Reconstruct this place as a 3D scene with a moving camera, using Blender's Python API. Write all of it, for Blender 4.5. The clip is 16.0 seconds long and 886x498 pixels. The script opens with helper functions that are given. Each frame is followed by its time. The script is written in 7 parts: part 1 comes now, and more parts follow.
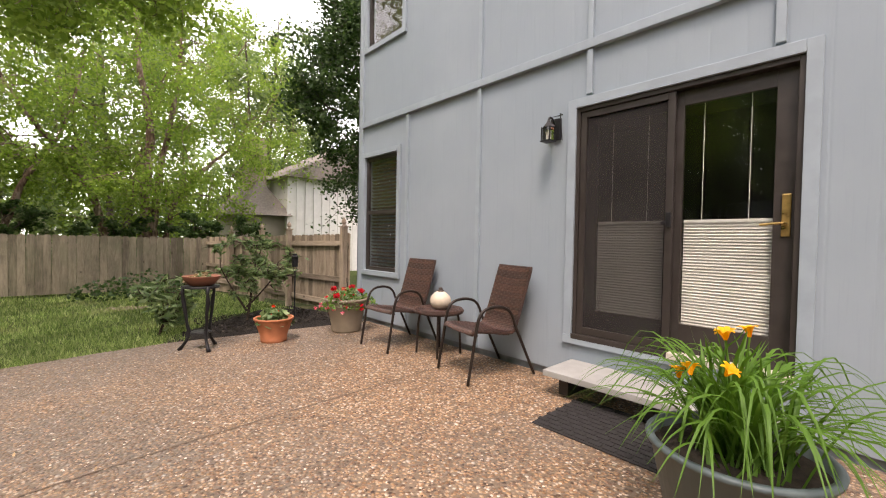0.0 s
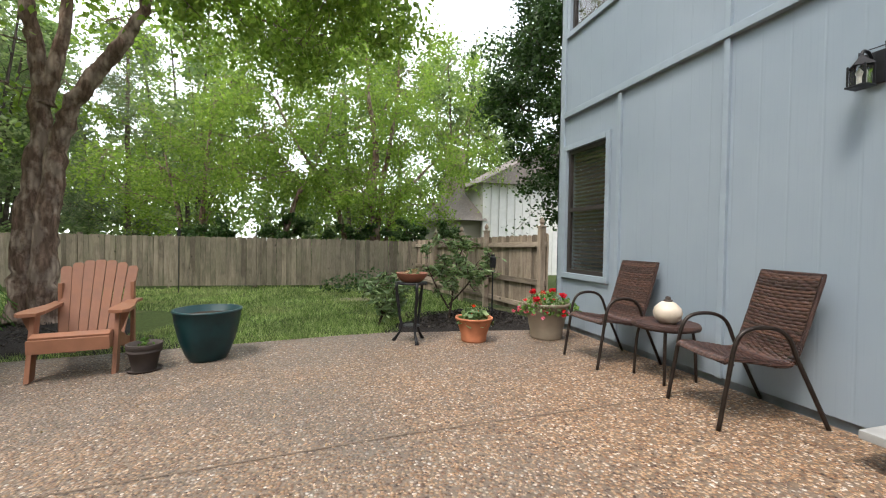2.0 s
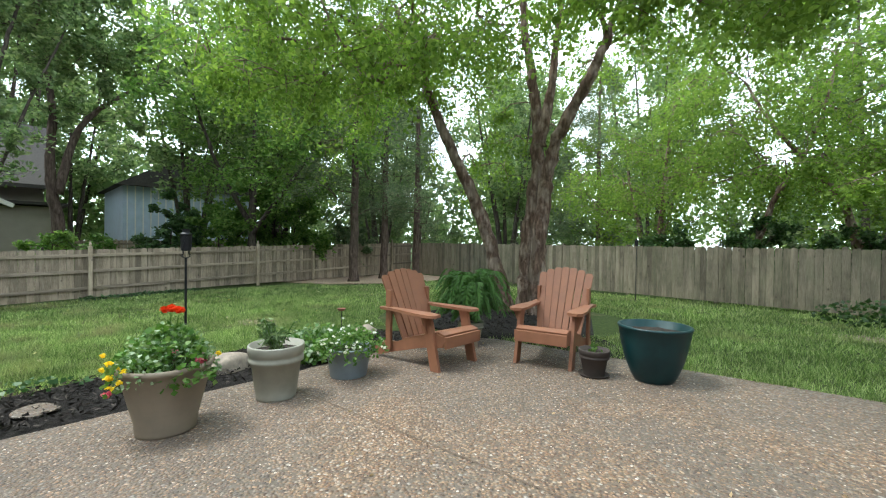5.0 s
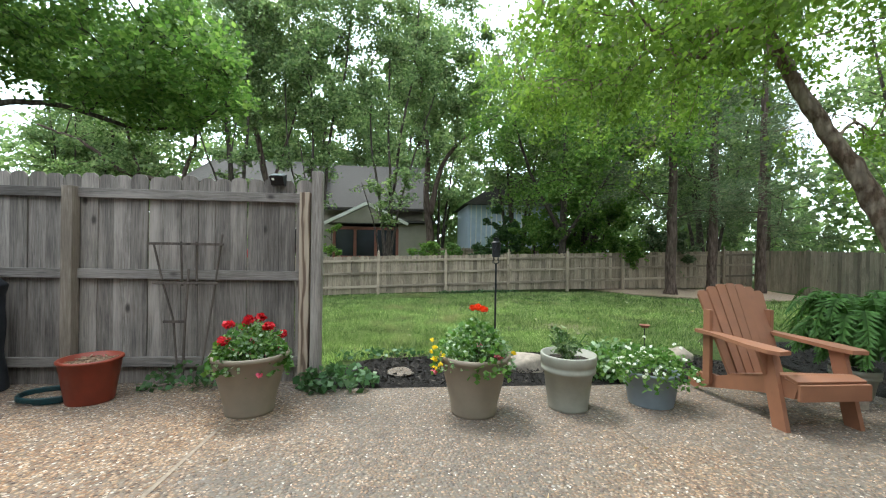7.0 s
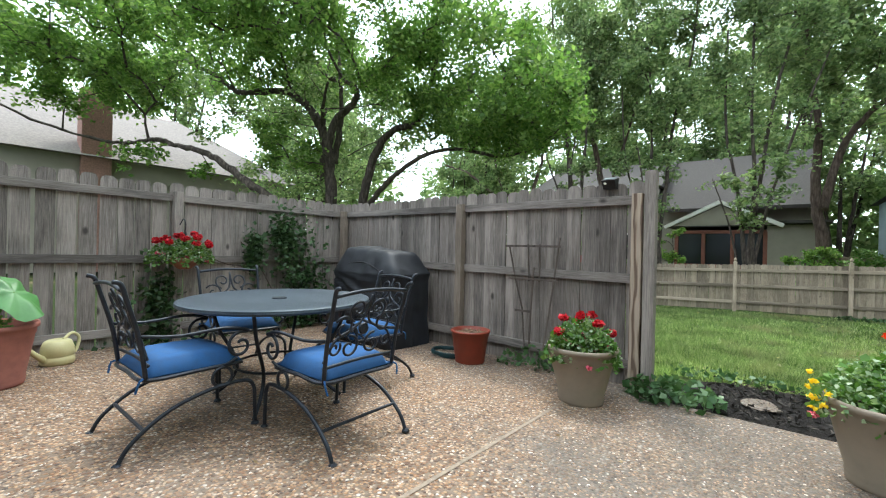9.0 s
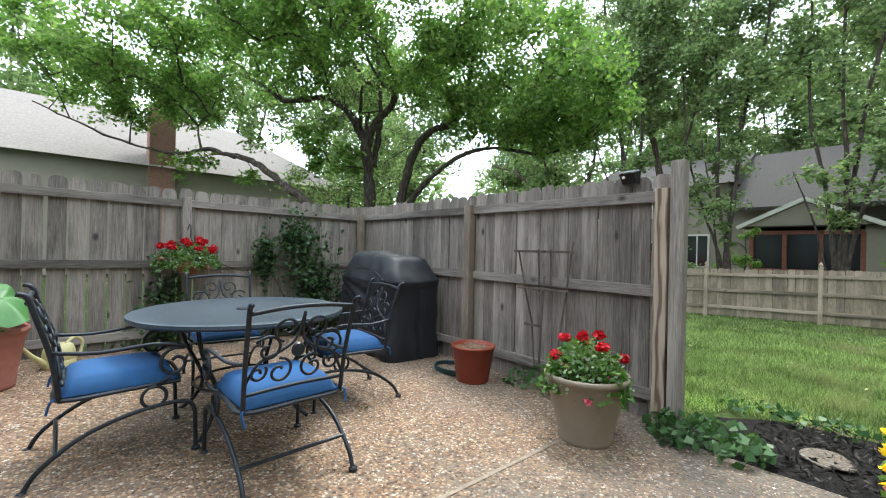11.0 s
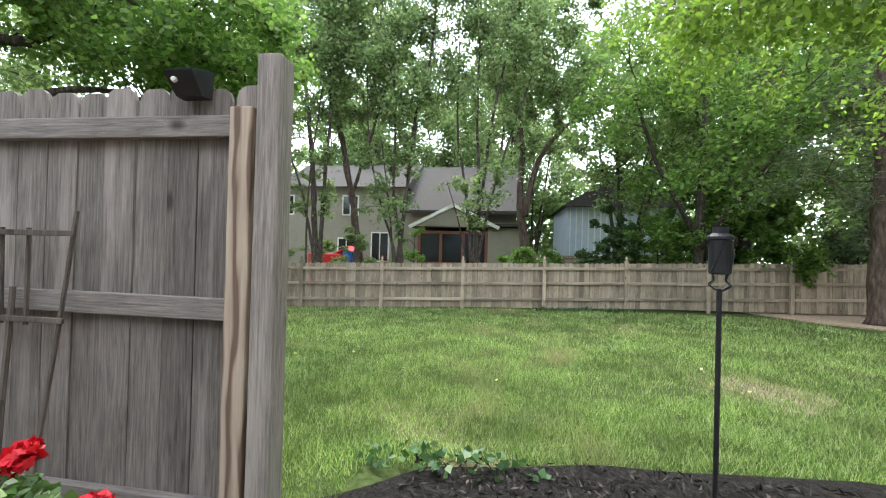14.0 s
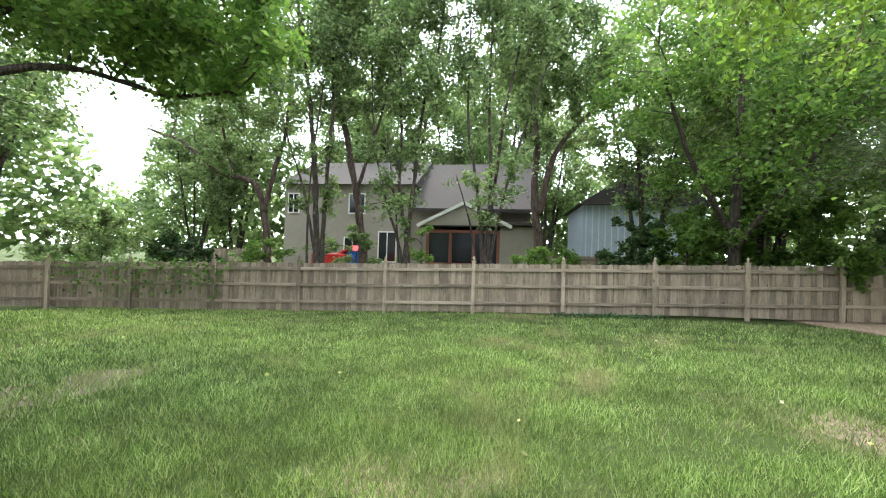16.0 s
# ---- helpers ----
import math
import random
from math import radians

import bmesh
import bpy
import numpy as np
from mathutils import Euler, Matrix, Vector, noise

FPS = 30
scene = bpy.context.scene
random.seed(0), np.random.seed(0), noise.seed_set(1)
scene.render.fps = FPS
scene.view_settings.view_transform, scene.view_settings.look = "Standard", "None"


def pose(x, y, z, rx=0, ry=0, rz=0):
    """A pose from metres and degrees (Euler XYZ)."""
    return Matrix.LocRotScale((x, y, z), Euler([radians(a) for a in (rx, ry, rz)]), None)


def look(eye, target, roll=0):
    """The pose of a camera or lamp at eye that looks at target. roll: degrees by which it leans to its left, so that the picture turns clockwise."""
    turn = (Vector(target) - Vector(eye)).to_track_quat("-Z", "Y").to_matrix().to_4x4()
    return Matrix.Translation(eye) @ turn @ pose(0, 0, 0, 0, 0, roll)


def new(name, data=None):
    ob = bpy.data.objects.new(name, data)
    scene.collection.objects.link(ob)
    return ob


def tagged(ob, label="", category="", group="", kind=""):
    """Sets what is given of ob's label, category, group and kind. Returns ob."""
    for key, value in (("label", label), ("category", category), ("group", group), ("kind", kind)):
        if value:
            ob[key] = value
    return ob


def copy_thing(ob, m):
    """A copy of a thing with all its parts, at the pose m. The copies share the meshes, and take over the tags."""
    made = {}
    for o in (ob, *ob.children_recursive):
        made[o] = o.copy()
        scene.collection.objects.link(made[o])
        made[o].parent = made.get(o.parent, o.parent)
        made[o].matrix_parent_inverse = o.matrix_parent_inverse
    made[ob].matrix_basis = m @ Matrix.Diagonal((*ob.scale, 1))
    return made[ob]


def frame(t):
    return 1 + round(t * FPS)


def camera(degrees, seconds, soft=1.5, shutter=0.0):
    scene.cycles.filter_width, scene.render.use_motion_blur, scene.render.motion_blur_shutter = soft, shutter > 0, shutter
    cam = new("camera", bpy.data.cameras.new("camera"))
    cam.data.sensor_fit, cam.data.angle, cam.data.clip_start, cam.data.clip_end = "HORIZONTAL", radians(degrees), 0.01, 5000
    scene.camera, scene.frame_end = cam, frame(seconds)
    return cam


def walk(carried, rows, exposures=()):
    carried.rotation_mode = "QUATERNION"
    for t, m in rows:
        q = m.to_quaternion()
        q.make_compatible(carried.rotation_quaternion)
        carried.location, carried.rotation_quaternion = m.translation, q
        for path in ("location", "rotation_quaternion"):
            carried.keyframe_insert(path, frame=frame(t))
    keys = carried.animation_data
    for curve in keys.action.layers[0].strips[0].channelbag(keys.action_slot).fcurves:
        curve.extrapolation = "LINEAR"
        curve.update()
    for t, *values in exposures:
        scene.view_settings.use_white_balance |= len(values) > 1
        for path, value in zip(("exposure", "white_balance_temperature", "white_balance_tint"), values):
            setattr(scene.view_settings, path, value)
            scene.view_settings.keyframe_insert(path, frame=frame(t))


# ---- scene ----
cam = camera(95.3, 16.0, soft=1.1)
METRES, EYE, TILT, LEAN, TURN = 4.877, 1.18, 0.0, 0.0, -42.9
ROWS = [
    (0.0, 0.0, 0.0, 0.0, 0.02, -1.25, -1.06),
    (0.5, -0.0084, 0.019, -0.0049, 4.48, -1.2, -1.13),
    (1.0, -0.0173, 0.0389, -0.0097, 10.3, -1.21, -1.11),
    (1.5, -0.0313, 0.0562, -0.0125, 17.98, -1.11, -1.04),
    (2.0, -0.0424, 0.0684, -0.0138, 26.46, -1.02, -1.0),
    (2.5, -0.0445, 0.0838, -0.0147, 35.34, -0.94, -0.95),
    (3.0, -0.0497, 0.0955, -0.0163, 45.18, -0.9, -0.97),
    (3.5, -0.0669, 0.1079, -0.0168, 55.07, -0.84, -0.94),
    (4.0, -0.0888, 0.1176, -0.0139, 65.32, -0.74, -0.87),
    (6.5, -0.1348, 0.1601, -0.0134, 117.18, -0.32, -0.76),
    (7.0, -0.1528, 0.1576, -0.0127, 128.12, -0.16, -0.84),
    (7.5, -0.1591, 0.1663, -0.0147, 139.38, 0.01, -0.93),
    (8.0, -0.1574, 0.1766, -0.0172, 150.88, 0.05, -1.16),
    (8.5, -0.1517, 0.1817, -0.0186, 162.92, -0.0, -1.29),
    (9.0, -0.1505, 0.1802, -0.0212, 173.36, -0.1, -1.31),
    (11.5, -0.3116, 0.0714, -0.0112, 181.38, 0.05, -1.27),
    (12.0, -0.3474, 0.0302, -0.0124, 174.02, 0.12, -1.41),
    (12.5, -0.3963, -0.0167, -0.0162, 164.72, 0.23, -1.44),
    (13.0, -0.4352, -0.0705, -0.0208, 155.35, 0.39, -1.49),
    (13.5, -0.4679, -0.1239, -0.0211, 147.38, 0.51, -1.53),
    (14.0, -0.509, -0.1712, -0.0198, 140.91, 0.56, -1.57),
    (14.5, -0.547, -0.2175, -0.0215, 137.16, 0.62, -1.49),
    (15.0, -0.5817, -0.2588, -0.0221, 136.21, 0.65, -1.47),
    (15.5, -0.622, -0.2974, -0.0207, 138.12, 0.61, -1.56),
    (16.0, -0.6488, -0.3296, -0.0233, 142.38, 0.59, -1.73),
]
walk(cam, [(t, pose(0, 0, EYE, TILT, LEAN, TURN) @ pose(METRES * x, METRES * y, METRES * z, 90 + pitch, roll, yaw)) for t, x, y, z, yaw, pitch, roll in ROWS],
     exposures=((0.0, 0.15, 7700, 24), (1.5, 0.1, 7050, 18), (3.5, 0.02, 6300, 2), (6.5, 0.25, 6200, 2), (9.0, 0.3, 6200, 4), (12.5, 0.5, 6250, 5), (14.0, 0.66, 6350, 9), (16.0, 0.64, 6450, 9)))

# ---- world and light: bright overcast sky ----
world = bpy.data.worlds.new("world")
scene.world = world
world.use_nodes = True
wn = world.node_tree
bg = wn.nodes["Background"]
sky = wn.nodes.new("ShaderNodeTexSky")
sky.sky_type, sky.sun_disc = "NISHITA", False
sky.sun_elevation, sky.sun_rotation = radians(61), radians(233)
veil = wn.nodes.new("ShaderNodeMixRGB")
veil.inputs[0].default_value = 0.78
veil.inputs[2].default_value = (9.2, 9.8, 10.7, 1)
wn.links.new(sky.outputs[0], veil.inputs[1])
wn.links.new(veil.outputs[0], bg.inputs[0])
bg.inputs[1].default_value = 0.36
sun = new("sun", bpy.data.lights.new("sun", "SUN"))
sun.data.energy, sun.data.angle, sun.data.color = 3.2, radians(14), (1.0, 0.96, 0.9)
sun.matrix_world = look((-8, -6, 18), (0, 0, 0))


# ---- materials ----
class Mat:
    """A node material that is built up in a few calls."""

    def __init__(self, name, rough=0.7, metal=0.0, spec=0.4):
        self.m = bpy.data.materials.new(name)
        self.m.use_nodes = True
        self.t = self.m.node_tree
        self.b = self.t.nodes["Principled BSDF"]
        self.b.inputs["Roughness"].default_value = rough
        self.b.inputs["Metallic"].default_value = metal
        self.b.inputs["Specular IOR Level"].default_value = spec
        self.co = None
        self.h = None

    def node(self, kind, **values):
        n = self.t.nodes.new("ShaderNode" + kind)
        for k, v in values.items():
            if k in n.inputs:
                n.inputs[k].default_value = v
        return n

    def link(self, a, b):
        self.t.links.new(a, b)

    def coords(self, scale=(1, 1, 1), rand=True, world=False):
        """Object or world coordinates, shifted per object."""
        if world:
            g = self.node("NewGeometry")
            out = g.outputs["Position"]
        else:
            out = self.node("TexCoord").outputs["Object"]
        if rand and not world:
            info = self.node("ObjectInfo")
            mul = self.node("VectorMath")
            mul.operation = "SCALE"
            mul.inputs[0].default_value = (37.0, 23.0, 51.0)
            self.link(info.outputs["Random"], mul.inputs["Scale"])
            add = self.node("VectorMath")
            add.operation = "ADD"
            self.link(out, add.inputs[0])
            self.link(mul.outputs[0], add.inputs[1])
            out = add.outputs[0]
        mp = self.node("Mapping")
        mp.inputs["Scale"].default_value = scale
        self.link(out, mp.inputs[0])
        return mp.outputs[0]

    def noise(self, co, scale, detail=4.0, rough=0.6, dist=0.0):
        n = self.node("TexNoise", Scale=scale, Detail=detail, Roughness=rough, Distortion=dist)
        self.link(co, n.inputs["Vector"])
        return n.outputs["Fac"]

    def voronoi(self, co, scale, feature="F1", out="Distance", randomness=1.0):
        n = self.node("TexVoronoi", Scale=scale, Randomness=randomness)
        n.feature = feature
        self.link(co, n.inputs["Vector"])
        return n.outputs[out]

    def ramp(self, fac, *stops):
        n = self.node("ValToRGB")
        e = n.color_ramp.elements
        while len(e) < len(stops):
            e.new(0.5)
        for s, (p, c) in zip(e, stops):
            s.position = p
            s.color = (*c, 1) if not isinstance(c, (int, float)) else (c, c, c, 1)
        self.link(fac, n.inputs[0])
        return n.outputs[0]

    def mix(self, fac, a, b, mode="MIX"):
        n = self.node("MixRGB")
        n.blend_type = mode
        for i, v in enumerate((fac, a, b)):
            if isinstance(v, (int, float)):
                n.inputs[i].default_value = v if i == 0 else (v, v, v, 1)
            elif isinstance(v, tuple):
                n.inputs[i].default_value = (*v, 1)
            else:
                self.link(v, n.inputs[i])
        return n.outputs[0]

    def random(self):
        return self.node("ObjectInfo").outputs["Random"]

    def island(self):
        return self.node("NewGeometry").outputs["Random Per Island"]

    def color(self, c):
        if isinstance(c, tuple):
            self.b.inputs["Base Color"].default_value = (*c, 1)
        else:
            self.link(c, self.b.inputs["Base Color"])
        return self

    def rough(self, r):
        self.link(r, self.b.inputs["Roughness"])
        return self

    def bump(self, h, strength=0.3, dist=0.01):
        n = self.node("Bump", Strength=strength, Distance=dist)
        self.link(h, n.inputs["Height"])
        if self.h:
            self.link(self.h, n.inputs["Normal"])
        self.h = n.outputs[0]
        self.link(self.h, self.b.inputs["Normal"])
        return self


def painted(name, c, rough=0.5, spread=0.12, scale=14, metal=0.0, bump=0.12, dirt=0.25):
    """Paint, plastic or coated metal: two scales of variation, slight dirt and a fine bump."""
    m = Mat(name, rough, metal)
    co = m.coords()
    n = m.noise(co, scale, 5)
    n2 = m.noise(co, scale * 0.17, 3)
    lo = tuple(v * (1 - spread) for v in c)
    hi = tuple(min(1, v * (1 + spread)) for v in c)
    base = m.ramp(n, (0.35, lo), (0.65, hi))
    grime = m.ramp(n2, (0.5, 0.0), (0.78, dirt))
    m.color(m.mix(grime, base, tuple(v * 0.55 + 0.02 for v in c)))
    m.rough(m.ramp(n, (0.3, max(0.02, rough - 0.1)), (0.7, min(1, rough + 0.12))))
    m.bump(m.noise(co, scale * 9, 3), bump, 0.003)
    return m.m


def weathered(name, dark, light, axis=2, fresh=None, moss=0.0):
    """Weathered board: long grain along one axis, knots, stains, per-board tint."""
    m = Mat(name, 0.85, 0, 0.2)
    k = [20.0, 20.0, 20.0]
    k[axis] = 0.9
    co = m.coords(tuple(k))
    flat = m.coords()
    grain = m.noise(co, 6.0, 8, 0.7, 0.4)
    blot = m.noise(flat, 2.3, 4, 0.6)
    base = m.ramp(grain, (0.3, dark), (0.52, tuple((a + b) / 2 for a, b in zip(dark, light))), (0.7, light))
    base = m.mix(0.75, base, m.ramp(m.random(), (0.0, 0.45), (0.5, 0.95), (1.0, 1.4)), "MULTIPLY")
    base = m.mix(m.ramp(blot, (0.5, 0.0), (0.75, 0.45)), base, tuple(v * 0.45 for v in dark))
    k[axis] = 2.0
    pale = m.noise(m.coords(tuple(v * 0.25 for v in k)), 1.3, 5, 0.65)
    base = m.mix(m.ramp(pale, (0.48, 0.0), (0.68, 0.6)), base, tuple(min(0.6, v * 1.35) for v in light))
    kn = [4.0, 4.0, 4.0]
    kn[axis] = 2.2
    knots = m.voronoi(m.coords(tuple(kn)), 1.0)
    base = m.mix(m.ramp(knots, (0.05, 0.85), (0.12, 0.0)), base, tuple(v * 0.35 for v in dark))
    if fresh:
        base = m.mix(m.ramp(m.noise(co, 2.0, 3), (0.45, 0.0), (0.6, 0.8)), base, fresh)
    if moss:
        base = m.mix(m.ramp(m.noise(flat, 1.1, 5), (0.45, 0.0), (0.8, moss)), base, (0.09, 0.11, 0.055))
    m.color(base)
    m.bump(grain, 0.55, 0.006)
    return m.m


def leafy(name, a, b, c=None, through_light=0.35, rough=0.5, dry=None):
    """Leaves: colour per leaf, with light passing through."""
    m = Mat(name, rough, 0, 0.3)
    r = m.island()
    col = m.ramp(r, (0.0, a), (0.55, b), (1.0, c or b))
    big = m.noise(m.coords(world=True), 0.5, 2)
    col = m.mix(0.6, col, m.ramp(big, (0.3, 0.7), (0.7, 1.3)), "MULTIPLY")
    if dry:
        clump = m.noise(m.coords(world=True), 1.7, 5, 0.65)
        col = m.mix(0.85, col, m.ramp(clump, (0.34, 0.62), (0.5, 1.08), (0.66, 1.45)), "MULTIPLY")
        worn = m.noise(m.coords((0.7, 1, 1), world=True), 0.85, 5, 0.6)
        col = m.mix(m.ramp(worn, (0.56, 0.0), (0.72, 0.75)), col, dry)
    m.color(col)
    tr = m.node("BsdfTranslucent")
    bright = m.mix(1.0, col, (1.15, 1.25, 0.8), "MULTIPLY")
    m.link(bright, tr.inputs[0])
    mx = m.node("MixShader")
    mx.inputs[0].default_value = through_light
    m.link(m.b.outputs[0], mx.inputs[1])
    m.link(tr.outputs[0], mx.inputs[2])
    m.link(mx.outputs[0], m.t.nodes["Material Output"].inputs[0])
    return m.m


def bark(name, dark, light, pale=None, scale=1.0):
    m = Mat(name, 0.92, 0, 0.15)
    co = m.coords((7 * scale, 7 * scale, 1.6 * scale), rand=False)
    n = m.noise(co, 3.2, 7, 0.65, 0.6)
    v = m.voronoi(co, 2.2)
    col = m.ramp(n, (0.32, dark), (0.62, light))
    if pale:
        col = m.mix(m.ramp(m.noise(m.coords((3, 3, 2), rand=False), 1.5, 4), (0.47, 0.0), (0.58, 0.85)), col, pale)
    m.color(m.mix(m.ramp(v, (0.0, 0.0), (0.7, 0.6)), col, tuple(c * 0.4 for c in dark)))
    m.bump(m.mix(0.5, n, v), 1.0, 0.05)
    return m.m


def mat_patio():
    m = Mat("exposed_aggregate", 0.62, 0, 0.35)
    co = m.coords(world=True)
    v = m.voronoi(co, 52)
    cell = m.voronoi(co, 52, out="Color")
    sep = m.node("SeparateColor")
    m.link(cell, sep.inputs[0])
    peb = m.ramp(sep.outputs[0], (0.0, (0.055, 0.03, 0.022)), (0.3, (0.25, 0.125, 0.062)), (0.6, (0.41, 0.24, 0.125)),
                 (0.84, (0.5, 0.34, 0.21)), (0.96, (0.58, 0.48, 0.38)), (1.0, (0.7, 0.64, 0.56)))
    grout = m.ramp(v, (0.36, 0.0), (0.62, 0.9))
    col = m.mix(grout, peb, (0.16, 0.115, 0.08))
    wear_and_shade = m.noise(co, 0.55, 5, 0.6)
    # Darker toward the birch: grey wear, with the tree's shade painted in too.
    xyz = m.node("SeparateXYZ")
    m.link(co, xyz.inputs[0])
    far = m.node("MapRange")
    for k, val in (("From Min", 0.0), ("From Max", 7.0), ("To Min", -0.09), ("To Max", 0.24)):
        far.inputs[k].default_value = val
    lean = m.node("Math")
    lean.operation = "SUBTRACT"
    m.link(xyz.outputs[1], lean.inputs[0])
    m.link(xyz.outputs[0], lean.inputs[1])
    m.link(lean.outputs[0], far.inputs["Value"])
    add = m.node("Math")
    m.link(wear_and_shade, add.inputs[0])
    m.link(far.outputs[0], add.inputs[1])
    wear_and_shade = add.outputs[0]
    col = m.mix(m.ramp(wear_and_shade, (0.38, 0.0), (0.62, 0.68)), col, (0.118, 0.105, 0.09))
    fine = m.noise(co, 4.5, 4)
    col = m.mix(0.4, col, m.ramp(fine, (0.3, 0.75), (0.7, 1.2)), "MULTIPLY")
    m.color(col)
    m.rough(m.ramp(sep.outputs[1], (0.0, 0.4), (1.0, 0.75)))
    m.bump(m.ramp(v, (0.0, 1.0), (0.65, 0.0)), 0.9, 0.012)
    return m.m


def mat_ground():
    m = Mat("lawn_soil", 0.95, 0, 0.1)
    co = m.coords(world=True)
    n = m.noise(co, 0.42, 5, 0.62)
    f = m.noise(co, 22, 4)
    green = m.ramp(f, (0.3, (0.03, 0.045, 0.014)), (0.7, (0.075, 0.1, 0.03)))
    dry = m.ramp(f, (0.3, (0.13, 0.1, 0.06)), (0.7, (0.26, 0.2, 0.13)))
    m.color(m.mix(m.ramp(n, (0.57, 0.0), (0.68, 0.8)), green, dry))
    m.bump(f, 0.7, 0.03)
    return m.m


def mat_mulch():
    m = Mat("dark_mulch", 0.95, 0, 0.15)
    co = m.coords(world=True)
    n = m.noise(co, 30, 6, 0.7, 1.0)
    m.color(m.ramp(n, (0.35, (0.008, 0.007, 0.006)), (0.6, (0.035, 0.03, 0.027)), (0.75, (0.085, 0.07, 0.06))))
    m.bump(n, 1.0, 0.04)
    return m.m


def mat_siding():
    m = Mat("blue_grey_paint", 0.6, 0, 0.3)
    co = m.coords(world=True)
    n = m.noise(m.coords((1, 40, 1.2), world=True), 1.6, 5, 0.6)
    big = m.noise(co, 0.7, 4)
    col = m.ramp(big, (0.3, (0.245, 0.30, 0.34)), (0.7, (0.29, 0.345, 0.385)))
    col = m.mix(m.ramp(n, (0.55, 0.0), (0.8, 0.22)), col, (0.17, 0.22, 0.26))
    m.color(col)
    m.bump(n, 0.25, 0.004)
    g = m.node("TexWave", Scale=1.57, Distortion=0.0)
    g.bands_direction = "Y"
    m.link(co, g.inputs["Vector"])
    m.bump(m.ramp(g.outputs["Fac"], (0.0, 0.0), (0.025, 1.0)), 0.3, 0.004)
    return m.m


M_PATIO, M_GROUND, M_MULCH, M_SIDING = mat_patio(), mat_ground(), mat_mulch(), mat_siding()
M_TRIM = painted("blue_grey_trim", (0.28, 0.338, 0.38), 0.5, 0.06, 6)
M_GREY_BOARD = weathered("grey_cedar", (0.095, 0.081, 0.07), (0.32, 0.275, 0.24), 2)
M_GREY_RAIL_X = weathered("grey_cedar_rail_x", (0.085, 0.073, 0.064), (0.27, 0.235, 0.207), 0)
M_TAN_BOARD = weathered("tan_cedar", (0.16, 0.125, 0.09), (0.36, 0.29, 0.22), 2)
M_TAN_RAIL = weathered("tan_cedar_rail", (0.18, 0.14, 0.10), (0.38, 0.31, 0.24), 0)
M_MOSSY = weathered("mossy_cedar", (0.11, 0.095, 0.07), (0.27, 0.23, 0.175), 2, moss=0.5)


def mat_striped():
    """Bold cathedral grain of a sawn post."""
    m = Mat("striped_cedar_post", 0.8, 0, 0.2)
    co = m.coords((1, 1, 0.16), rand=False)
    w = m.node("TexWave", Scale=6.0, Distortion=8.5, Detail=2.0)
    w.inputs["Detail Scale"].default_value = 1.6
    w.bands_direction = "Y"
    m.link(co, w.inputs["Vector"])
    fine = m.noise(m.coords((9, 9, 0.5), rand=False), 7, 6)
    col = m.ramp(w.outputs["Fac"], (0.12, (0.13, 0.085, 0.06)), (0.38, (0.29, 0.215, 0.15)), (0.8, (0.41, 0.325, 0.245)))
    m.color(m.mix(m.ramp(fine, (0.4, 0.0), (0.75, 0.5)), col, (0.16, 0.13, 0.105)))
    m.bump(w.outputs["Fac"], 0.4, 0.004)
    return m.m


M_FRESH = mat_striped()
M_BIRCH = bark("river_birch_bark", (0.085, 0.05, 0.036), (0.28, 0.19, 0.14), (0.46, 0.36, 0.29))
M_BARK = bark("grey_brown_bark", (0.045, 0.036, 0.03), (0.15, 0.12, 0.1))
M_PINE_BARK = bark("pine_bark", (0.07, 0.045, 0.035), (0.2, 0.15, 0.125), scale=0.8)
M_LEAF_BIRCH = leafy("birch_leaf", (0.115, 0.19, 0.032), (0.18, 0.265, 0.052), (0.27, 0.36, 0.085), 0.64)
M_LEAF_OAK = leafy("maple_leaf", (0.07, 0.14, 0.03), (0.13, 0.22, 0.055), (0.24, 0.33, 0.1), 0.62)
M_LEAF_DARK = leafy("dark_leaf", (0.018, 0.042, 0.012), (0.035, 0.075, 0.02), (0.07, 0.12, 0.035), 0.3)
# Far leaves: distance haze is put into the colour, paler and greyer.
M_LEAF_FAR = leafy("hazy_grey_green_leaf", (0.1, 0.155, 0.065), (0.18, 0.25, 0.115), (0.33, 0.38, 0.21), 0.62)
M_NEEDLE = leafy("pine_needles", (0.075, 0.115, 0.06), (0.13, 0.17, 0.1), (0.25, 0.27, 0.18), 0.5)


# ---- mesh helpers ----
def part(name, bm, material, parent=None, label="", smooth=False):
    """Links a bmesh as one mesh object under a thing or part."""
    me = bpy.data.meshes.new(name)
    bm.to_mesh(me)
    bm.free()
    me.materials.append(material)
    if smooth:
        me.shade_smooth()
    ob = new(name, me)
    if parent is not None:
        ob.parent = parent
    if label:
        tagged(ob, label)
    return ob


def thing(name, m, label, category, group="", kind=""):
    ob = new(name)
    ob.matrix_world = m
    ob.empty_display_size = 0.1
    return tagged(ob, label, category, group, kind)


def box(bm, x0, x1, y0, y1, z0, z1, bevel=0.0, m=None):
    vs = [bm.verts.new((x, y, z)) for z in (z0, z1) for x, y in ((x0, y0), (x1, y0), (x1, y1), (x0, y1))]
    fs = [(3, 2, 1, 0), (4, 5, 6, 7), (0, 1, 5, 4), (1, 2, 6, 5), (2, 3, 7, 6), (3, 0, 4, 7)]
    faces = [bm.faces.new([vs[i] for i in f]) for f in fs]
    if bevel:
        edges = {e for f in faces for e in f.edges}
        r = bmesh.ops.bevel(bm, geom=list(edges), offset=bevel, segments=2, affect="EDGES", profile=0.6)
        vs = list({v for f in r["faces"] for v in f.verts} | {v for v in vs if v.is_valid})
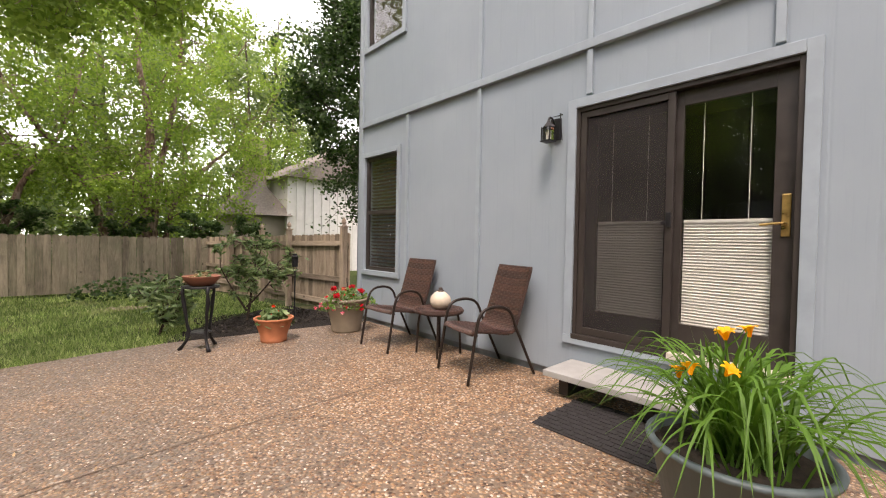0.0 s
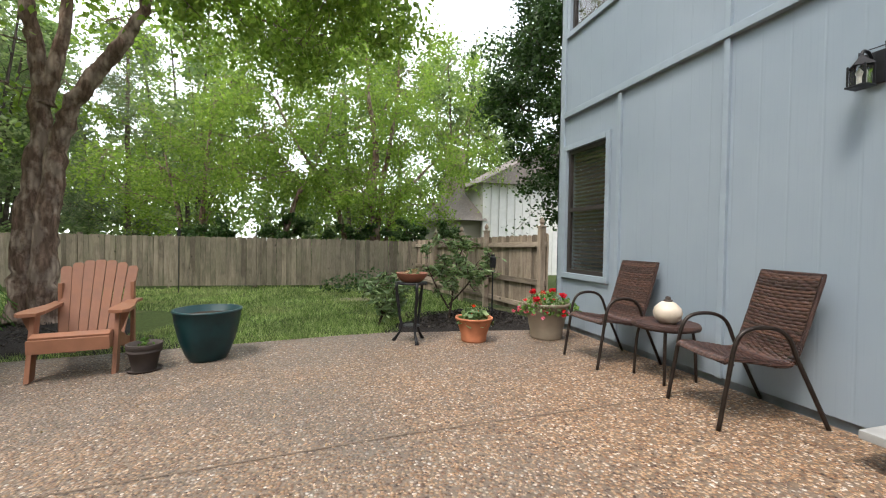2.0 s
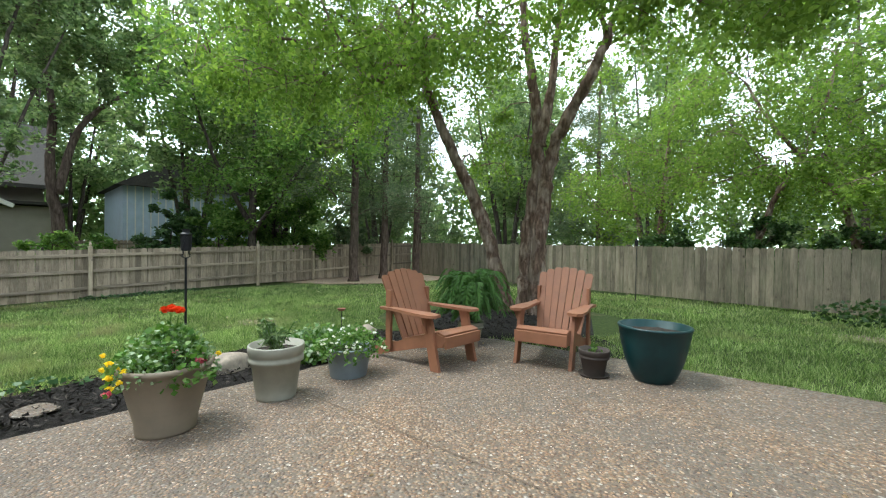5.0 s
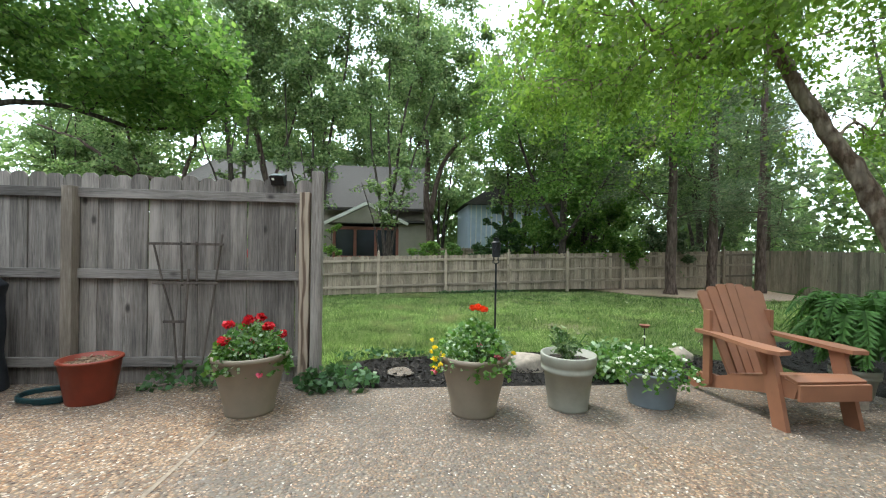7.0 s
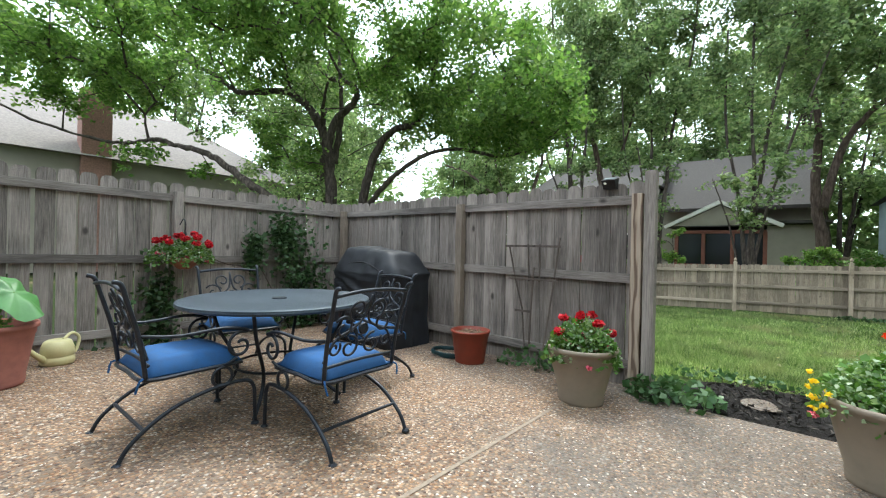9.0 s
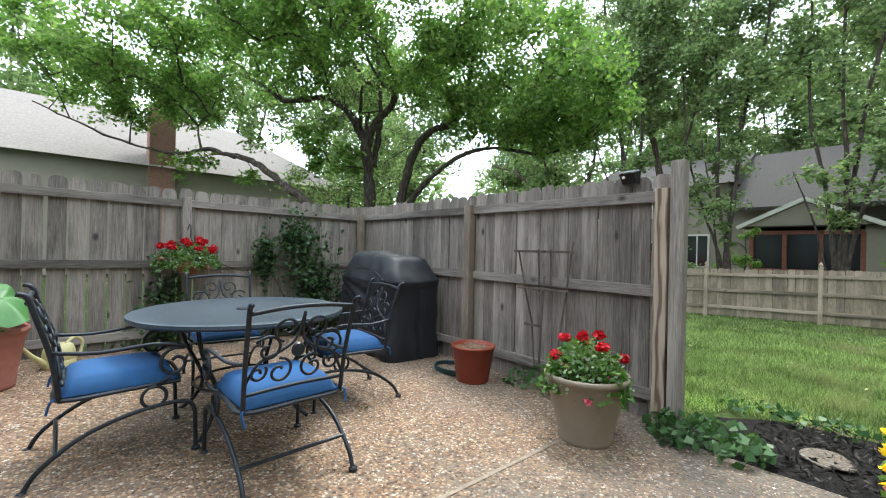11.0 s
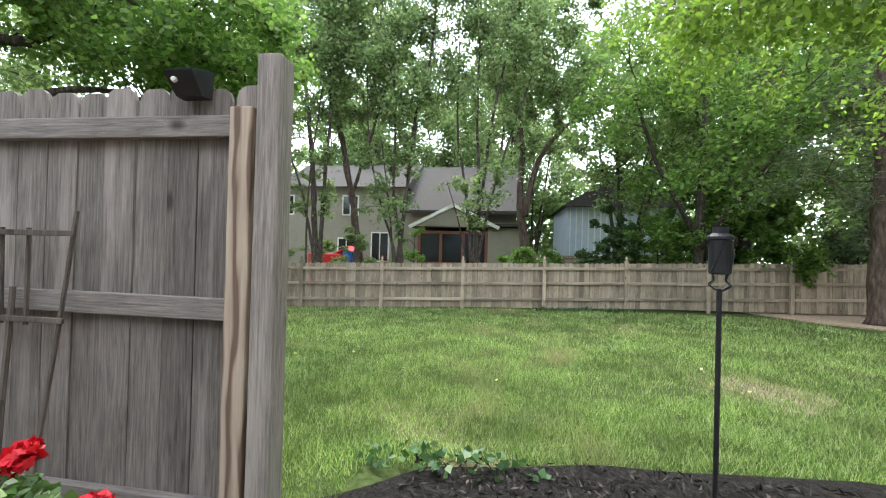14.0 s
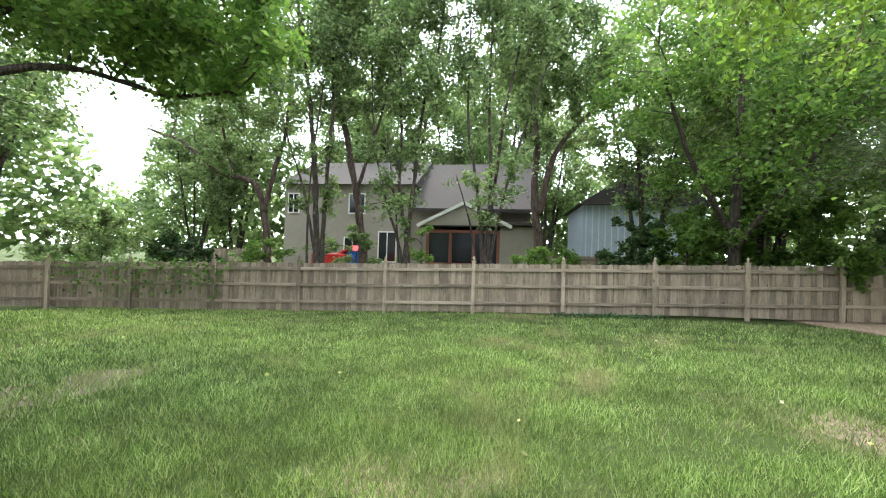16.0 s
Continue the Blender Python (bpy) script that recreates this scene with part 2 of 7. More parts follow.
    if m is not None:
        bmesh.ops.transform(bm, matrix=m, verts=vs)
    return bm


def one_box(x0, x1, y0, y1, z0, z1, bevel=0.0):
    return box(bmesh.new(), x0, x1, y0, y1, z0, z1, bevel)


def lathe(profile, n=40, bm=None, squash=1.0):
    """A body of revolution from (radius, height) pairs, bottom to top."""
    bm = bm or bmesh.new()
    rings = []
    for r, z in profile:
        if r < 1e-5:
            rings.append([bm.verts.new((0, 0, z))])
        else:
            rings.append([bm.verts.new((r * math.cos(2 * math.pi * i / n), squash * r * math.sin(2 * math.pi * i / n), z)) for i in range(n)])
    for a, b in zip(rings, rings[1:]):
        for i in range(n):
            j = (i + 1) % n
            if len(a) == 1 and len(b) > 1:
                bm.faces.new((a[0], b[j], b[i]))
            elif len(b) == 1 and len(a) > 1:
                bm.faces.new((a[i], a[j], b[0]))
            elif len(a) > 1:
                bm.faces.new((a[i], a[j], b[j], b[i]))
    bmesh.ops.recalc_face_normals(bm, faces=bm.faces)
    return bm


def tube(bm, pts, radius, n=8, closed=False):
    """A round bar along points; radius a number or one per point."""
    pts = [Vector(p) for p in pts]
    rs = [radius] * len(pts) if isinstance(radius, (int, float)) else list(radius)
    rings, up = [], None
    for i, p in enumerate(pts):
        a, b = pts[max(i - 1, 0)], pts[min(i + 1, len(pts) - 1)]
        if closed:
            a, b = pts[i - 1], pts[(i + 1) % len(pts)]
        d = (b - a).normalized()
        if up is None:
            up = d.orthogonal().normalized()
        up = (up - d * up.dot(d))
        up = up.normalized() if up.length > 1e-6 else d.orthogonal().normalized()
        side = d.cross(up)
        rings.append([bm.verts.new(p + rs[i] * (math.cos(2 * math.pi * k / n) * up + math.sin(2 * math.pi * k / n) * side)) for k in range(n)])
    pairs = list(zip(rings, rings[1:])) + ([(rings[-1], rings[0])] if closed else [])
    for a, b in pairs:
        for k in range(n):
            j = (k + 1) % n
            bm.faces.new((a[k], a[j], b[j], b[k]))
    if not closed:
        bm.faces.new(rings[0][::-1])
        bm.faces.new(rings[-1])
    return bm


def bend(pts, steps=6):
    """A smooth curve through points."""
    pts = [Vector(p) for p in pts]
    out = []
    for i in range(len(pts) - 1):
        a, b, c, d = pts[max(i - 1, 0)], pts[i], pts[i + 1], pts[min(i + 2, len(pts) - 1)]
        for k in range(steps):
            t = k / steps
            out.append(0.5 * ((2 * b) + (c - a) * t + (2 * a - 5 * b + 4 * c - d) * t * t + (3 * b - a - 3 * c + d) * t ** 3))
    out.append(pts[-1])
    return out


def raw_mesh(name, verts, faces, material, parent=None, smooth=False):
    """A mesh from numpy arrays: verts (n, 3), faces (m, k) of equal size k."""
    me = bpy.data.meshes.new(name)
    k = faces.shape[1]
    me.vertices.add(len(verts))
    me.vertices.foreach_set("co", verts.astype(np.float32).ravel())
    me.loops.add(faces.size)
    me.loops.foreach_set("vertex_index", faces.astype(np.int32).ravel())
    me.polygons.add(len(faces))
    me.polygons.foreach_set("loop_start", np.arange(0, faces.size, k, dtype=np.int32))
    me.update(calc_edges=True)
    me.materials.append(material)
    if smooth:
        me.shade_smooth()
    ob = new(name, me)
    if parent is not None:
        ob.parent = parent
    return ob


def leaf_mesh(name, centres, rng, length, width, material, parent=None, droop=0.35):
    """Many separate folded leaves, one at each centre."""
    n = len(centres)
    d = rng.normal(size=(n, 3))
    d[:, 2] = d[:, 2] * 0.6 - droop
    d /= np.linalg.norm(d, axis=1)[:, None]
    s = np.cross(d, rng.normal(size=(n, 3)))
    s /= np.linalg.norm(s, axis=1)[:, None] + 1e-9
    up = np.cross(d, s)
    size = rng.uniform(0.65, 1.25, n)[:, None]
    L, W = length * size, width * size
    tip, tail = centres + d * L / 2, centres - d * L / 2
    mid = centres - d * L * 0.05
    le, ri = mid + s * W / 2 + up * W * 0.18, mid - s * W / 2 + up * W * 0.18
    v = np.stack([tail, ri, tip, le], axis=1).reshape(-1, 3)
    f = np.arange(4 * n).reshape(n, 4)
    return raw_mesh(name, v, f, material, parent)


# ---- the lie of the land ----
def land(x, y):
    """Height of the ground: nearly level by the house, falling to the back and to the side."""
    if x > 0.5:
        z = 0.0
    elif x > -4:
        z = (x - 0.5) * 0.03
    elif x > -15:
        z = -0.135 + (x + 4) * 0.043
    else:
        z = -0.608
    z += (0.034 if y < 0 else 0.018) * min(max(y, -14), 6) * min(max((-5 - x) / 9.5, 0), 1)
    z -= 0.37 * min(max((y - 5.3) / 7.5, 0), 1) * min(max((x + 16) / 19, 0), 1)
    return z


def build_ground():
    xs = sorted({-400, -200, -100, -60, -40, -30, *[-24 + 0.5 * i for i in range(60)], 8, 12, 20, 40, 100, 400, 0.5, -4, -15})
    ys = sorted({-400, -200, -100, -50, -30, -20, *[-14 + 0.5 * i for i in range(66)], 22, 26, 32, 50, 100, 200, 400, 5.3, 12.8})
    vs = np.array([(x, y, land(x, y) - 0.03) for x in xs for y in ys])
    ny = len(ys)
    fs = np.array([(i * ny + j, (i + 1) * ny + j, (i + 1) * ny + j + 1, i * ny + j + 1) for i in range(len(xs) - 1) for j in range(ny - 1)])
    tagged(raw_mesh("ground", vs, fs, M_GROUND, smooth=True), "green lawn with dry worn patches", "lawn", kind="structure")


build_ground()


def sheet(name, outline, lift, material, label, category, step=0.35, edge=0.05, rough=0.0):
    """A flat area that follows the land, with a small edge of its own."""
    bm = bmesh.new()
    f = bm.faces.new([bm.verts.new((x, y, 0)) for x, y in outline])
    if f.normal.z < 0:
        f.normal_flip()
    x0, x1 = min(p[0] for p in outline), max(p[0] for p in outline)
    y0, y1 = min(p[1] for p in outline), max(p[1] for p in outline)
    for axis, lo, hi in ((0, x0, x1), (1, y0, y1)):
        k = lo + step
        while k < hi:
            co, no = [0, 0, 0], [0, 0, 0]
            co[axis], no[axis] = k, 1
            bmesh.ops.bisect_plane(bm, geom=bm.verts[:] + bm.edges[:] + bm.faces[:], plane_co=co, plane_no=no)
            k += step
    bm.normal_update()
    rim = [e for e in bm.edges if e.is_boundary]
    r = bmesh.ops.extrude_edge_only(bm, edges=rim)
    low = {v for v in r["geom"] if isinstance(v, bmesh.types.BMVert)}
    for v in bm.verts:
        v.co.z = land(v.co.x, v.co.y) + lift - (edge if v in low else 0)
        if rough and v not in low:
            v.co.z += rough * noise.noise(Vector((v.co.x * 2, v.co.y * 2, 0)))
    bmesh.ops.recalc_face_normals(bm, faces=bm.faces)
    return tagged(part(name, bm, material), label, category, kind="structure")


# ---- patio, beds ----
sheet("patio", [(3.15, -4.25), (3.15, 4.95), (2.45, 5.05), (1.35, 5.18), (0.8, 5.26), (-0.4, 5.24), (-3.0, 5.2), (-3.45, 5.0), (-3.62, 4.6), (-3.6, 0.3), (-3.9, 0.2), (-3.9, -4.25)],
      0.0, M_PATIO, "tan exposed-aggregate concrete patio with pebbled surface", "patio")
sheet("mulch_bed_side", [(-3.58, 0.3), (-3.6, 4.6), (-3.9, 5.1), (-4.9, 4.6), (-5.1, 3.2), (-4.95, 1.6), (-4.75, 0.7), (-4.3, 0.2)], -0.012, M_MULCH,
      "bed of dark shredded mulch beside the patio", "mulch bed", 0.12, 0.05, 0.02)
sheet("mulch_bed_tree", [(-0.9, 5.26), (-3.0, 5.22), (-3.5, 5.1), (-4.6, 5.4), (-5.8, 6.6), (-5.9, 8.6), (-5.0, 9.6), (-3.6, 9.5), (-2.9, 8.0), (-2.2, 6.4)], -0.012, M_MULCH,
      "bed of dark mulch round the birch", "mulch bed", 0.12, 0.05, 0.02)
sheet("mulch_bed_house", [(0.75, 5.28), (1.35, 5.2), (2.45, 5.07), (3.14, 4.97), (3.14, 7.6), (2.5, 7.4), (1.7, 6.6), (1.0, 5.9)], -0.012, M_MULCH,
      "bed of dark mulch by the house corner", "mulch bed", 0.12, 0.05, 0.02)


# ---- house ----
def wall_with_holes(name, material, x0, x1, y0, y1, z0, z1, holes, label):
    """A wall along y with thickness x0..x1; holes as (y0, y1, z0, z1)."""
    ys = sorted({y0, y1, *[h[0] for h in holes], *[h[1] for h in holes]})
    bm = bmesh.new()
    for a, b in zip(ys, ys[1:]):
        spans = sorted((h[2], h[3]) for h in holes if h[0] <= a + 1e-6 and h[1] >= b - 1e-6)
        z = z0
        for lo, hi in spans:
            if lo > z:
                box(bm, x0, x1, a, b, z, lo)
            z = hi
        if z < z1:
            box(bm, x0, x1, a, b, z, z1)
    bmesh.ops.remove_doubles(bm, verts=bm.verts, dist=1e-4)
    return tagged(part(name, bm, material), label, "wall", kind="structure")


WX = 3.15
DOOR = (0.31, 1.75, 0.40, 2.305)
WIN = (4.27, 5.04, 0.74, 2.33)
WIN2 = (4.2, 5.02, 3.88, 5.3)
wall_house = wall_with_holes("wall_house", M_SIDING, WX, WX + 0.2, -7.0, 5.2, 0.06, 5.8, [DOOR, WIN, WIN2], "blue-grey painted vertical wood siding of the house")
tagged(part("wall_house_side", one_box(WX + 0.2, 11, 5.0, 5.2, 0.06, 5.8), M_SIDING), "blue-grey painted siding on the house end", "wall", kind="structure")
tagged(part("wall_house_far", one_box(WX + 0.2, 11, -7.0, -6.8, 0.06, 5.8), M_SIDING), "blue-grey painted siding", "wall", kind="structure")
tagged(part("wall_house_back", one_box(10.8, 11, -6.8, 5.0, 0.06, 5.8), M_SIDING), "blue-grey painted siding", "wall", kind="structure")
M_CONCRETE = painted("foundation_concrete", (0.2, 0.22, 0.24), 0.8, 0.2, 8)
tagged(part("foundation", one_box(WX + 0.03, 10.95, -6.95, 5.17, -0.2, 0.06), M_CONCRETE), "painted concrete foundation strip below the siding", "foundation", kind="structure")
M_ROOF = painted("grey_shingle", (0.12, 0.115, 0.11), 0.9, 0.3, 20)


def gable_roof(name, x0, x1, y0, y1, z, rise, over, material, label, along="y"):
    bm = bmesh.new()
    x0, x1, y0, y1 = x0 - over, x1 + over, y0 - over, y1 + over
    if along == "y":
        c = (x0 + x1) / 2
        pts = [(x0, y0, z), (c, y0, z + rise), (x1, y0, z), (x0, y1, z), (c, y1, z + rise), (x1, y1, z)]
    else:
        c = (y0 + y1) / 2
        pts = [(x0, y0, z), (x0, c, z + rise), (x0, y1, z), (x1, y0, z), (x1, c, z + rise), (x1, y1, z)]
    v = [bm.verts.new(p) for p in pts]
    for f in ((0, 1, 4, 3), (1, 2, 5, 4), (0, 2, 1), (3, 4, 5), (0, 3, 5, 2)):
        bm.faces.new([v[i] for i in f])
    bmesh.ops.recalc_face_normals(bm, faces=bm.faces)
    r = part(name, bm, material)
    return r


tagged(gable_roof("roof_house", WX, 11, -7, 5.2, 5.8, 2.4, 0.5, M_ROOF, ""), "grey shingled roof of the house", "roof", kind="structure")

# battens and belt course of the siding
for i, y in enumerate((4.06, 2.85, 1.64, 0.43, -0.78, -2.0, -3.2)):
    lo = 2.40 if 0.3 < y < 1.8 else 0.06
    ob = part("trim", one_box(WX - 0.032, WX + 0.002, y - 0.025, y + 0.025, lo, 2.76, 0.004), M_TRIM)
    tagged(ob, "narrow painted vertical batten on the siding", "trim", "siding trim", "structure")
    if y < 4:
        ob = part("trim", one_box(WX - 0.032, WX + 0.002, y - 0.022, y + 0.022, 2.845, 5.8, 0.004), M_TRIM)
        tagged(ob, "narrow painted vertical batten on the siding", "trim", "siding trim", "structure")
tagged(part("trim", one_box(WX - 0.045, WX + 0.002, -7.0, 5.1, 2.765, 2.84, 0.005), M_TRIM), "painted horizontal belt board across the siding", "trim", "siding trim", "structure")
bm = one_box(WX - 0.024, WX + 0.002, 5.11, 5.224, 0.06, 5.8, 0.004)
box(bm, WX - 0.024, WX + 0.09, 5.2, 5.224, 0.06, 5.8, 0.004)
tagged(part("trim", bm, M_TRIM), "painted corner board of the house", "trim", "siding trim", "structure")


# ---- fences ----
def picket_mesh(name, w, h, thick, ear=0.03, top="ear"):
    bm = bmesh.new()
    hw = w / 2
    out = [(-hw, 0), (hw, 0), (hw, h - ear), (hw - ear, h), (-hw + ear, h), (-hw, h - ear)]
    if top == "round":
        out = [(-hw, 0), (hw, 0), (hw, h - 0.05), (hw * 0.82, h - 0.016), (hw * 0.45, h), (-hw * 0.45, h), (-hw * 0.82, h - 0.016), (-hw, h - 0.05)]
    a = [bm.verts.new((x, -thick / 2, z)) for x, z in out]
    b = [bm.verts.new((x, thick / 2, z)) for x, z in out]
    bm.faces.new(a)
    bm.faces.new(b[::-1])
    for i in range(len(out)):
        j = (i + 1) % len(out)
        bm.faces.new((a[j], a[i], b[i], b[j]))
    me = bpy.data.meshes.new(name)
    bm.to_mesh(me)
    bm.free()
    return me


def post_bm(w, h, finial=False):
    bm = one_box(-w / 2, w / 2, -w / 2, w / 2, 0, h, 0.006)
    if finial:
        box(bm, -w * 0.62, w * 0.62, -w * 0.62, w * 0.62, h, h + 0.02, 0.004)
        lathe([(0.0, h + 0.02), (w * 0.36, h + 0.022), (w * 0.24, h + 0.045), (w * 0.46, h + 0.075), (w * 0.36, h + 0.11), (w * 0.1, h + 0.15), (0, h + 0.16)], 12, bm)
    return bm


def fence(name, p0, p1, top0, top1, base, label, board, rail, rails, posts, side, w=0.14, gap=0.004, top="ear",
          post_top=0.05, finial=False, post_mat=None, post_w=0.09, rail_h=0.085, seed=1, category="wooden fence", gaps=None, foot=0.05):
    """A board fence from p0 to p1. rails: metres below the top; posts: metres along; side: the side that carries rails and posts."""
    rng = random.Random(seed)
    a, b = Vector((*p0, 0)), Vector((*p1, 0))
    run = (b - a).length
    d = (b - a) / run
    ang = math.degrees(math.atan2(d.y, d.x))
    root = thing(name, pose(a.x, a.y, 0, 0, 0, ang), label, category)

    def tz(s):
        return top0 + (top1 - top0) * s / run

    def gz(s):
        p = a + d * s
        return base(p.x, p.y)

    meshes = [picket_mesh("picket", w, 1.8, 0.018, 0.028 + 0.006 * k, top) for k in range(3)]
    for me in meshes:
        me.materials.append(board)
    s = w / 2
    while s < run - w * 0.3:
        ob = new("picket", rng.choice(meshes))
        ob.parent = root
        g, t = gz(s) + foot, tz(s) + rng.uniform(-0.012, 0.012)
        ob.location = (s, -side * rng.uniform(0, 0.012), g)
        ob.rotation_euler = (0, rng.uniform(-0.006, 0.006), 0)
        ob.scale = (1, 1, (t - g) / 1.8)
        s += w + (gap if gaps is None else gaps(s)) + rng.uniform(0, 0.003)
    off = side * (0.009 + 0.02)
    cuts = sorted({0.0, run, *[p for p in posts if 0.05 < p < run - 0.05]})
    for down in rails:
        for s0, s1 in zip(cuts, cuts[1:]):
            bm = bmesh.new()
            m = Matrix.Translation((s0, off, tz(s0) - down)) @ Matrix.Rotation(-math.atan2(tz(s1) - tz(s0), s1 - s0), 4, "Y")
            box(bm, 0.002, (s1 - s0) - 0.002, -0.019, 0.019, -rail_h / 2, rail_h / 2, 0.005, m)
            part("rail", bm, rail, root)
    for p in posts:
        g = gz(p) - 0.15
        bm = post_bm(post_w, tz(p) + post_top - g, finial)
        ob = part("post", bm, post_mat or board, root)
        ob.location = (p, side * (0.011 + post_w / 2 + 0.012), g)
    return root


M_TAN_POST = weathered("tan_cedar_post", (0.2, 0.155, 0.11), (0.42, 0.34, 0.26), 2)
M_PALE_POST = weathered("pale_grey_post", (0.17, 0.13, 0.1), (0.4, 0.33, 0.26), 2)
SLOPE = -0.125
def rear_line(y):
    return -14.75 + SLOPE * y


rear_posts = [2.477 * k + 1.2 for k in range(14)]
y_start = -0.04 - 2.457 * 7 - 1.2 * 0.992
y_end = 16.4
length = (y_end - y_start) * math.hypot(1, SLOPE)
fence("rear_fence", (rear_line(y_start), y_start), (rear_line(y_end), y_end), 0.34, 1.2, land, "long weathered tan picket fence with finial posts behind the lawn",
      M_TAN_BOARD, M_TAN_RAIL, (0.17, 0.62, 1.1), [p for p in rear_posts if p < length], -1, post_top=0.06, finial=True, seed=3, w=0.15, post_mat=M_TAN_POST)
fence("side_fence", (2.87, 12.75), (-16.8, 16.4), 1.12, 1.2, land, "weathered mossy board fence along the side of the lawn", M_MOSSY, M_TAN_RAIL,
      (0.25, 1.2), [2.44 * k for k in range(9)], -1, seed=5)
gate_fence = fence("gate_fence", (3.3, 5.75), (2.87, 12.75), 1.26, 1.14, land, "weathered board fence and gate with finial posts beside the house", M_TAN_BOARD, M_TAN_RAIL,
      (0.16, 0.75, 1.15), [0.06, 1.95, 3.2, 5.0], 1, post_top=0.1, finial=True, seed=7, post_mat=M_TAN_POST)
for (s0, z0), (s1, z1) in (((1.95, 0.1), (3.2, 0.95)),):
    brace = box(bmesh.new(), 0, math.hypot(s1 - s0, z1 - z0), -0.015, 0.015, -0.05, 0.05, 0.004, Matrix.Translation((s0 + 0.04, 0.075, z0)) @ Matrix.Rotation(-math.atan2(z1 - z0, s1 - s0), 4, "Y"))
    part("gate_brace", brace, M_TAN_RAIL, gate_fence)
part("gate_latch", one_box(1.98, 2.06, 0.06, 0.11, 0.5, 0.62, 0.006), painted("black_latch", (0.02, 0.02, 0.02), 0.5), gate_fence)
privacy = fence("privacy_fence", (-3.85, -4.25), (-3.85, 0.2), 1.74, 1.72, land, "tall weathered grey privacy fence beside the patio", M_GREY_BOARD, M_GREY_RAIL_X,
      (0.17, 0.88, 1.66), [0.05, 2.39], -1, seed=9, top="round", post_top=-0.12, post_mat=M_PALE_POST, gap=0.001, foot=-0.02)
fence("privacy_fence", (-3.9, -4.3), (3.15, -4.3), 1.74, 1.80, land, "tall weathered grey privacy fence with gaps between boards", M_GREY_BOARD, M_GREY_RAIL_X,
      (0.17, 0.88, 1.66), [2.4, 4.75, 6.9], 1, seed=11, top="round", gaps=lambda s: 0.003 if s < 2.2 else 0.016, post_top=-0.1, foot=-0.02)


# ---- trees ----
def tree(name, base, stems, clusters, leaf, leaf_size, bark_mat, label, category="tree", seed=1, limb_r=0.05, twigs=5, droop=0.35, fill=1.0, width=0.62, hang=0.0):
    """Trunks along given lines, limbs that branch from one another to every leaf cluster, twigs and separate leaves. Points are relative to the base."""
    rng = np.random.default_rng(seed)
    root = thing(name, Matrix.Translation(base), label, category)
    spots, size, way, owner = [], [], [], []
    for pts, r0, r1 in stems:
        bm = bmesh.new()
        line = bend(pts, 8)
        n = len(line)
        rs = [(r0 + (r1 - r0) * (i / (n - 1)) ** 0.8) * rng.uniform(0.93, 1.08) for i in range(n)]
        rs[0] *= 1.3
        for i, p in enumerate(line):
            line[i] = p + Vector(rng.normal(0, r0 * 0.07, 3))
            spots.append(tuple(line[i]))
            size.append(rs[i])
            way.append(0.12 * line[i].z)
            owner.append(-1)
        tube(bm, line, rs, 14 if r0 > 0.13 else 8)
        for v in bm.verts:
            v.co += 0.16 * r0 * noise.noise_vector(v.co * 5.0)
        part("trunk", bm, bark_mat, root, smooth=True)
    spine = np.array(spots)
    order = sorted(clusters, key=lambda c: float(np.min(np.linalg.norm(spine - np.array(c[0]), axis=1))))
    limbs, above = [], []
    for c, r, n in order:
        q = np.array(c)
        d = q - np.array(spots)
        far = np.linalg.norm(d, axis=1) + 1e-6
        cost = far * (1 + 0.7 * np.clip(-d[:, 2] / far, 0, 1)) + 0.3 * np.array(way)
        k = int(np.argmin(cost))
        p, c = Vector(spots[k]), Vector(c)
        mid = p.lerp(c, 0.5) + Vector((0, 0, 0.13 * far[k])) + Vector(rng.normal(0, 0.09 * far[k] + 0.01, 3))
        line = bend([p, mid, c], 3)
        for i, v in enumerate(line[1:]):
            spots.append(tuple(v))
            size.append(size[k])
            way.append(way[k] + far[k] * (i + 1) / (len(line) - 1))
            owner.append(len(limbs))
        limbs.append((line, owner[k], size[k], c, r, n))
        above.append(1)
    for i in range(len(limbs) - 1, -1, -1):
        if limbs[i][1] >= 0:
            above[limbs[i][1]] += above[i]
    bm = bmesh.new()
    cents = []
    for (line, _, stem, c, r, n), many in zip(limbs, above):
        rr = min(stem * 0.7, limb_r, 0.011 * math.sqrt(many) + 0.003)
        tip = min(0.007, rr)
        tube(bm, line, [rr + (max(tip, rr * 0.45) - rr) * i / (len(line) - 1) for i in range(len(line))], 5)
        for k in range(twigs):
            e = c + Vector(rng.normal(0, r * 0.55, 3) * (1, 1, 0.7)) - Vector((0, 0, hang * r))
            s = line[int(rng.integers(len(line) // 2, len(line)))]
            w = bend([s, s.lerp(e, 0.5) + Vector(rng.normal(0, 0.1 * r, 3)), e], 1)
            tube(bm, w, [0.009, 0.006, 0.003], 3)
            m = int(n * fill / twigs)
            t = rng.uniform(0.25, 1.05, m)[:, None]
            pts = np.array(s)[None] * (1 - t) + np.array(e)[None] * t
            spread = rng.normal(0, r * 0.2, (m, 3))
            spread[:, 2] -= hang * r * rng.uniform(0, 0.6, m)
            cents.append(pts + spread)
    tagged(part("branching", bm, bark_mat, root, smooth=True), kind="stuff")
    tagged(leaf_mesh("crown", np.concatenate(cents), rng, leaf_size, leaf_size * width, leaf, root, droop), kind="stuff")
    return root


def crown(rng, centre, size, n, r, leaves, hollow=0.5):
    """Clusters scattered through an uneven ellipsoid."""
    out = []
    while len(out) < n:
        v = rng.uniform(-1, 1, 3)
        q = np.linalg.norm(v)
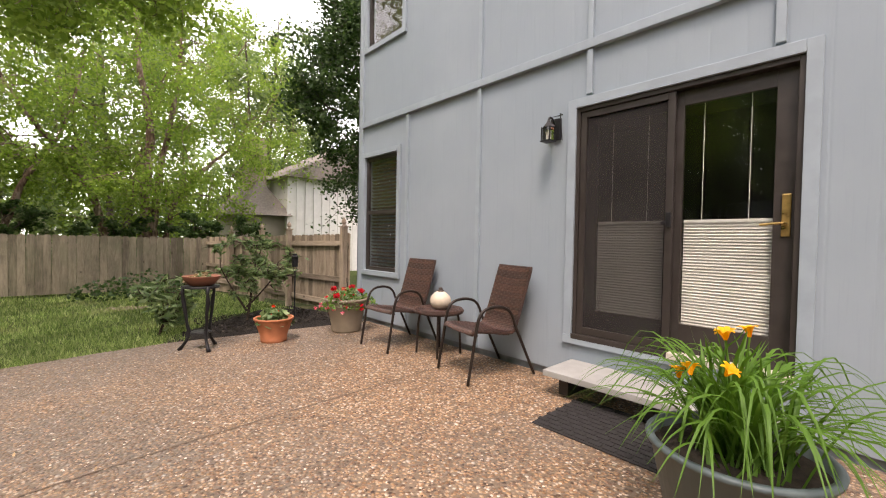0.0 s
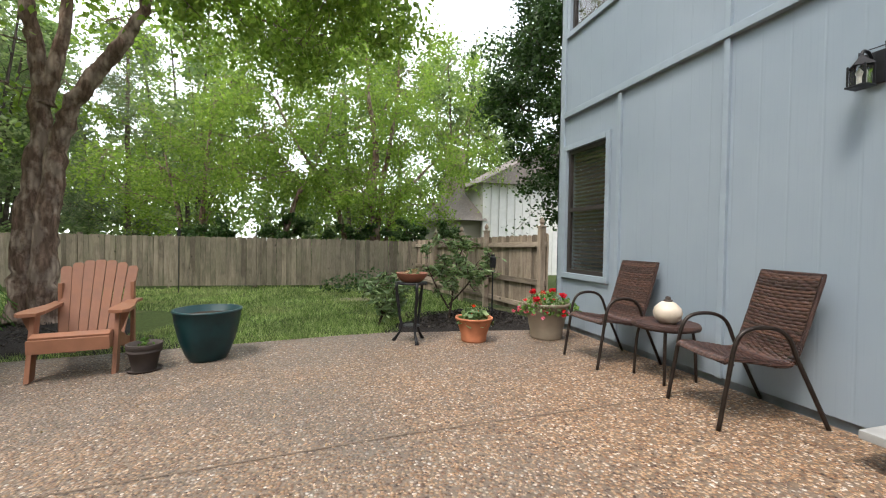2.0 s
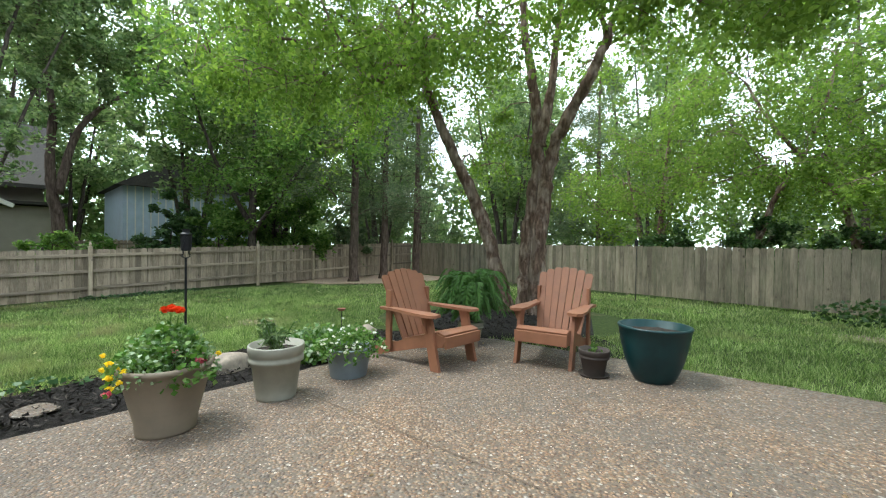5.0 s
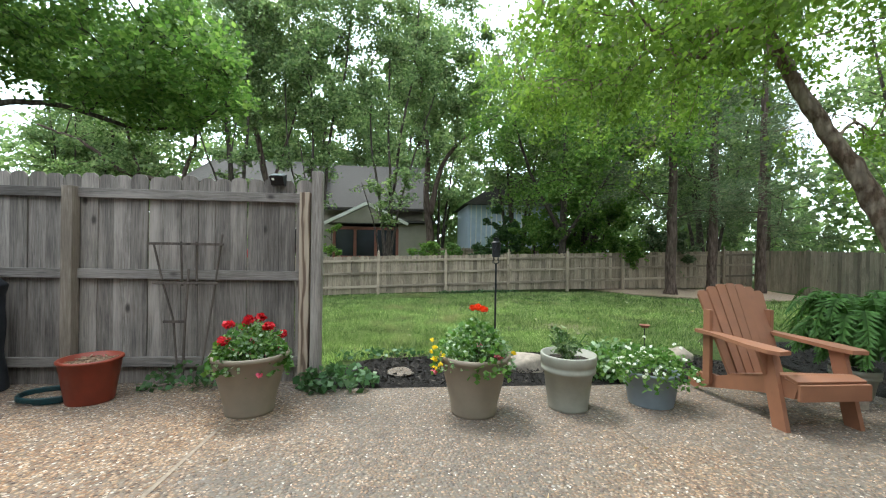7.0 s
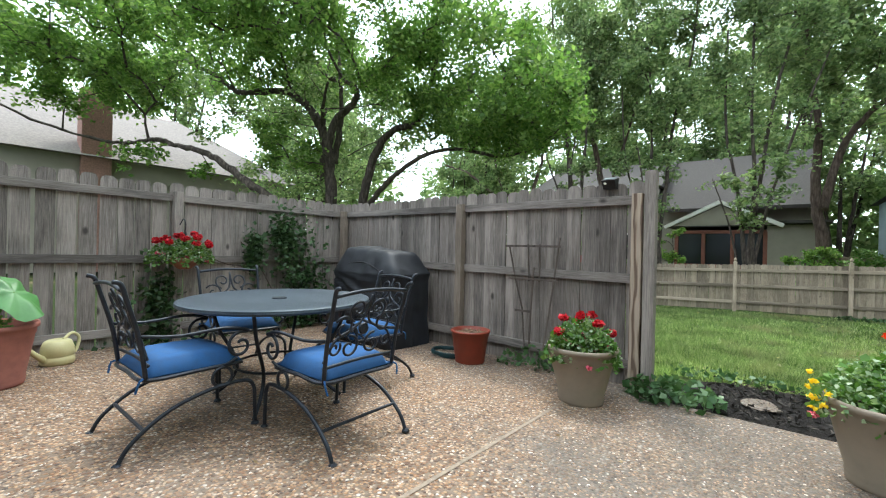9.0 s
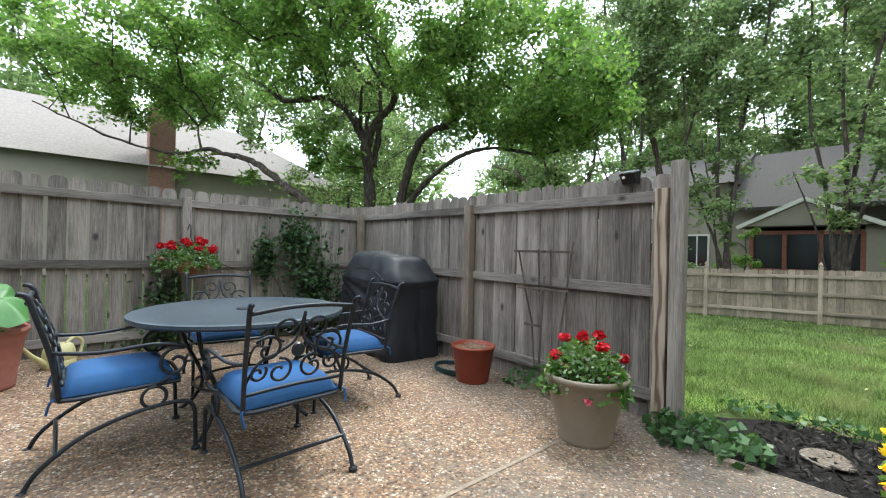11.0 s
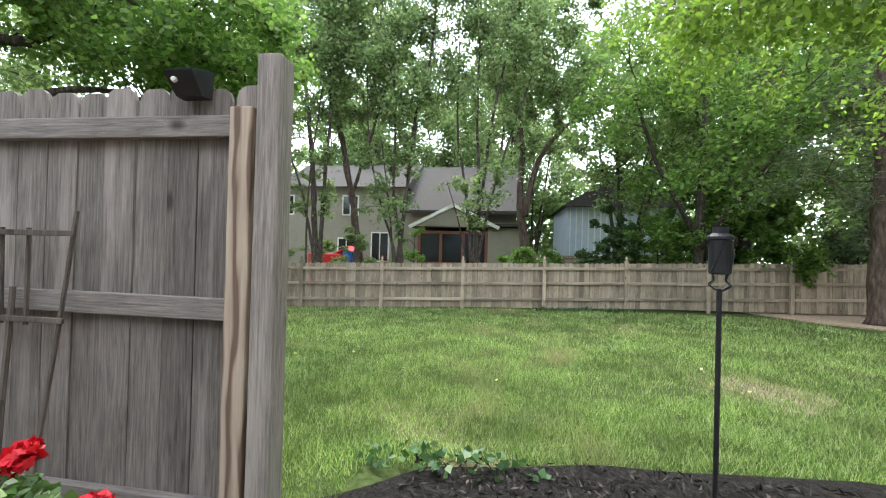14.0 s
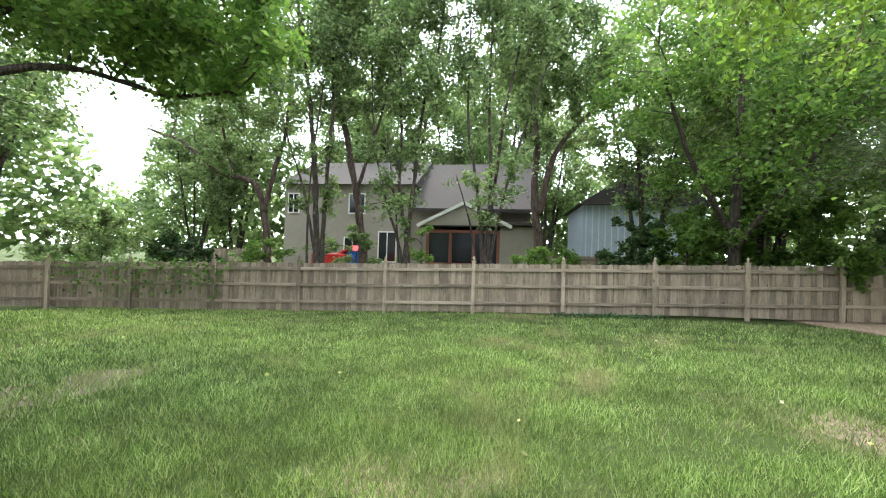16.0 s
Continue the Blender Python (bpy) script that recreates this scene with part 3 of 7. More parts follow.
        if hollow < q < 1:
            out.append((tuple(np.array(centre) + v * size), r * rng.uniform(0.7, 1.3), int(leaves * rng.uniform(0.6, 1.4))))
    return out


R = np.random.default_rng(42)
birch_base = (-4.5, 8.4, land(-4.5, 8.4) - 0.05)
tree("river_birch", birch_base,
     [([(0.16, -0.42, 0), (0.26, -0.42, 0.7), (0.29, -0.4, 1.75), (0.41, -0.35, 2.9), (0.39, -0.34, 4.04), (0.23, -0.37, 5.07), (0.07, -0.39, 6.33), (-0.05, -0.3, 8.6)], 0.2, 0.05),
      ([(0.5, -0.47, 0), (0.52, -0.47, 0.7), (0.56, -0.44, 1.75), (0.7, -0.38, 2.99), (1.04, -0.39, 3.76), (1.5, -0.36, 4.52), (1.79, -0.38, 5.14), (2.17, -0.38, 6.06), (2.75, -0.5, 7.6)], 0.2, 0.04),
      ([(0.45, -0.33, 3.4), (0.66, -0.27, 4.51), (0.72, -0.24, 5.31), (0.84, -0.19, 6.34), (1.2, 0.0, 8.6)], 0.12, 0.03),
      ([(-0.12, -0.5, 0), (-0.3, -0.57, 0.75), (-0.73, -0.76, 2.18), (-1.11, -1.04, 3.2), (-1.4, -1.31, 4.06), (-1.61, -1.56, 4.83), (-1.84, -1.71, 5.3), (-2.1, -1.9, 6.4)], 0.17, 0.06),
      ([(-1.73, -1.63, 5.1), (-2.15, -1.89, 5.34), (-2.45, -2.18, 5.18), (-2.72, -2.45, 5.16), (-2.87, -2.7, 5.23), (-3.4, -3.3, 5.6), (-4.4, -4.2, 5.9)], 0.11, 0.03)],
     crown(R, (0.4, -0.6, 7.1), (5.6, 5.2, 2.3), 130, 0.85, 330, 0.25) + crown(R, (-2.6, -3.0, 5.6), (3.4, 2.6, 1.2), 26, 0.7, 300, 0.2)
     + crown(R, (3.6, -2.6, 5.2), (2.4, 1.8, 0.8), 24, 0.6, 340, 0.1) + crown(R, (-1.6, 0.6, 3.6), (2.4, 1.6, 0.9), 9, 0.5, 200, 0.1) + crown(R, (-4.4, -2.4, 4.7), (1.8, 1.8, 1.0), 10, 0.6, 260, 0.1)
     + crown(R, (-1.8, -4.2, 5.0), (3.4, 2.0, 1.1), 38, 0.65, 280, 0.1) + crown(R, (4.4, -1.6, 5.0), (2.0, 1.5, 0.8), 30, 0.6, 320, 0.1),
     M_LEAF_BIRCH, 0.1, M_BIRCH, "multi-stemmed river birch with peeling bark in a mulch bed", seed=4, hang=0.5, droop=0.7, fill=0.8, limb_r=0.06)
tree("maple_tree", (-7.6, -10.3, land(-7.6, -10.3)),
     [([(0, 0.25, 0), (0.06, 0.23, 1.31), (0.08, 0.19, 2.68), (0.14, 0.08, 4.38), (0.27, -0.14, 5.23), (0.56, -0.65, 6.07), (1.04, -1.47, 6.56), (1.81, -2.8, 6.61), (2.24, -3.55, 7.19), (2.9, -4.6, 7.8)], 0.24, 0.05),
      ([(0.16, 0.04, 4.6), (0.04, 0.25, 5.5), (-0.29, 0.83, 6.11), (-0.24, 0.75, 6.62), (0.19, 0.0, 6.94), (0.45, -0.46, 7.62), (0.9, -1.3, 9.0)], 0.14, 0.04),
      ([(-0.3, 0.8, 0), (-0.39, 1.0, 1.33), (-0.46, 1.12, 2.87), (-0.65, 1.45, 4.42), (-0.94, 1.96, 5.12), (-1.28, 2.55, 5.3), (-1.45, 2.83, 5.99), (-1.7, 3.3, 8.0)], 0.2, 0.05),
      ([(-0.46, 1.2, 2.6), (-0.61, 2.2, 3.5), (-1.0, 3.15, 4.16), (-1.45, 4.1, 4.35), (-2.0, 5.2, 4.1), (-2.2, 6.4, 4.2)], 0.1, 0.03),
      ([(0.4, 0.4, 0), (1.3, 1.2, 1.0), (2.1, 1.6, 1.9), (2.5, 1.0, 2.65), (2.91, 0.28, 3.2), (3.4, -0.55, 3.84), (3.94, -1.5, 4.15), (4.35, -2.21, 4.34), (5.03, -3.38, 4.3), (6.4, -4.4, 4.7), (8.2, -5.4, 5.6)], 0.17, 0.02),
      ([(-0.1, 0.0, 4.2), (-0.36, -0.05, 5.59), (-0.34, -0.08, 7.19), (-0.2, -0.4, 9.4)], 0.12, 0.04)],
     crown(R, (-1.2, 4.2, 6.3), (2.6, 2.8, 1.7), 66, 0.75, 270, 0.2) + crown(R, (0.3, 0.4, 8.5), (5.4, 5.2, 1.9), 110, 0.85, 280, 0.2)
     + crown(R, (3.2, -2.6, 7.4), (3.4, 3.2, 1.4), 46, 0.7, 190, 0.1) + crown(R, (-1.2, 6.2, 5.0), (1.8, 2.2, 0.9), 34, 0.65, 260, 0.1)
     + crown(R, (0.6, -0.8, 4.7), (1.6, 1.6, 0.8), 12, 0.5, 190, 0.1) + crown(R, (4.2, -1.6, 3.7), (1.6, 2.0, 0.4), 4, 0.4, 120, 0.1)
     + crown(R, (4.4, 3.0, 7.2), (3.0, 3.2, 1.2), 40, 0.75, 250, 0.2) + crown(R, (6.6, -3.4, 6.6), (3.4, 2.8, 1.6), 64, 0.7, 240, 0.1),
     M_LEAF_OAK, 0.135, M_BARK, "spreading maple behind the privacy fence", seed=6, limb_r=0.06, fill=1.05)


def forked(rng, h, spread, n=4):
    stems = []
    for k in range(n):
        a = 2 * math.pi * k / n + rng.uniform(-0.5, 0.5)
        s = spread * rng.uniform(0.6, 1.2)
        c, d = math.cos(a), math.sin(a)
        stems.append(([(0.2 * c, 0.2 * d, 0), (0.3 * s * c, 0.3 * s * d, h * 0.28), (0.65 * s * c, 0.65 * s * d, h * 0.6), (s * c, s * d, h)], rng.uniform(0.11, 0.17), 0.03))
    return stems


far_kinds = []
for k in range(3):
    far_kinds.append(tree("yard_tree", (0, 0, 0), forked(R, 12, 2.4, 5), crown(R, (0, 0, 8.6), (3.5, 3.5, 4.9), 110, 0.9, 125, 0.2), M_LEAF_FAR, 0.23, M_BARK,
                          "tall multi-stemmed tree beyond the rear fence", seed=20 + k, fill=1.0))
# end posts of the privacy fence, with a fence light and trellis
for y, z, me, lab in ((0.13, 1.60, M_FRESH, "post with bold orange wood grain"), (0.235, 1.79, M_GREY_BOARD, "tall grey end post")):
    g = land(-3.8, y) - 0.1
    ob = part("post", one_box(-0.05, 0.05, -0.045, 0.045, 0, z - g, 0.007), me, privacy, lab)
    ob.matrix_parent_inverse = privacy.matrix_world.inverted()
    ob.location = (-3.785, y, g)

# ---- small materials ----
M_DARKFRAME = painted("dark_bronze_paint", (0.035, 0.029, 0.026), 0.42, 0.15, 9)
M_SCREEN = painted("insect_screen", (0.04, 0.035, 0.033), 0.7, 0.1, 40)
M_BLACK = painted("black_iron", (0.016, 0.016, 0.018), 0.45, 0.3, 20, 0.3)
M_BRONZE = painted("bronze_tube", (0.03, 0.022, 0.018), 0.38, 0.25, 20, 0.4)
M_BRASS = painted("worn_brass", (0.42, 0.28, 0.1), 0.35, 0.2, 25, 0.9)
M_WHITE = painted("off_white_paint", (0.7, 0.68, 0.62), 0.5, 0.06, 12)
M_SHADE = painted("white_shade_cloth", (0.5, 0.49, 0.46), 0.8, 0.05, 12)
M_STEP = painted("grey_step_paint", (0.31, 0.31, 0.295), 0.6, 0.1, 10)
M_SILL = painted("worn_threshold", (0.5, 0.46, 0.4), 0.6, 0.15, 12)
M_RUBBER = painted("black_rubber", (0.02, 0.018, 0.018), 0.75, 0.2, 30)
M_TERRA = painted("terracotta", (0.42, 0.15, 0.07), 0.8, 0.14, 9, dirt=0.35)
M_TERRA_RED = painted("glazed_red_plastic", (0.21, 0.036, 0.017), 0.45, 0.12, 9, dirt=0.3)
M_TAUPE = painted("taupe_resin", (0.22, 0.175, 0.125), 0.55, 0.08, 8, dirt=0.25)
M_PALE = painted("pale_grey_green_resin", (0.3, 0.29, 0.235), 0.6, 0.1, 8, dirt=0.4)
M_BLUEGREY = painted("grey_blue_plastic", (0.19, 0.22, 0.24), 0.5, 0.1, 8)
M_TEAL = painted("dark_teal_glaze", (0.004, 0.03, 0.033), 0.38, 0.2, 8, dirt=0.15)
M_DKCLAY = painted("dark_clay", (0.055, 0.042, 0.036), 0.75, 0.2, 10)
M_SOIL = painted("potting_soil", (0.03, 0.022, 0.016), 0.98, 0.5, 40, bump=1.0)
M_CHIPS = painted("dry_brown_chips", (0.25, 0.16, 0.1), 0.95, 0.5, 30, bump=1.0)
M_ADIR = painted("brown_poly_lumber", (0.25, 0.108, 0.058), 0.55, 0.1, 7, dirt=0.2)
M_CUSHION = painted("blue_canvas", (0.02, 0.078, 0.2), 0.9, 0.12, 18, bump=0.3, dirt=0.15)
M_IRON = painted("blue_black_wrought_iron", (0.022, 0.026, 0.034), 0.42, 0.3, 24, 0.35)
M_COVER = painted("black_vinyl_cover", (0.011, 0.012, 0.015), 0.6, 0.25, 10, bump=0.3, dirt=0.1)
M_CREAM = painted("cream_ceramic", (0.62, 0.53, 0.42), 0.4, 0.1, 14)
M_STONE = painted("tan_stone", (0.31, 0.255, 0.2), 0.85, 0.25, 14, bump=0.8)
M_PLASTIC_Y = painted("pale_yellow_plastic", (0.55, 0.49, 0.25), 0.45, 0.08, 9)
M_TWIG = bark("twig_wood", (0.05, 0.035, 0.028), (0.14, 0.1, 0.08), scale=4)
M_ROSE = leafy("red_petals", (0.38, 0.004, 0.012), (0.58, 0.008, 0.02), (0.7, 0.03, 0.05), 0.25)
M_PINK = leafy("pink_petals", (0.55, 0.05, 0.12), (0.7, 0.12, 0.2), (0.75, 0.3, 0.35), 0.3)
M_ORANGERED = leafy("orange_red_petals", (0.6, 0.03, 0.004), (0.8, 0.06, 0.008), None, 0.25)
M_YELLOW = leafy("yellow_petals", (0.75, 0.48, 0.01), (0.85, 0.62, 0.03), None, 0.3)
M_LILY = leafy("orange_yellow_petals", (0.8, 0.33, 0.01), (0.85, 0.42, 0.015), None, 0.3)
M_WHITEF = leafy("white_petals", (0.75, 0.75, 0.72), (0.85, 0.84, 0.82), None, 0.3)
M_HERB = leafy("bright_green_leaf", (0.05, 0.13, 0.02), (0.1, 0.2, 0.035), (0.19, 0.28, 0.08), 0.35)
M_SILVER = leafy("variegated_leaf", (0.1, 0.18, 0.07), (0.2, 0.29, 0.15), (0.38, 0.45, 0.31), 0.35)
M_STRAP = leafy("daylily_leaf", (0.05, 0.13, 0.015), (0.1, 0.21, 0.03), (0.19, 0.3, 0.06), 0.35)
M_RHODO = leafy("leathery_leaf", (0.06, 0.11, 0.04), (0.13, 0.2, 0.08), (0.26, 0.33, 0.16), 0.25, 0.4)
M_IVY = leafy("ivy_leaf", (0.02, 0.05, 0.015), (0.045, 0.095, 0.03), (0.09, 0.15, 0.06), 0.2, 0.45)


def wicker():
    m = Mat("brown_wicker", 0.5, 0, 0.4)
    co = m.coords(rand=False)
    w = m.node("TexWave", Scale=26, Distortion=0.6)
    w.bands_direction = "Z"
    m.link(co, w.inputs["Vector"])
    w2 = m.node("TexWave", Scale=18, Distortion=0.4)
    w2.bands_direction = "X"
    m.link(co, w2.inputs["Vector"])
    h = m.mix(1.0, w.outputs["Fac"], w2.outputs["Fac"], "DIFFERENCE")
    n = m.noise(co, 9, 4)
    col = m.ramp(n, (0.3, (0.045, 0.022, 0.018)), (0.55, (0.09, 0.042, 0.03)), (0.75, (0.17, 0.08, 0.05)))
    m.color(m.mix(m.ramp(h, (0.1, 0.75), (0.5, 0.0)), col, (0.012, 0.008, 0.007)))
    m.bump(h, 0.9, 0.008)
    return m.m


M_WICKER = wicker()
m = Mat("wicker_strand", 0.42, 0, 0.5)
m.color(m.mix(0.5, m.ramp(m.island(), (0.0, (0.018, 0.01, 0.009)), (0.5, (0.045, 0.022, 0.018)), (1.0, (0.14, 0.065, 0.042))), m.ramp(m.noise(m.coords((14, 3, 3)), 3, 3), (0.3, (0.02, 0.012, 0.01)), (0.7, (0.1, 0.05, 0.037)))))
M_STRAND = m.m


def glass():
    m = Mat("window_glass", 0.02, 0, 0.5)
    m.color((0.9, 0.93, 0.92))
    m.b.inputs["Transmission Weight"].default_value = 1.0
    m.b.inputs["IOR"].default_value = 1.45
    return m.m


M_GLASS = glass()


# ---- windows and door of the house ----
def casing(name, y0, y1, z0, z1, w, parent=None, sill=False):
    bm = bmesh.new()
    x0, x1 = WX - 0.03, WX + 0.003
    box(bm, x0, x1, y0 - w, y0, z0, z1 + w, 0.004)
    box(bm, x0, x1, y1, y1 + w, z0, z1 + w, 0.004)
    box(bm, x0 - 0.003, x1, y0, y1, z1, z1 + w, 0.004)
    box(bm, x0 - 0.003, x1, y0 - w, y1 + w, z0 - w, z0, 0.004)
    return bm


def window(name, w, label):
    y0, y1, z0, z1 = w
    root = tagged(part(name, casing("c", y0, y1, z0, z1, 0.07), M_TRIM), label, "window", kind="structure")
    bm = bmesh.new()
    x0, x1 = WX + 0.01, WX + 0.06
    mid = (z0 + z1) / 2 + 0.02
    for a, b, c, d in ((y0, y0 + 0.045, z0, z1), (y1 - 0.045, y1, z0, z1), (y0 + 0.045, y1 - 0.045, z0, z0 + 0.05), (y0 + 0.045, y1 - 0.045, z1 - 0.05, z1), (y0 + 0.045, y1 - 0.045, mid - 0.025, mid + 0.025)):
        box(bm, x0, x1, a, b, c, d, 0.003)
    part("window_frame", bm, M_DARKFRAME, root)
    for lo, hi in ((z0 + 0.05, mid - 0.025), (mid + 0.025, z1 - 0.05)):
        p = part("pane", one_box(x0 + 0.02, x0 + 0.026, y0 + 0.045, y1 - 0.045, lo, hi), M_GLASS, root)
        p.visible_shadow = False
    me = None
    z = z0 + 0.06
    while z < z1 - 0.05:
        if me is None:
            bm = box(bmesh.new(), -0.02, 0.02, y0 + 0.03, y1 - 0.03, -0.0015, 0.0015, 0, Matrix.Rotation(0.5, 4, "Y"))
            ob = part("slat", bm, M_BLIND, root)
            me = ob.data
        else:
            ob = new("slat", me)
            ob.parent = root
        ob.location = (WX + 0.1, 0, z)
        z += 0.048
    return root


M_BLIND = painted("dark_wood_blind", (0.11, 0.085, 0.07), 0.5, 0.1, 10)
window("window_1", WIN, "double-hung window with dark sashes and lowered blinds")
window("window_2", WIN2, "upper-floor window with dark sashes and blinds")


def slider():
    y0, y1, z0, z1 = DOOR
    root = tagged(part("door_1", casing("c", y0, y1, z0, z1, 0.075), M_TRIM), "sliding patio door in dark bronze with a screen panel", "door", kind="structure")
    bm = bmesh.new()
    for a, b, c, d in ((y0, y0 + 0.03, z0, z1), (y1 - 0.03, y1, z0, z1), (y0 + 0.03, y1 - 0.03, z1 - 0.035, z1)):
        box(bm, WX - 0.012, WX + 0.15, a, b, c, d, 0.003)
    part("door_frame", bm, M_DARKFRAME, root)
    part("sill", one_box(WX - 0.05, WX + 0.15, y0, 1.0, z0 - 0.03, z0 + 0.012, 0.004), M_SILL, root, "pale worn threshold")
    part("screen_track", one_box(WX - 0.035, WX + 0.15, 1.002, y1, z0 - 0.03, z0 + 0.012, 0.004), M_DARKFRAME, root)
    ym = 1.02

    def leaf_frame(a, b, x, w, wb, name, material=M_DARKFRAME):
        bm = bmesh.new()
        lo, hi = z0 + 0.014, z1 - 0.038
        box(bm, x, x + 0.035, a, a + w, lo, hi, 0.003)
        box(bm, x, x + 0.035, b - w, b, lo, hi, 0.003)
        box(bm, x, x + 0.035, a + w, b - w, lo, lo + wb, 0.003)
        box(bm, x, x + 0.035, a + w, b - w, hi - w, hi, 0.003)
        return part(name, bm, material, root), (a + w, b - w, lo + wb, hi - w)

    def shade(a, b, lo, hi, x):
        bm = bmesh.new()
        n = 34
        prev = None
        for i in range(2 * n + 1):
            z = lo + (hi - lo) * i / (2 * n)
            xx = x + (0.009 if i % 2 else 0)
            cur = (bm.verts.new((xx, a, z)), bm.verts.new((xx, b, z)))
            if prev:
                bm.faces.new((prev[0], prev[1], cur[1], cur[0]))
            prev = cur
        box(bm, x - 0.006, x + 0.014, a, b, hi, hi + 0.022, 0.003)
        part("pleated_shade", bm, M_SHADE, root, "white pleated shade covering the lower half of the glass")
        for f in (0.25, 0.78):
            y = a + (b - a) * f
            part("shade_cord", one_box(x + 0.003, x + 0.006, y - 0.0015, y + 0.0015, hi + 0.022, z1 - 0.1), M_WHITE, root)

    # fixed leaf with the handle
    fr, (a, b, lo, hi) = leaf_frame(y0 + 0.032, ym + 0.04, WX + 0.045, 0.105, 0.2, "door_leaf")
    p = part("pane", one_box(WX + 0.058, WX + 0.064, a, b, lo, hi), M_GLASS, root)
    p.visible_shadow = False
    shade(a + 0.004, b - 0.004, lo, lo + 0.72, WX + 0.085)
    bm = one_box(WX + 0.03, WX + 0.044, 0.36, 0.405, 1.24, 1.5, 0.006)
    lathe([(0, 0), (0.016, 0), (0.016, 0.012), (0, 0.014)], 14, bm)
    part("escutcheon", bm, M_BRASS, fr, "worn brass lock plate").location = (0, 0, 0)
    bm = tube(bmesh.new(), bend([(WX + 0.03, 0.382, 1.32), (WX - 0.02, 0.385, 1.32), (WX - 0.03, 0.42, 1.318), (WX - 0.028, 0.5, 1.31)], 4), 0.008, 8)
    part("lever", bm, M_BRASS, fr, "brass lever handle")
    # second leaf behind the screen
    fr2, (a, b, lo, hi) = leaf_frame(ym - 0.04, y1 - 0.032, WX + 0.085, 0.105, 0.2, "door_leaf")
    p = part("pane", one_box(WX + 0.098, WX + 0.104, a, b, lo, hi), M_GLASS, root)
    p.visible_shadow = False
    shade(a + 0.004, b - 0.004, lo, lo + 0.72, WX + 0.118)
    # screen panel
    sc, (a, b, lo, hi) = leaf_frame(ym - 0.02, y1 - 0.032, WX + 0.002, 0.05, 0.06, "screen_frame")
    m = Mat("fine_screen", 0.8, 0, 0.2)
    m.color(m.ramp(m.noise(m.coords(world=True), 3, 3), (0.3, (0.028, 0.025, 0.024)), (0.7, (0.05, 0.046, 0.044))))
    tr = m.node("BsdfTransparent")
    mx = m.node("MixShader")
    mx.inputs[0].default_value = 0.42
    m.link(tr.outputs[0], mx.inputs[1])
    m.link(m.b.outputs[0], mx.inputs[2])
    m.link(mx.outputs[0], m.t.nodes["Material Output"].inputs[0])
    part("screen_mesh", one_box(WX + 0.015, WX + 0.017, a, b, lo, hi), m.m, sc, "fine dark insect screen")
    bm = one_box(WX - 0.02, WX + 0.004, ym - 0.012, ym + 0.02, 1.3, 1.41, 0.006)
    box(bm, WX - 0.024, WX - 0.012, ym + 0.02, ym + 0.05, 1.32, 1.345, 0.004)
    part("latch", bm, M_BLACK, sc, "black screen latch")


slider()
# Room surfaces are near black: the indoor shade is put into their colour.
M_DARKROOM = painted("unlit_tone_room", (0.06, 0.055, 0.05), 0.9, 0.2, 4)
tagged(part("room_lining", one_box(WX + 1.6, WX + 1.7, -6.7, 4.9, 0.1, 5.7), M_DARKROOM), "wall of the room behind the door, coloured dark as if unlit", "wall", kind="structure")
tagged(part("room_floor", one_box(WX + 0.2, WX + 1.6, -6.7, 4.9, 0.3, 0.38), M_DARKROOM), "floor of the room behind the door, coloured dark as if unlit", "floor", kind="structure")
tagged(part("room_ceiling", one_box(WX + 0.2, WX + 1.6, -6.7, 4.9, 2.5, 2.6), M_DARKROOM), "ceiling of the room, coloured dark as if unlit", "ceiling", kind="structure")

# door step, mat, wall lantern
step = thing("door_step", pose(2.9, 1.0, 0), "grey painted wooden step below the patio door", "step")
part("tread", one_box(-0.22, 0.215, -0.73, 0.73, 0.155, 0.2, 0.005), M_STEP, step)
for y in (-0.6, 0, 0.62):
    part("support", one_box(-0.1, 0.2, y - 0.04, y + 0.04, 0, 0.155, 0.004), M_DARKFRAME, step)


def doormat():
    root = thing("doormat", pose(2.52, 0.98, 0), "black ribbed rubber doormat on the patio", "doormat")
    part("backing", one_box(-0.31, 0.31, -0.52, 0.52, 0.002, 0.01, 0.003), M_RUBBER, root)
    rng = random.Random(5)
    for i in range(11):
        for j in range(12):
            x, y = -0.27 + 0.054 * i, -0.47 + 0.0855 * j + (0.02 if i % 2 else -0.02)
            part("rib", one_box(x - 0.019, x + 0.019, y - 0.036, y + 0.036, 0.0095, 0.0145), M_RUBBER, root)


doormat()


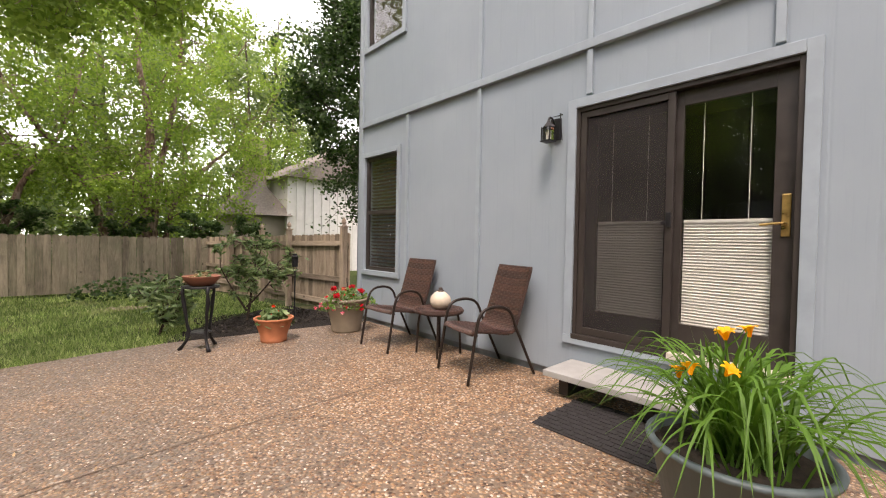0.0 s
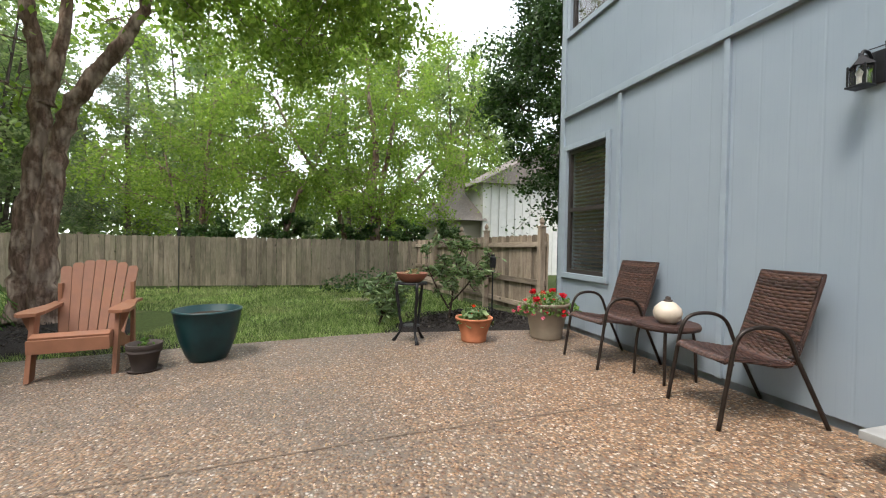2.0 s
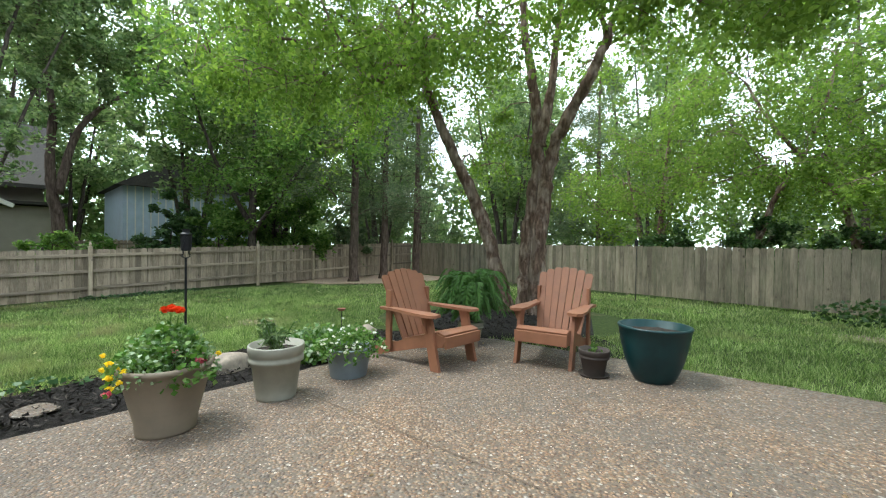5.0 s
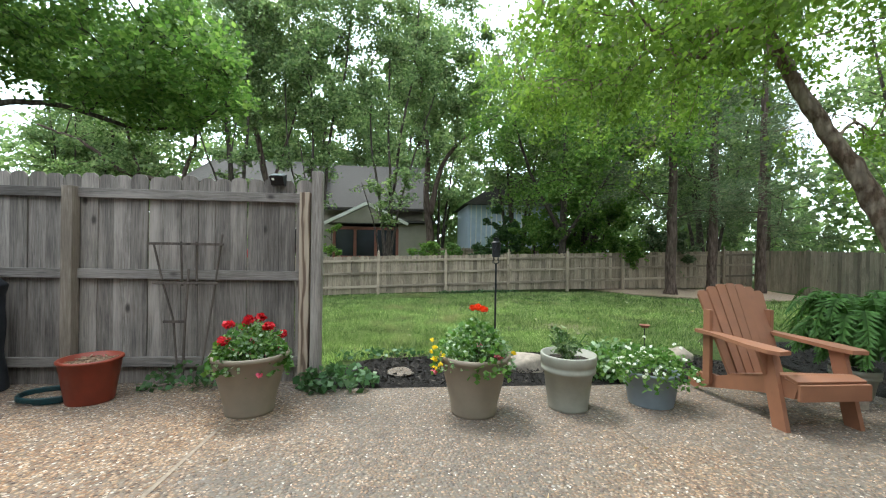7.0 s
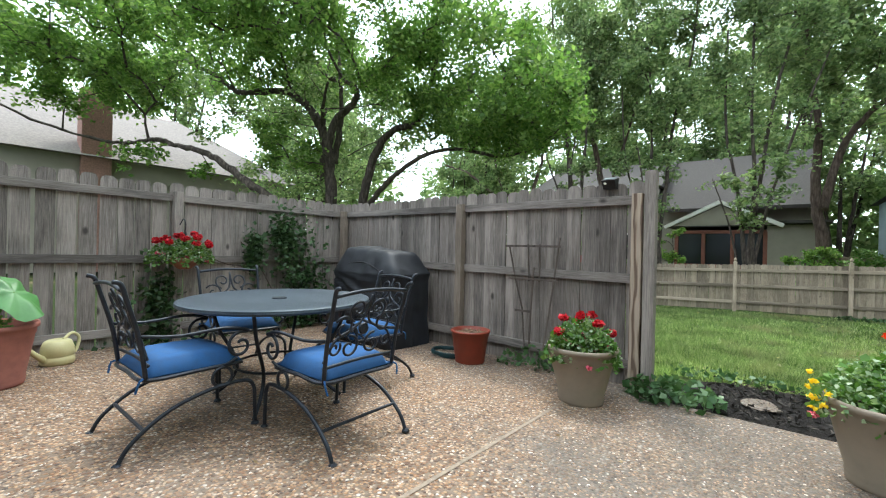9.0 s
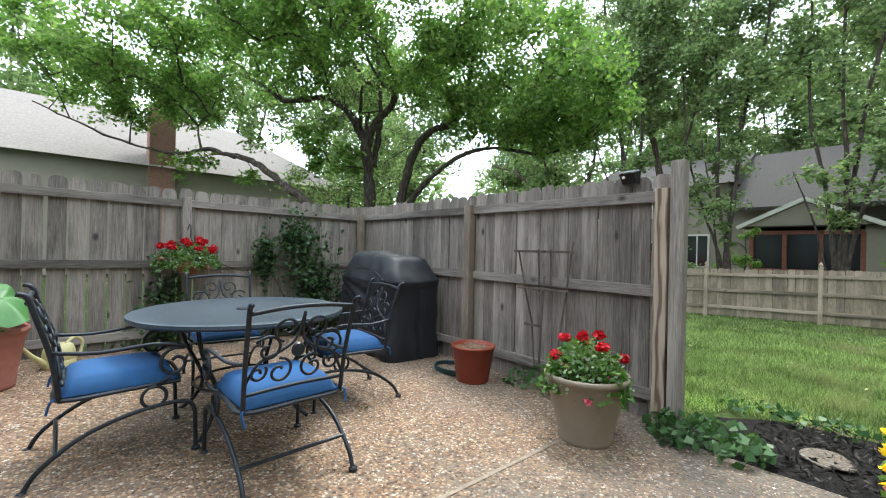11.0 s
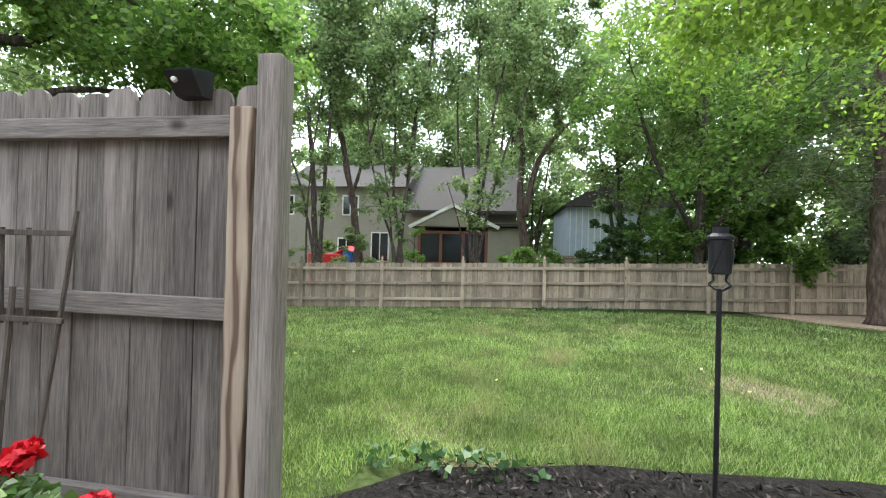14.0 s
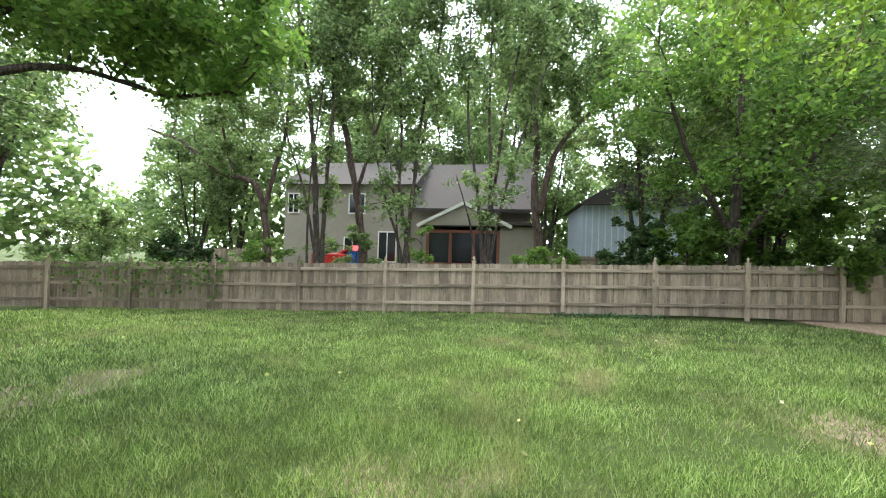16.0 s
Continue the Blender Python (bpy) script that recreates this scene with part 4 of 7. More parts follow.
def lantern():
    root = thing("wall_lantern", pose(WX - 0.012, 1.95, 2.16), "black metal wall lantern with clear glass panes", "wall lamp")
    part("back_plate", one_box(-0.012, 0.012, -0.05, 0.05, -0.09, 0.1, 0.006), M_BLACK, root)
    part("arm", tube(bmesh.new(), bend([(-0.01, 0, 0.02), (-0.05, 0, 0.08), (-0.1, 0, 0.09), (-0.12, 0, 0.06)], 5), 0.009, 8), M_BLACK, root, smooth=True)
    bm = lathe([(0.065, 0.0), (0.062, 0.008), (0.02, 0.045), (0.014, 0.06), (0, 0.066)], 4)
    part("cap", bm, M_BLACK, root).location = (-0.12, 0, 0.0)
    for sx in (-1, 1):
        for sy in (-1, 1):
            part("bar", one_box(-0.12 + sx * 0.04 - 0.004, -0.12 + sx * 0.04 + 0.004, sy * 0.04 - 0.004, sy * 0.04 + 0.004, -0.11, 0.004), M_BLACK, root)
    part("base", one_box(-0.17, -0.07, -0.05, 0.05, -0.122, -0.11, 0.004), M_BLACK, root)
    g = part("glass", one_box(-0.155, -0.085, -0.035, 0.035, -0.109, -0.002), M_GLASS, root)
    g.visible_shadow = False
    part("bulb", lathe([(0, -0.1), (0.012, -0.1), (0.013, -0.06), (0.02, -0.04), (0, -0.01)], 12), M_WHITE, root).location = (-0.12, 0, 0)
    part("guard", tube(bmesh.new(), [(-0.01, -0.07, -0.1), (-0.06, -0.075, 0.12), (-0.01, -0.07, 0.12), (-0.01, 0.07, 0.12), (-0.01, 0.07, -0.1)], 0.004, 5), M_BLACK, root)


lantern()


# ---- seating ----
def slab(outline, x0, x1):
    """A board cut to an outline of (y, z), between x0 and x1."""
    bm = bmesh.new()
    a = [bm.verts.new((x0, y, z)) for y, z in outline]
    b = [bm.verts.new((x1, y, z)) for y, z in outline]
    bm.faces.new(a)
    bm.faces.new(b[::-1])
    for i in range(len(outline)):
        j = (i + 1) % len(outline)
        bm.faces.new((a[j], a[i], b[i], b[j]))
    bmesh.ops.recalc_face_normals(bm, faces=bm.faces)
    return bm


def adirondack(m, label):
    root = thing("adirondack_chair", m, label, "chair", "adirondack chairs")
    for s in (-1, 1):
        part("front_leg", slab([(-0.46, 0), (-0.35, 0), (-0.225, 0.525), (-0.335, 0.525)], s * 0.275 - 0.016, s * 0.275 + 0.016), M_ADIR, root)
        rail = [(-0.5, 0.345), (-0.47, 0.245), (-0.2, 0.2), (0.2, 0.09), (0.48, 0.005), (0.545, 0.02), (0.555, 0.07), (0.52, 0.13), (0.45, 0.165), (0.36, 0.155), (0.3, 0.185), (0.2, 0.19), (0.05, 0.25), (-0.2, 0.325), (-0.38, 0.365)]
        part("side_rail", slab(rail, s * 0.24 - 0.015, s * 0.24 + 0.015), M_ADIR, root)
        part("rear_post", one_box(s * 0.275 - 0.016, s * 0.275 + 0.016, 0.25, 0.33, 0.1, 0.73, 0.006), M_ADIR, root)
        bm = bmesh.new()
        pr = [(-0.07, -0.42), (0.03, -0.44), (0.07, -0.38), (0.075, -0.2), (0.04, 0.05), (0.03, 0.2), (0.045, 0.36), (-0.01, 0.37), (-0.05, 0.34), (-0.07, 0.0), (-0.09, -0.3)]
        a = [bm.verts.new((s * (0.3 + x), y, 0.525)) for x, y in pr]
        b = [bm.verts.new((s * (0.3 + x), y, 0.552)) for x, y in pr]
        bm.faces.new(a)
        bm.faces.new(b)
        for i in range(len(pr)):
            j = (i + 1) % len(pr)
            bm.faces.new((a[i], a[j], b[j], b[i]))
        bmesh.ops.recalc_face_normals(bm, faces=bm.faces)
        part("armrest", bm, M_ADIR, root)
        bm = bmesh.new()
        v = [bm.verts.new((s * (0.29 + dx), -0.29 + dy, z)) for z, dd in ((0.36, 0.01), (0.52, 0.07)) for dx, dy in ((0, -0.012), (dd, -0.012), (dd, 0.012), (0, 0.012))]
        for f in ((3, 2, 1, 0), (4, 5, 6, 7), (0, 1, 5, 4), (1, 2, 6, 5), (2, 3, 7, 6), (3, 0, 4, 7)):
            bm.faces.new([v[i] for i in f])
        bmesh.ops.recalc_face_normals(bm, faces=bm.faces)
        part("arm_bracket", bm, M_ADIR, root)
    for i in range(6):
        y = -0.45 + 0.096 * i
        z = 0.388 - 0.027 * i if i else 0.366
        bm = box(bmesh.new(), -0.255, 0.255, -0.043, 0.043, -0.011, 0.011, 0.005, Matrix.Translation((0, y, z)) @ Matrix.Rotation(-0.25 if i else 0.25, 4, "X"))
        part("seat_slat", bm, M_ADIR, root)
    part("apron", one_box(-0.26, 0.26, -0.52, -0.496, 0.24, 0.35, 0.005), M_ADIR, root)
    tilt = Matrix.Translation((0, 0.08, 0.22)) @ Matrix.Rotation(-0.42, 4, "X")
    for i in range(7):
        u = (i - 3) / 3
        h = 0.79 - 0.06 * u * u
        bm = bmesh.new()
        w0, w1 = 0.0305, 0.041
        x0, x1 = u * 0.205, u * 0.262
        pr = [(x0 - w0, 0), (x0 + w0, 0), (x1 + w1, h - 0.012 - 0.02 * max(u, 0)), (x1 + w1 * 0.6, h), (x1 - w1 * 0.6, h), (x1 - w1, h - 0.012 + 0.02 * min(u, 0))]
        a = [bm.verts.new((x, -0.011 - 0.02 * (1 - u * u) + 0.02, z)) for x, z in pr]
        b = [bm.verts.new((x, 0.011 - 0.02 * (1 - u * u) + 0.02, z)) for x, z in pr]
        bm.faces.new(a)
        bm.faces.new(b[::-1])
        for k in range(6):
            j = (k + 1) % 6
            bm.faces.new((a[j], a[k], b[k], b[j]))
        bmesh.ops.transform(bm, matrix=tilt, verts=bm.verts)
        part("back_slat", bm, M_ADIR, root)
    for z, w in ((0.34, 0.26), (0.6, 0.25)):
        part("back_brace", box(bmesh.new(), -w, w, 0.032, 0.056, z - 0.035, z + 0.035, 0.005, tilt), M_ADIR, root)
    return root


adirondack(pose(-2.98, 3.9, land(-2.95, 3.84), 0, 0, 90), "reddish-brown slatted adirondack chair beside white flowers and a fern")
adirondack(pose(-1.99, 4.86, land(-1.88, 4.8), 0, 0, 11), "reddish-brown slatted adirondack chair beside a green planter")


def wicker_chair(m, label):
    root = thing("wicker_chair", m, label, "chair", "wicker patio chairs")
    for s in (-1, 1):
        x = s * 0.255
        part("side_frame", tube(bmesh.new(), bend([(x, -0.36, 0.0), (x, -0.31, 0.3), (x, -0.27, 0.52), (x, -0.2, 0.61), (x, -0.05, 0.625), (x, 0.06, 0.57), (x, 0.13, 0.42), (x, 0.22, 0.24), (x, 0.34, 0.0)], 5), 0.0135, 8), M_BRONZE, root, smooth=True)
    prof = [(-0.31, 0.405), (-0.27, 0.425), (-0.1, 0.405), (0.06, 0.385), (0.13, 0.42), (0.19, 0.58), (0.25, 0.77), (0.305, 0.945)]
    line = bend([(0, y, z) for y, z in prof], 4)
    for name, seg in (("seat", line[:17]), ("backrest", line[16:])):
        bm = bmesh.new()
        rows = []
        for k, p in enumerate(seg):
            q = seg[min(k + 1, len(seg) - 1)] - seg[max(k - 1, 0)]
            nrm = Vector((0, -q.z, q.y)).normalized() * 0.009
            hw = 0.225 - (0.02 * (k / len(seg)) if name == "backrest" else 0)
            rows.append([bm.verts.new((hw * (i / 4 - 1), p.y + o * nrm.y, p.z + o * nrm.z - 0.012 * (1 - (i / 4 - 1) ** 2))) for o in (1, -1) for i in range(9)])
        for a, b in zip(rows, rows[1:]):
            for o in (0, 9):
                for i in range(8):
                    bm.faces.new((a[o + i], a[o + i + 1], b[o + i + 1], b[o + i]))
            bm.faces.new((a[0], b[0], b[9], a[9]))
            bm.faces.new((a[8], a[17], b[17], b[8]))
        for r in (rows[0], rows[-1]):
            for i in range(8):
                bm.faces.new((r[i], r[i + 1], r[i + 10], r[i + 9]))
        bmesh.ops.recalc_face_normals(bm, faces=bm.faces)
        part(name, bm, M_WICKER, root, "woven brown wicker", True)
    bm = bmesh.new()
    dense = bend([(0, y, z) for y, z in prof], 9)
    for k in range(1, len(dense) - 1):
        p, q = dense[k], dense[k + 1] - dense[k - 1]
        q.normalize()
        out = Vector((0, -q.z, q.y))
        if k < 24:
            out = -out if out.z < 0 else out
        else:
            out = out if out.y < 0 else -out
        half = q * 0.0088
        prev = None
        for i in range(25):
            u = -0.225 + 0.45 * i / 24
            lift = out * (0.0125 + 0.0045 * math.sin(i * math.pi / 2 + (k % 2) * math.pi)) + Vector((0, 0, -0.012 * (1 - (u / 0.225) ** 2)))
            cur = [bm.verts.new(Vector((u, p.y, p.z)) + lift + d) for d in (-half, out * 0.003, half)]
            if prev:
                bm.faces.new((prev[0], cur[0], cur[1], prev[1]))
                bm.faces.new((prev[1], cur[1], cur[2], prev[2]))
            prev = cur
    tagged(part("weave", bm, M_STRAND, root, smooth=True), "woven brown wicker strands", kind="stuff")
    loop = [(-0.232, p.y, p.z) for p in line] + [(0.232, p.y, p.z) for p in reversed(line)]
    part("seat_frame", tube(bmesh.new(), loop, 0.012, 7, True), M_WICKER, root, smooth=True)
    for y, z in ((-0.28, 0.4), (0.14, 0.4)):
        part("stretcher", tube(bmesh.new(), [(-0.255, y, z), (0.255, y, z)], 0.01, 6), M_BRONZE, root)
    return root


wicker_chair(pose(2.77, 3.66, 0, 0, 0, -90), "brown wicker patio chair with bronze tube frame beside the house")
wicker_chair(pose(2.785, 2.39, 0, 0, 0, -104), "brown wicker patio chair turned slightly from the house wall")


def side_table():
    root = thing("side_table", pose(2.84, 3.1, 0), "low round wicker side table between the chairs", "side table")
    part("tabletop", lathe([(0, 0.44), (0.235, 0.44), (0.255, 0.43), (0.262, 0.45), (0.25, 0.472), (0.225, 0.468), (0, 0.465)], 40), M_WICKER, root, smooth=True)
    for k in range(4):
        a = math.pi / 4 + k * math.pi / 2
        c, s = math.cos(a), math.sin(a)
        part("leg", tube(bmesh.new(), bend([(0.19 * c, 0.19 * s, 0.44), (0.215 * c, 0.215 * s, 0.3), (0.23 * c, 0.23 * s, 0)], 4), 0.012, 8), M_BRONZE, root, smooth=True)
    part("ring", tube(bmesh.new(), [(0.21 * math.cos(t * math.pi / 12), 0.21 * math.sin(t * math.pi / 12), 0.425) for t in range(24)], 0.009, 6, True), M_BRONZE, root)
    jar = thing("ceramic_jar", pose(2.84, 3.08, 0.466), "round cream ceramic jar with dark stopper on the side table", "jar")
    part("body", lathe([(0, 0), (0.06, 0), (0.098, 0.04), (0.112, 0.085), (0.1, 0.13), (0.06, 0.17), (0.035, 0.182), (0, 0.185)], 32), M_CREAM, jar, smooth=True)
    part("stopper", lathe([(0.03, 0.18), (0.038, 0.19), (0.022, 0.2), (0.02, 0.22), (0, 0.225)], 16), M_DKCLAY, jar, "dark stopper")


side_table()


def spiral(c, r, turns, start, n=22, flip=1):
    """A scroll in a plane: pairs (u, v)."""
    return [(c[0] + flip * r * (1 - 0.75 * i / n) * math.cos(start + turns * 2 * math.pi * i / n), c[1] + r * (1 - 0.75 * i / n) * math.sin(start + turns * 2 * math.pi * i / n)) for i in range(n + 1)]


def iron_chair():
    root = thing("wrought_iron_chair", Matrix(), "blue-black wrought-iron spring chair with a blue seat cushion", "chair", "chairs round the patio table")
    for s in (-1, 1):
        x = s * 0.27
        part("leg_runner", tube(bmesh.new(), bend([(x, 0.36, 0.0), (x, 0.3, 0.1), (x, 0.14, 0.215), (x, -0.06, 0.275), (x, -0.25, 0.285), (x, -0.315, 0.24), (x, -0.325, 0.12), (x, -0.33, 0.0)], 5), 0.0115, 8), M_IRON, root, smooth=True)
        for y in (0.36, -0.33):
            part("foot", lathe([(0, 0), (0.024, 0), (0.022, 0.01), (0.013, 0.018), (0, 0.018)], 12), M_IRON, root).location = (x, y, 0)
        part("spring", tube(bmesh.new(), [(x, -0.13 + 0.055 * math.cos(k * math.pi / 10), 0.335 + 0.055 * math.sin(k * math.pi / 10)) for k in range(20)], 0.009, 6, True), M_IRON, root, smooth=True)
        part("back_post", tube(bmesh.new(), bend([(s * 0.25, 0.24, 0.395), (s * 0.255, 0.27, 0.6), (s * 0.262, 0.33, 0.82), (s * 0.265, 0.355, 0.9), (s * 0.27, 0.39, 0.915)], 4), 0.012, 8), M_IRON, root, smooth=True)
        arm = [(s * 0.255, 0.28, 0.63), (s * 0.285, 0.1, 0.61), (s * 0.3, -0.12, 0.625), (s * 0.3, -0.25, 0.6)]
        arm += [(s * 0.295, -0.22 + u, 0.51 + v) for u, v in spiral((0, 0), 0.085, -1.2, 2.0, 16)]
        part("arm", tube(bmesh.new(), bend(arm, 3), 0.0095, 7), M_IRON, root, smooth=True)
        part("arm_support", tube(bmesh.new(), bend([(s * 0.297, -0.2, 0.44), (s * 0.28, -0.16, 0.41), (s * 0.25, -0.14, 0.395)], 4), 0.009, 6), M_IRON, root, smooth=True)
    part("cross_bar", tube(bmesh.new(), [(-0.27, 0.25, 0.145), (0.27, 0.25, 0.145)], 0.0095, 8), M_IRON, root)
    part("seat_frame", tube(bmesh.new(), bend([(-0.25, -0.25, 0.395), (0, -0.275, 0.395), (0.25, -0.25, 0.395), (0.255, 0, 0.395), (0.25, 0.24, 0.395), (0, 0.255, 0.395), (-0.25, 0.24, 0.395), (-0.255, 0, 0.395)], 4), 0.011, 7, True), M_IRON, root)
    part("seat_mesh", one_box(-0.245, 0.245, -0.25, 0.235, 0.392, 0.4), M_IRON, root)
    bm = bmesh.new()
    n = 12
    top = {}
    for o in (0, 1):
        for i in range(n + 1):
            for j in range(n + 1):
                u, v = 2 * i / n - 1, 2 * j / n - 1
                e = max(abs(u), abs(v))
                puff = (1 - u ** 6) * (1 - v ** 6)
                z = 0.402 + (0.085 * puff ** 0.5 if o else 0.0) + (0.006 if o else 0)
                top[o, i, j] = bm.verts.new((0.25 * u * (1 - 0.03 * v * v), 0.245 * v - 0.005, z))
    for o in (0, 1):
        for i in range(n):
            for j in range(n):
                q = [top[o, i, j], top[o, i + 1, j], top[o, i + 1, j + 1], top[o, i, j + 1]]
                bm.faces.new(q if o else q[::-1])
    for k in range(n):
        for a, b in (((k, 0), (k + 1, 0)), ((k + 1, n), (k, n)), ((0, k + 1), (0, k)), ((n, k), (n, k + 1))):
            bm.faces.new((top[0, *a], top[0, *b], top[1, *b], top[1, *a]))
    bmesh.ops.recalc_face_normals(bm, faces=bm.faces)
    cu = part("cushion", bm, M_CUSHION, root, "faded blue canvas cushion", True)
    for s in (-1, 1):
        part("tie", tube(bmesh.new(), bend([(s * 0.235, 0.23, 0.41), (s * 0.265, 0.27, 0.4), (s * 0.255, 0.285, 0.34)], 3), 0.006, 5), M_CUSHION, cu)

    def on_back(u, z):
        t = (z - 0.4) / 0.5
        return (u, 0.25 + 0.11 * t * t + 0.03 * t - 0.035 * math.cos(u * 3.2), z)

    part("top_rail", tube(bmesh.new(), bend([on_back(-0.262, 0.87), on_back(-0.13, 0.885), on_back(0, 0.89), on_back(0.13, 0.885), on_back(0.262, 0.87)], 4), 0.011, 8), M_IRON, root, smooth=True)
    part("lower_rail", tube(bmesh.new(), bend([on_back(-0.252, 0.47), on_back(0, 0.475), on_back(0.252, 0.47)], 5), 0.009, 7), M_IRON, root, smooth=True)
    for s in (-1, 1):
        for c, r, st in (((0.07, 0.78), 0.068, -1.4), ((0.15, 0.68), 0.075, 0.6), ((0.085, 0.56), 0.07, 1.5), ((0.19, 0.57), 0.045, 2.5)):
            part("scroll", tube(bmesh.new(), [on_back(s * u, z) for u, z in spiral(c, r, 1.15, st, 18)], 0.0075, 6), M_IRON, root, smooth=True)
        part("scroll", tube(bmesh.new(), bend([on_back(s * 0.255, 0.5), on_back(s * 0.19, 0.62), on_back(s * 0.1, 0.66), on_back(s * 0.02, 0.72), on_back(s * 0.0, 0.86)], 4), 0.0075, 6), M_IRON, root, smooth=True)
    bm = lathe([(0, -0.014), (0.03, -0.01), (0.036, 0), (0.03, 0.01), (0, 0.014)], 14)
    rs = part("rosette", bm, M_IRON, root)
    rs.location, rs.rotation_euler = on_back(0, 0.66), (math.pi / 2, 0, 0)
    return root


TX, TY = -1.47, -1.78
tz = land(TX, TY)
first = iron_chair()
first.matrix_world = pose(-1.42, -0.98, land(-1.4, -1.0), 0, 0, 2)
for x, y, a in ((-0.77, -1.62, -88), (-2.22, -1.72, 84), (-1.55, -2.62, 176)):
    copy_thing(first, pose(x, y, land(x, y), 0, 0, a))


def patio_table():
    root = thing("patio_table", pose(TX, TY, tz), "round blue-grey metal mesh patio table", "table")
    m = Mat("blue_grey_metal_mesh", 0.4, 0.4, 0.4)
    co = m.coords(rand=False)
    n = m.noise(co, 3, 4)
    hole = m.voronoi(co, 90, randomness=0.0)
    base = m.ramp(n, (0.3, (0.05, 0.065, 0.085)), (0.7, (0.085, 0.105, 0.13)))
    m.color(m.mix(m.ramp(hole, (0.2, 0.6), (0.4, 0.0)), base, (0.015, 0.018, 0.022)))
    m.bump(hole, 0.5, 0.003)
    part("tabletop", lathe([(0, 0.715), (0.64, 0.712), (0.662, 0.7), (0.672, 0.712), (0.668, 0.73), (0.65, 0.735), (0.02, 0.728), (0, 0.728)], 64), m.m, root, smooth=False)
    part("umbrella_plug", lathe([(0, 0.727), (0.055, 0.729), (0.05, 0.738), (0, 0.74)], 24), M_IRON, root)
    part("apron", tube(bmesh.new(), [(0.5 * math.cos(k * math.pi / 18), 0.5 * math.sin(k * math.pi / 18), 0.7) for k in range(36)], 0.011, 6, True), M_IRON, root)
    for k in range(4):
        a = math.radians(45 + 90 * k)
        c, s = math.cos(a), math.sin(a)
        part("leg", tube(bmesh.new(), bend([(0.5 * c, 0.5 * s, 0.7), (0.44 * c, 0.44 * s, 0.5), (0.3 * c, 0.3 * s, 0.25), (0.36 * c, 0.36 * s, 0.09), (0.47 * c, 0.47 * s, 0.0)], 5), 0.013, 8), M_IRON, root, smooth=True)
    part("ring", tube(bmesh.new(), [(0.3 * math.cos(k * math.pi / 12), 0.3 * math.sin(k * math.pi / 12), 0.25) for k in range(24)], 0.009, 6, True), M_IRON, root)


patio_table()


def grill():
    """A covered grill: a hipped top with a crisp eave, swags on the front and long folds at the ends."""
    g = land(-3.4, -2.88)
    root = thing("covered_grill", pose(-3.42, -2.88, g), "gas grill under a creased black vinyl cover", "grill cover")
    bm = bmesh.new()
    nr, rows = 168, []
    prof = [(1.06, 0.0), (1.05, 0.08), (1.02, 0.3), (1.0, 0.55), (1.0, 0.78), (1.025, 0.84), (1.03, 0.865), (1.015, 0.88), (0.9, 0.98), (0.77, 1.1), (0.72, 1.135), (0.66, 1.155), (0.4, 1.175), (0.02, 1.18)]
    zs = sorted({*[round(0.034 * k, 3) for k in range(26)], *[z for _, z in prof], 0.91, 0.94, 1.0, 1.02, 1.04, 1.07})
    rng = random.Random(3)
    ph = [rng.uniform(0, 6.3) for _ in range(6)]
    for z in zs:
        sc = float(np.interp(z, [p[1] for p in prof], [p[0] for p in prof]))
        low, row = max(0.0, 1 - z / 0.86), []
        for i in range(nr):
            a = 2 * math.pi * i / nr
            c, s = math.cos(a), math.sin(a)
            e = (abs(c) ** 9 + abs(s) ** 9) ** (-1 / 9)
            x, y = 0.345 * sc * e * c, 0.59 * sc * e * s
            front = max(0.0, min(1.0, (c * e - 0.8) / 0.15))
            fold = low ** 0.7 * 0.035 * (math.sin(9 * a + ph[0] + 2 * z) + 0.7 * math.sin(17 * a + ph[1] - 3 * z)) * (0.35 + 0.65 * front)
            sag = z - 0.55 * (y / 0.59 - 0.25) ** 2 * max(0.0, 1 - abs(z - 0.45) / 0.5)
            swag = front * (0.022 * (1 - abs(math.sin(17 * sag + ph[2]))) + 0.012 * math.sin(29 * sag + 5 * y + ph[3])) * min(1.0, max(0.0, (0.85 - z) / 0.12))
            pleat = 0.010 * math.sin(26 * y + 4 * x + ph[4]) * (1 if z > 0.88 else 0) * min(1.0, (1.18 - z) / 0.2)
            row.append(bm.verts.new((x * (1 + fold) + swag, y * (1 + fold), z + pleat - 0.03 * max(0.0, z - 0.86) / 0.3 * s)))
        rows.append(row)
    for a, b in zip(rows, rows[1:]):
        for i in range(nr):
            j = (i + 1) % nr
            bm.faces.new((a[i], a[j], b[j], b[i]))
    bm.faces.new(rows[-1])
    for v in bm.verts:
        v.co += 0.012 * noise.noise_vector(v.co * 7) + 0.022 * noise.noise_vector(v.co * 2.6)
        v.co.z = max(v.co.z, 0.003)
    part("cover", bm, M_COVER, root, smooth=True)
    seam = [(0.33, -0.5, 0.93), (0.31, -0.3, 0.97), (0.3, 0.0, 1.0), (0.33, 0.25, 0.95), (0.375, 0.45, 0.885)]
    part("piping", tube(bmesh.new(), bend(seam, 6), 0.007, 6), M_RUBBER, root, "black corded seam across the cover")
    part("drawstring", tube(bmesh.new(), bend([(0.375, 0.45, 0.885), (0.385, 0.455, 0.7), (0.385, 0.46, 0.45)], 4), 0.005, 5), M_RUBBER, root)


grill()


